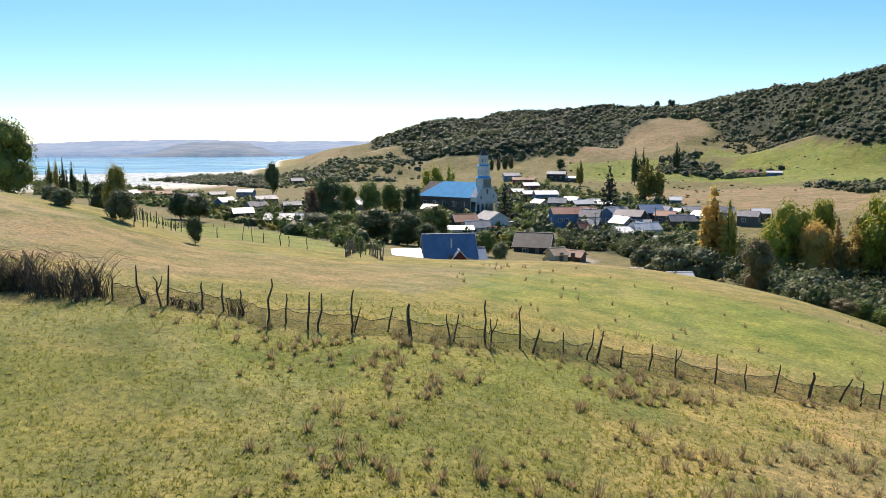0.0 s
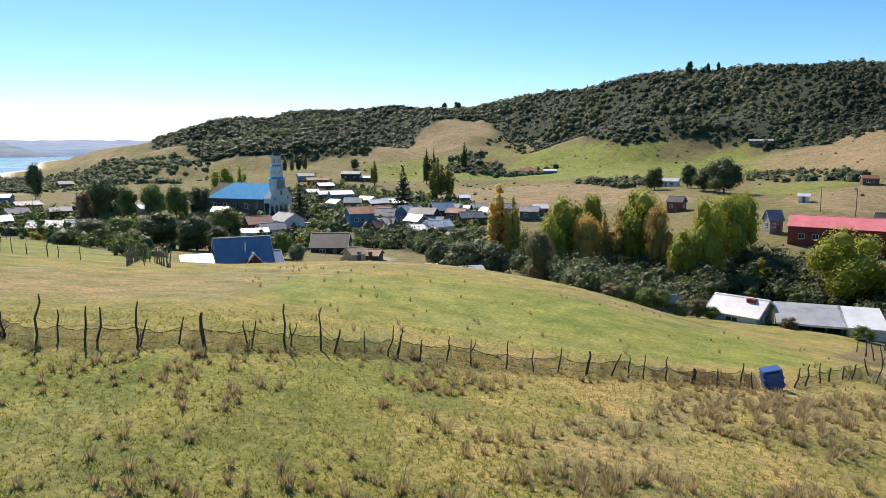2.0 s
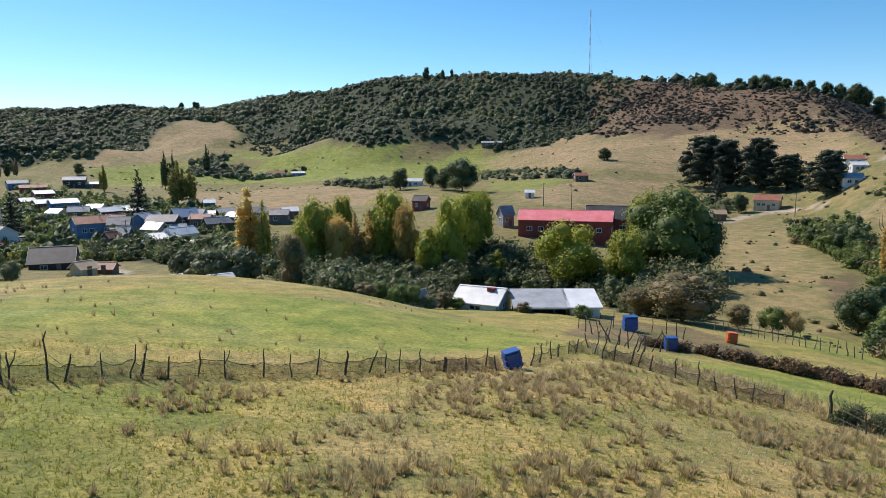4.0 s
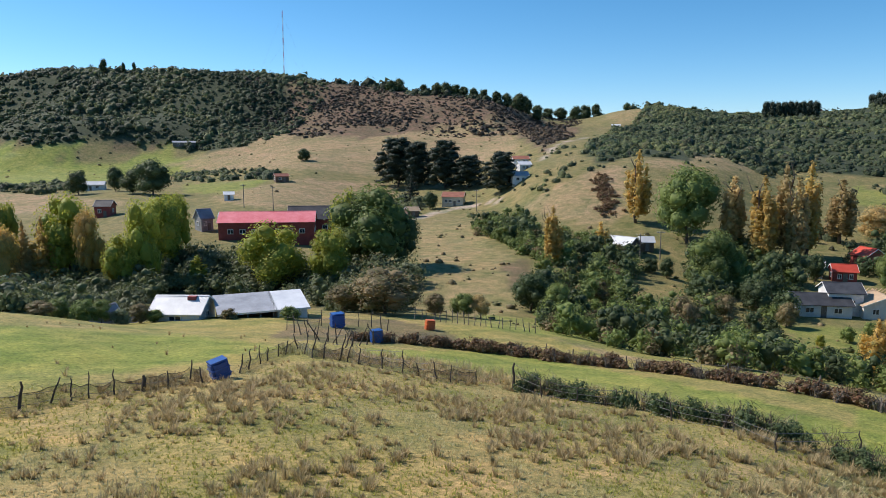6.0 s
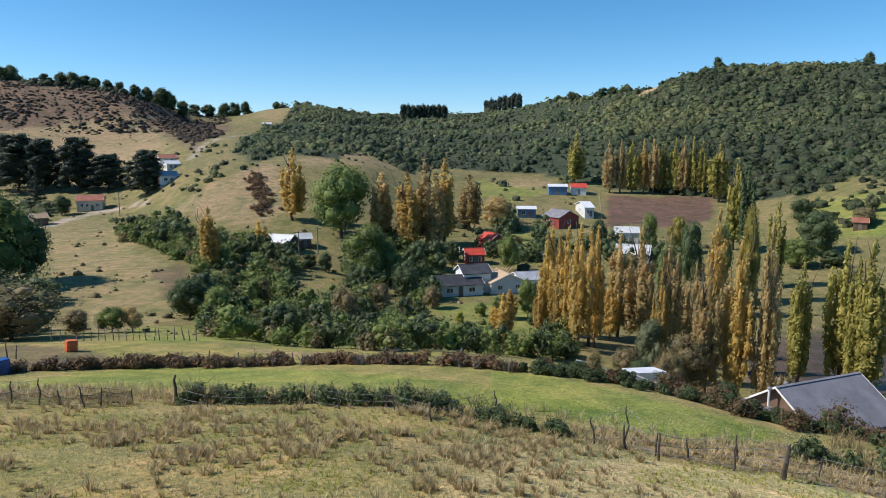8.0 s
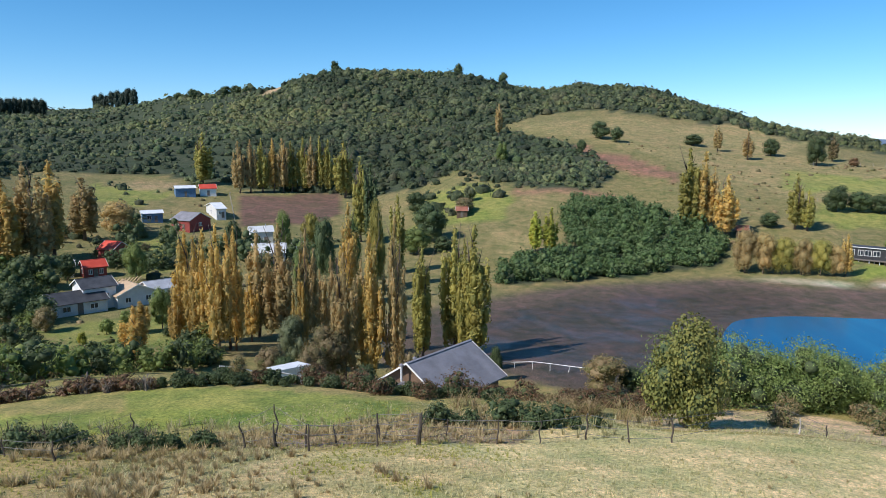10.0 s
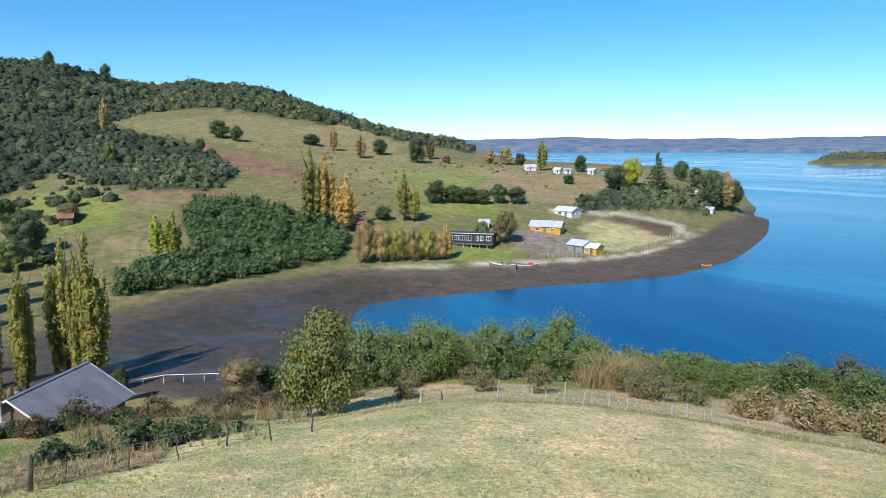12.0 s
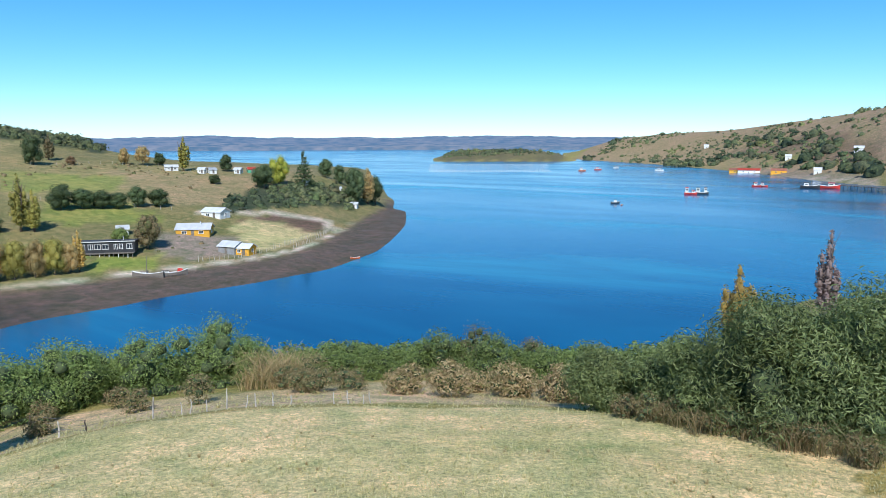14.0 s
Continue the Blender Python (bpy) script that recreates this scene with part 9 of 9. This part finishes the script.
twigs("skirt_twigs", run([(157, 34.6), (163, 31.6), (170, 28.8), (178, 27.8)], 0.4, 0.8, 147), 0.5, 1.2, 60, BROWN_LEAF, 148, "dead grey stems at the foot of the bushes", 0.012)
twigs("dead_shrub", run([(127.5, 57), (131.5, 57)], 0.5, 2.2, 149), 1.6, 3.4, 130, TAN_LEAF, 150, "bleached dead shrub above the bay", 0.018)
thicket("corner_bramble_leaves", [run([(-66, 37.5), (-61, 37), (-58.5, 36)], 0.6, 0.8, 128)], 0.7, 1.3, DARK_LEAF, 129, "few dark leaves in the tangled bramble", 160, 0.1, 0.8, core=0.3)
thicket("crest_bramble", [run([(83, 33.5), (88, 34), (93, 34), (98, 35)], 0.55, 0.7, 130)], 0.8, 1.8, DARK_LEAF, 131, "low bramble along the old wire fence", 300, 0.14, 0.75)
thicket("knoll_gorse", [run([(41.6, 249), (42.0, 230), (42.4, 208)], 0.45, 3.0, 132)], 1.2, 2.8, RUST_LEAF, 133, "strip of dry gorse up the side of the knoll", 60, 0.4, 0.6)
lumps("ridge_trees", [run([(0, 770), (6, 742), (11, 716), (16, 696), (24, 660), (30, 632), (33, 605)], 7, 9, 134), run([(40, 770), (47, 745), (52, 830)], 9, 12, 135), run([(60, 800), (66, 640), (73, 600)], 7, 12, 136)], 6, 14, HILL_LEAF, 137,
      "trees standing along the ridge")
lumps("ridge_plantation", [run([(55.3, 880), (57.6, 880)], 3.5, 8, 138)], 9, 14, DUSK_LEAF, 140, "dark plantation blocks on the skyline", 1.3)
for a, r, h, w in ((4.3, 735, 13, 8), (5.6, 730, 10, 4), (6.3, 728, 10, 4), (36.6, 640, 12, 9), (35.2, 640, 16, 14), (90.0, 596, 12, 9), (76.9, 596, 12, 9), (86.5, 596, 13, 8), (-14.2, 945, 12, 8), (-13.2, 945, 13, 12)):
    plant("round", "dark", a, r, h, w)
for a, r, h, w in ((25.1, 641, 10, 10), (25.7, 641, 11.5, 12), (27.7, 629, 8, 9), (28.7, 620, 10, 10), (29.4, 615, 11, 11), (30.2, 615, 10, 10), (30.8, 612, 9, 9), (31.6, 605, 8, 9),
                   (32.4, 600, 8.5, 9), (33.4, 602, 10, 9), (34.2, 602, 11.5, 10), (35.0, 640, 14, 12), (35.7, 657, 16, 13), (36.6, 700, 10, 12), (37.4, 730, 11, 13), (38.4, 735, 12, 15),
                   (39.6, 750, 14, 14), (40.3, 760, 15, 14), (41.1, 760, 14, 10), (43.4, 728, 7.5, 8), (48.3, 762, 6.7, 11), (65.3, 627, 6, 8), (66.3, 615, 8, 9), (68.7, 613, 9, 10),
                   (69.4, 610, 9, 10), (70.2, 602, 7, 8)):
    plant("round", "dark", a, r, h * 1.15, w, "on the ridge", sink=0.2 * h)
# Second block of plantation conifers, also in the round broadleaf form.
for i in range(8):
    plant("round", "pine", 59.75 + i * 0.36, 0.975 * np.interp(59.75 + i * 0.36, [60, 63], [850, 700]), 18.5 + 1.5 * math.sin(i * 2.3), 8.5)


# ---------------------------------------------------------------- tanks, boats, vehicles, masts
TANK_BLUE = surface("blue_plastic", (0.012, 0.06, 0.24), (0.02, 0.1, 0.34), 0.4, 2, 20, 0.08)
ORANGE = surface("orange_plastic", (0.5, 0.1, 0.03), (0.62, 0.16, 0.05), 0.5, 2, 20, 0.08)
HULL_RED = surface("red_hull_paint", (0.45, 0.03, 0.02), (0.6, 0.06, 0.04), 0.4, 1, 12, 0.1)
HULL_DARK = surface("dark_hull_paint", (0.03, 0.03, 0.035), (0.07, 0.065, 0.06), 0.5, 1, 12, 0.1)
RUBBER = surface("tyre_rubber", (0.02, 0.02, 0.02), (0.04, 0.04, 0.04), 0.8, 4, 30, 0.1)
CAR_PAINT = {"white": surface("white_car_paint", (0.68, 0.69, 0.7), (0.76, 0.77, 0.78), 0.25, 1, 5, 0.02), "red": surface("red_car_paint", (0.4, 0.03, 0.03), (0.5, 0.05, 0.04), 0.25, 1, 5, 0.02),
             "grey": surface("grey_car_paint", (0.2, 0.21, 0.22), (0.28, 0.29, 0.3), 0.25, 1, 5, 0.02), "blue": surface("blue_car_paint", (0.03, 0.08, 0.2), (0.05, 0.12, 0.28), 0.25, 1, 5, 0.02)}


def drum(az, r, size, tilt, material, label):
    """A squared plastic feed tank with rounded corners, ribs and an open rim."""
    ob = thing("feed_tank", Matrix.Translation(spot(az, r, -0.05)) @ Matrix.Rotation(radians(20 - az), 4, "Z") @ Matrix.Rotation(tilt, 4, "Y"), label, "tank", "plastic feed tanks")
    bm = bmesh.new()
    bmesh.ops.create_cube(bm, size=1.0)
    bmesh.ops.scale(bm, vec=(size * 0.85, size * 0.7, size), verts=bm.verts)
    bmesh.ops.bevel(bm, geom=bm.edges[:], offset=size * 0.12, segments=3, affect="EDGES")
    bmesh.ops.translate(bm, vec=(0, 0, size * 0.5), verts=bm.verts)
    me = bpy.data.meshes.new("shell")
    bm.to_mesh(me)
    bm.free()
    me.materials.append(material)
    part("shell", me, material, ob)
    for k in (0.3, 0.62):
        part("rib", Shape().box((0, 0, size * k), (size * 0.88, size * 0.73, size * 0.05)), material, ob)
    part("rim", Shape().box((0, 0, size * 0.97), (size * 0.8, size * 0.66, size * 0.07)), material, ob)


drum(11.45, 37.3, 1.1, -0.22, TANK_BLUE, "tilted blue plastic feed tank leaning by the fence")
drum(20.6, 68.6, 1.5, 0.0, TANK_BLUE, "blue plastic feed tank lying in the paddock")
drum(23.74, 59.0, 1.15, 0.0, TANK_BLUE, "blue plastic feed tank standing by the stakes")
drum(28.1, 71.0, 1.1, 0.1, ORANGE, "orange-red plastic tank by the lower fence")


def boat(name, az, r, length, hull, rel, label, cabins=((0.2, 0.3, 0.3),), z=None, heel=0.0, mast=0.0, cargo=None, category="boat"):
    """A wooden work boat: sheered hull, deck, rail, cabins and mast."""
    p = spot(az, r)
    at = Matrix.Translation((p.x, p.y, (p.z if z is None else z))) @ Matrix.Rotation(radians(rel - az), 4, "Z") @ Matrix.Rotation(heel, 4, "X")
    ob = thing(name, at, label, category, "boats")
    L, B, D = length, length * 0.28, length * 0.13
    rings, n = [], 9
    for i in range(n):
        u = i / (n - 1)
        x = -L / 2 + L * u
        w = B / 2 * (math.sin(min(1.0, 0.35 + u * 0.9) * math.pi / 2) if u < 0.55 else (1 - ((u - 0.55) / 0.45) ** 2.2) + 0.02)
        top = D * (1 + 0.5 * (2 * u - 0.9) ** 2)
        low = -D * 0.35 + D * 0.6 * max(0, u - 0.75) * 4 * 0.4
        rings.append([(x, -w, top), (x, -w * 0.85, top * 0.35), (x, -w * 0.35, low), (x, 0, low - 0.05 * D), (x, w * 0.35, low), (x, w * 0.85, top * 0.35), (x, w, top)])
    v = [q for ring in rings for q in ring]
    f = [(i * 7 + j, (i + 1) * 7 + j, (i + 1) * 7 + j + 1, i * 7 + j + 1) for i in range(n - 1) for j in range(6)]
    f += [tuple(range(7)), tuple((n - 1) * 7 + j for j in range(7))[::-1]]
    part("hull", Shape().add(v, f), hull, ob, smooth=False)
    dk = [(x[0][0], y * abs(x[0][1]) * 0.96, x[0][2] - D * 0.22) for x in rings for y in (-1, 1)]
    part("deck", Shape().add(dk, [(i * 2, i * 2 + 2, i * 2 + 3, i * 2 + 1) for i in range(n - 1)]), GREY_WOOD, ob)
    for s in (0, 6):
        part("gunwale", Shape().tube([np.array(x[s]) + (0, 0, 0.02) for x in rings], [0.012 * L] * n, 5), WHITE, ob)
    for cx, cl, ch in cabins:
        cab = part("cabin", Shape().box((-L / 2 + L * cx, 0, D * 0.8 + ch * L / 2), (cl * L, B * 0.62, ch * L), taper=0.92), WHITE, ob)
        part("cabin_roof", Shape().box((-L / 2 + L * cx, 0, D * 0.8 + ch * L + 0.03 * L), (cl * L * 1.08, B * 0.68, 0.035 * L)), hull, cab)
        for s in (-1, 1):
            part("cabin_window", Shape().box((-L / 2 + L * cx, s * B * 0.3, D * 0.8 + ch * L * 0.68), (cl * L * 0.6, 0.06, ch * L * 0.3)), GLASS, cab)
    if mast:
        part("mast", Shape().tube([(0.05 * L, 0, D * 0.6), (0.05 * L, 0, D + mast * L)], [0.014 * L, 0.008 * L], 6), GREY_WOOD, ob)
    if cargo:
        heap = Shape()
        gen = np.random.default_rng(5)
        for _ in range(9):
            c = np.array((gen.uniform(0.05, 0.33) * L, gen.uniform(-0.25, 0.25) * B, D * 1.0 + gen.uniform(0, 0.09) * L))
            heap.add(ICO1[0] * 0.06 * L * gen.uniform(0.7, 1.2, (12, 1)) + c, ICO1[1].tolist())
        part("netting", heap, cargo, ob, "heap of bright red netting")
    return ob


boat("fishing_boat", 119.6, 184.5, 7.6, GREY_WOOD, 160, "weathered grey wooden fishing boat hauled up on the beach", ((0.62, 0.2, 0.07),), heel=0.16, mast=0.55)
boat("fishing_boat", 121.4, 185.0, 7.0, GREY_WOOD, 14, "old grey fishing boat on the beach loaded with red netting", ((0.24, 0.2, 0.08),), heel=-0.1, cargo=HULL_RED)
boat("trawler", 161.55, 491, 8.0, HULL_RED, 0, "red and white trawler moored in the inlet", ((0.2, 0.24, 0.42), (0.7, 0.2, 0.2)), z=0.1, mast=0.6)
boat("trawler", 162.35, 495, 8.5, HULL_DARK, 8, "dark-hulled trawler with white wheelhouse moored alongside", ((0.2, 0.3, 0.36), (0.75, 0.22, 0.4)), z=0.1, mast=0.55)
boat("launch", 166.1, 597, 7.5, HULL_RED, 30, "small red launch moored in the inlet", ((0.35, 0.35, 0.3),), z=0.05, mast=0.4)
boat("launch", 166.55, 600, 6.5, HULL_RED, -15, "small red and white launch moored alongside", ((0.4, 0.35, 0.3),), z=0.05)
boat("skiff", 156.0, 407, 5.2, HULL_DARK, 25, "small dark working skiff in the inlet", ((0.5, 0.3, 0.25),), z=0.05, mast=0.3)
boat("skiff", 156.5, 396, 2.6, ORANGE, 70, "little orange dinghy behind the skiff", ((0.4, 0.2, 0.1),), z=0.02)
boat("launch", 153.4, 880, 9.0, ORANGE, 20, "orange and white launch off the island", ((0.4, 0.35, 0.3),), z=0.05)
boat("launch", 154.6, 919, 9.0, HULL_RED, 5, "red launch off the island", ((0.4, 0.35, 0.22),), z=0.05)
boat("sailing_boat", 156.0, 985, 9.0, WHITE, 40, "white sailing boat at anchor with bare mast", ((0.5, 0.3, 0.1),), z=0.05, mast=1.4)
boat("launch", 159.2, 900, 10.0, WHITE, 0, "white launch lying off the far shore", ((0.5, 0.4, 0.14),), z=0.05)
boat("rowing_boat", 135.3, 206.0, 2.8, ORANGE, 0, "small orange rowing boat at the tide line", (), z=0.1)
boat("fishing_boat", 169.6, 590, 13.0, HULL_DARK, 4, "dark fishing boat at the end of the jetty", ((0.3, 0.25, 0.18),), z=0.1, mast=0.35)
boat("fishing_boat", 170.8, 592, 14.0, HULL_RED, -4, "red fishing boat moored at the jetty", ((0.6, 0.3, 0.16),), z=0.1, mast=0.5)
boat("rowing_boat", -51.0, 760, 9.0, HULL_DARK, 0, "dark boat lying off the western beach", ((0.5, 0.2, 0.12),), z=0.1)


def jetty():
    ob = thing("jetty", Matrix.Identity(4), "long timber jetty on piles by the boatyard", "jetty")
    a, b = np.array(spot(171.2, 600)), np.array(spot(175.5, 560))
    a[2] = b[2] = 2.6
    d = (b - a) / np.linalg.norm(b - a)
    s = np.array((-d[1], d[0], 0))
    v = [a - s * 1.6, b - s * 1.6, b + s * 1.6, a + s * 1.6]
    part("deck", Shape().add(v + [q - (0, 0, 0.35) for q in v], [(0, 1, 2, 3), (7, 6, 5, 4), (0, 4, 5, 1), (1, 5, 6, 2), (2, 6, 7, 3), (3, 7, 4, 0)]), GREY_WOOD, ob)
    for i in range(11):
        for k in (-1.4, 1.4):
            c = a + (b - a) * i / 10 + s * k
            part("pile", Shape().tube([c - (0, 0, 5), c + (0, 0, 0.9)], [0.22, 0.2], 6), GREY_WOOD, ob)


jetty()


def mussel_farm():
    """Rows of floats on long lines."""
    gen = np.random.default_rng(61)
    s = Shape()
    for i in range(8):
        for j in range(20):
            az = 141.4 + j * 0.47 + gen.uniform(-0.1, 0.1)
            r = 850 + i * 42 + gen.uniform(-8, 8)
            p, d = np.array(spot(az, r)), np.array((math.sin(radians(az + 38)), math.cos(radians(az + 38)), 0))
            p[2] = 0.12
            for k in range(4):
                s.box(p + d * (k * 4.5 + gen.uniform(-1, 1)), (1.9, 0.7, 0.4), Matrix.Rotation(radians(50 - az), 4, "Z"))
    tagged(new("mussel_floats", s.mesh("mussel_floats", WHITE)), "rows of pale floats of a mussel farm on the water", "floats", kind="stuff")


mussel_farm()


def car(az, r, rel, paint, label, length=4.2, height=1.5, van=False):
    ob = thing("van" if van else "car", Matrix.Translation(spot(az, r, 0.05)) @ Matrix.Rotation(radians(rel - az), 4, "Z"), label, "van" if van else "car", "parked vehicles")
    L, H = length / 2, height
    side = [(-L, 0.3), (L, 0.3), (L, 0.75), (L * 0.92, 0.9), (L * 0.55, 1.0), (L * 0.25, H), (-L * 0.7, H), (-L * 0.95, 0.95), (-L, 0.8)]
    if van:
        side = [(-L, 0.3), (L, 0.3), (L, 0.9), (L * 0.85, 1.15), (L * 0.6, H), (-L * 0.97, H), (-L, H * 0.9)]
    part("body", Shape().prism(side, -0.85, 0.85), CAR_PAINT[paint], ob)
    for s in (-1, 1):
        part("side_window", Shape().prism([(-L * 0.65, 1.0), (L * 0.38, 1.0), (L * 0.2, H - 0.12), (-L * 0.6, H - 0.12)], s * 0.84, s * 0.87), GLASS, ob)
        for x in (-L * 0.62, L * 0.62):
            w = part("wheel", Shape().tube([(x, s * 0.65, 0.32), (x, s * 0.88, 0.32)], [0.32, 0.32], 12), RUBBER, ob)
            part("rim", Shape().tube([(x, s * 0.86, 0.32), (x, s * 0.9, 0.32)], [0.19, 0.19], 10), WIRE, w)
    return ob


car(-11.4, 256, 8, "white", "white passenger van parked at the end of the street", 6.4, 2.5, True)
car(-25.1, 238, 15, "white", "white car parked on the church square")
car(-25.9, 232, -20, "grey", "grey car parked on the church square")
car(-26.4, 222, 10, "red", "red pickup parked below the square", 5.0, 1.7)
car(-24.6, 246, 60, "blue", "blue car parked on the church square")
car(-22.6, 252, 20, "white", "white car parked on the church square")
car(-21.8, 250, 15, "grey", "silver-grey car parked along the street")
car(-20.9, 255, 30, "red", "red car parked along the street")
car(-3.9, 250, 20, "white", "white car parked among the far houses")


def pole(az, r, height, label, arms=1, name="utility_pole"):
    ob = thing(name, Matrix.Translation(spot(az, r, -0.3)) @ Matrix.Rotation(radians(10 - az), 4, "Z"), label, "pole", "utility poles")
    part("shaft", Shape().tube([(0, 0, 0), (0, 0, height)], [0.15, 0.09], 8), GREY_WOOD, ob)
    for k in range(arms):
        arm = part("crossarm", Shape().box((0, 0, height - 0.4 - k * 0.8), (1.8, 0.1, 0.12)), GREY_WOOD, ob)
        for x in (-0.8, -0.3, 0.3, 0.8):
            part("insulator", Shape().tube([(x, 0, height - 0.34 - k * 0.8), (x, 0, height - 0.16 - k * 0.8)], [0.05, 0.03], 6), WHITE, arm)


for a, r, h in ((-23.2, 213, 8.5), (-29.6, 240, 8), (-26.9, 236, 8), (-18.5, 215, 8), (-14.0, 230, 8), (-9.5, 250, 8), (31.9, 251, 8), (24.5, 260, 8), (13.6, 240, 8), (15.8, 235, 8), (-36.0, 290, 8), (-41.5, 330, 8), (46.3, 172, 7), (44.8, 165, 7)):
    pole(a, r, h, "weathered utility pole with crossarm beside the houses")


def radio_mast(az, r, height):
    ob = thing("radio_mast", Matrix.Translation(spot(az, r, -0.5)), "tall thin red and white lattice radio mast on the ridge", "mast")
    for i in range(10):
        z0, z1 = height * i / 10, height * (i + 1) / 10
        s = Shape()
        legs = [(0.45 * math.cos(a), 0.45 * math.sin(a)) for a in (0.3, 2.4, 4.5)]
        for x, y in legs:
            s.tube([(x, y, z0), (x, y, z1)], [0.09, 0.09], 4)
        for j in range(4):
            p, q = legs[j % 3], legs[(j + 1) % 3]
            s.tube([(*p, z0 + (z1 - z0) * j / 4), (*q, z0 + (z1 - z0) * (j + 1) / 4)], [0.05, 0.05], 3)
        part("section", s, HULL_RED if i % 2 else WHITE, ob)
    for a in (0.3, 2.4, 4.5):
        for k in (0.5, 0.95):
            part("guy_wire", Shape().tube([(0, 0, height * k), (math.cos(a) * 28, math.sin(a) * 28, -1)], [0.025, 0.025], 3), WIRE, ob)


radio_mast(16.93, 698, 62)
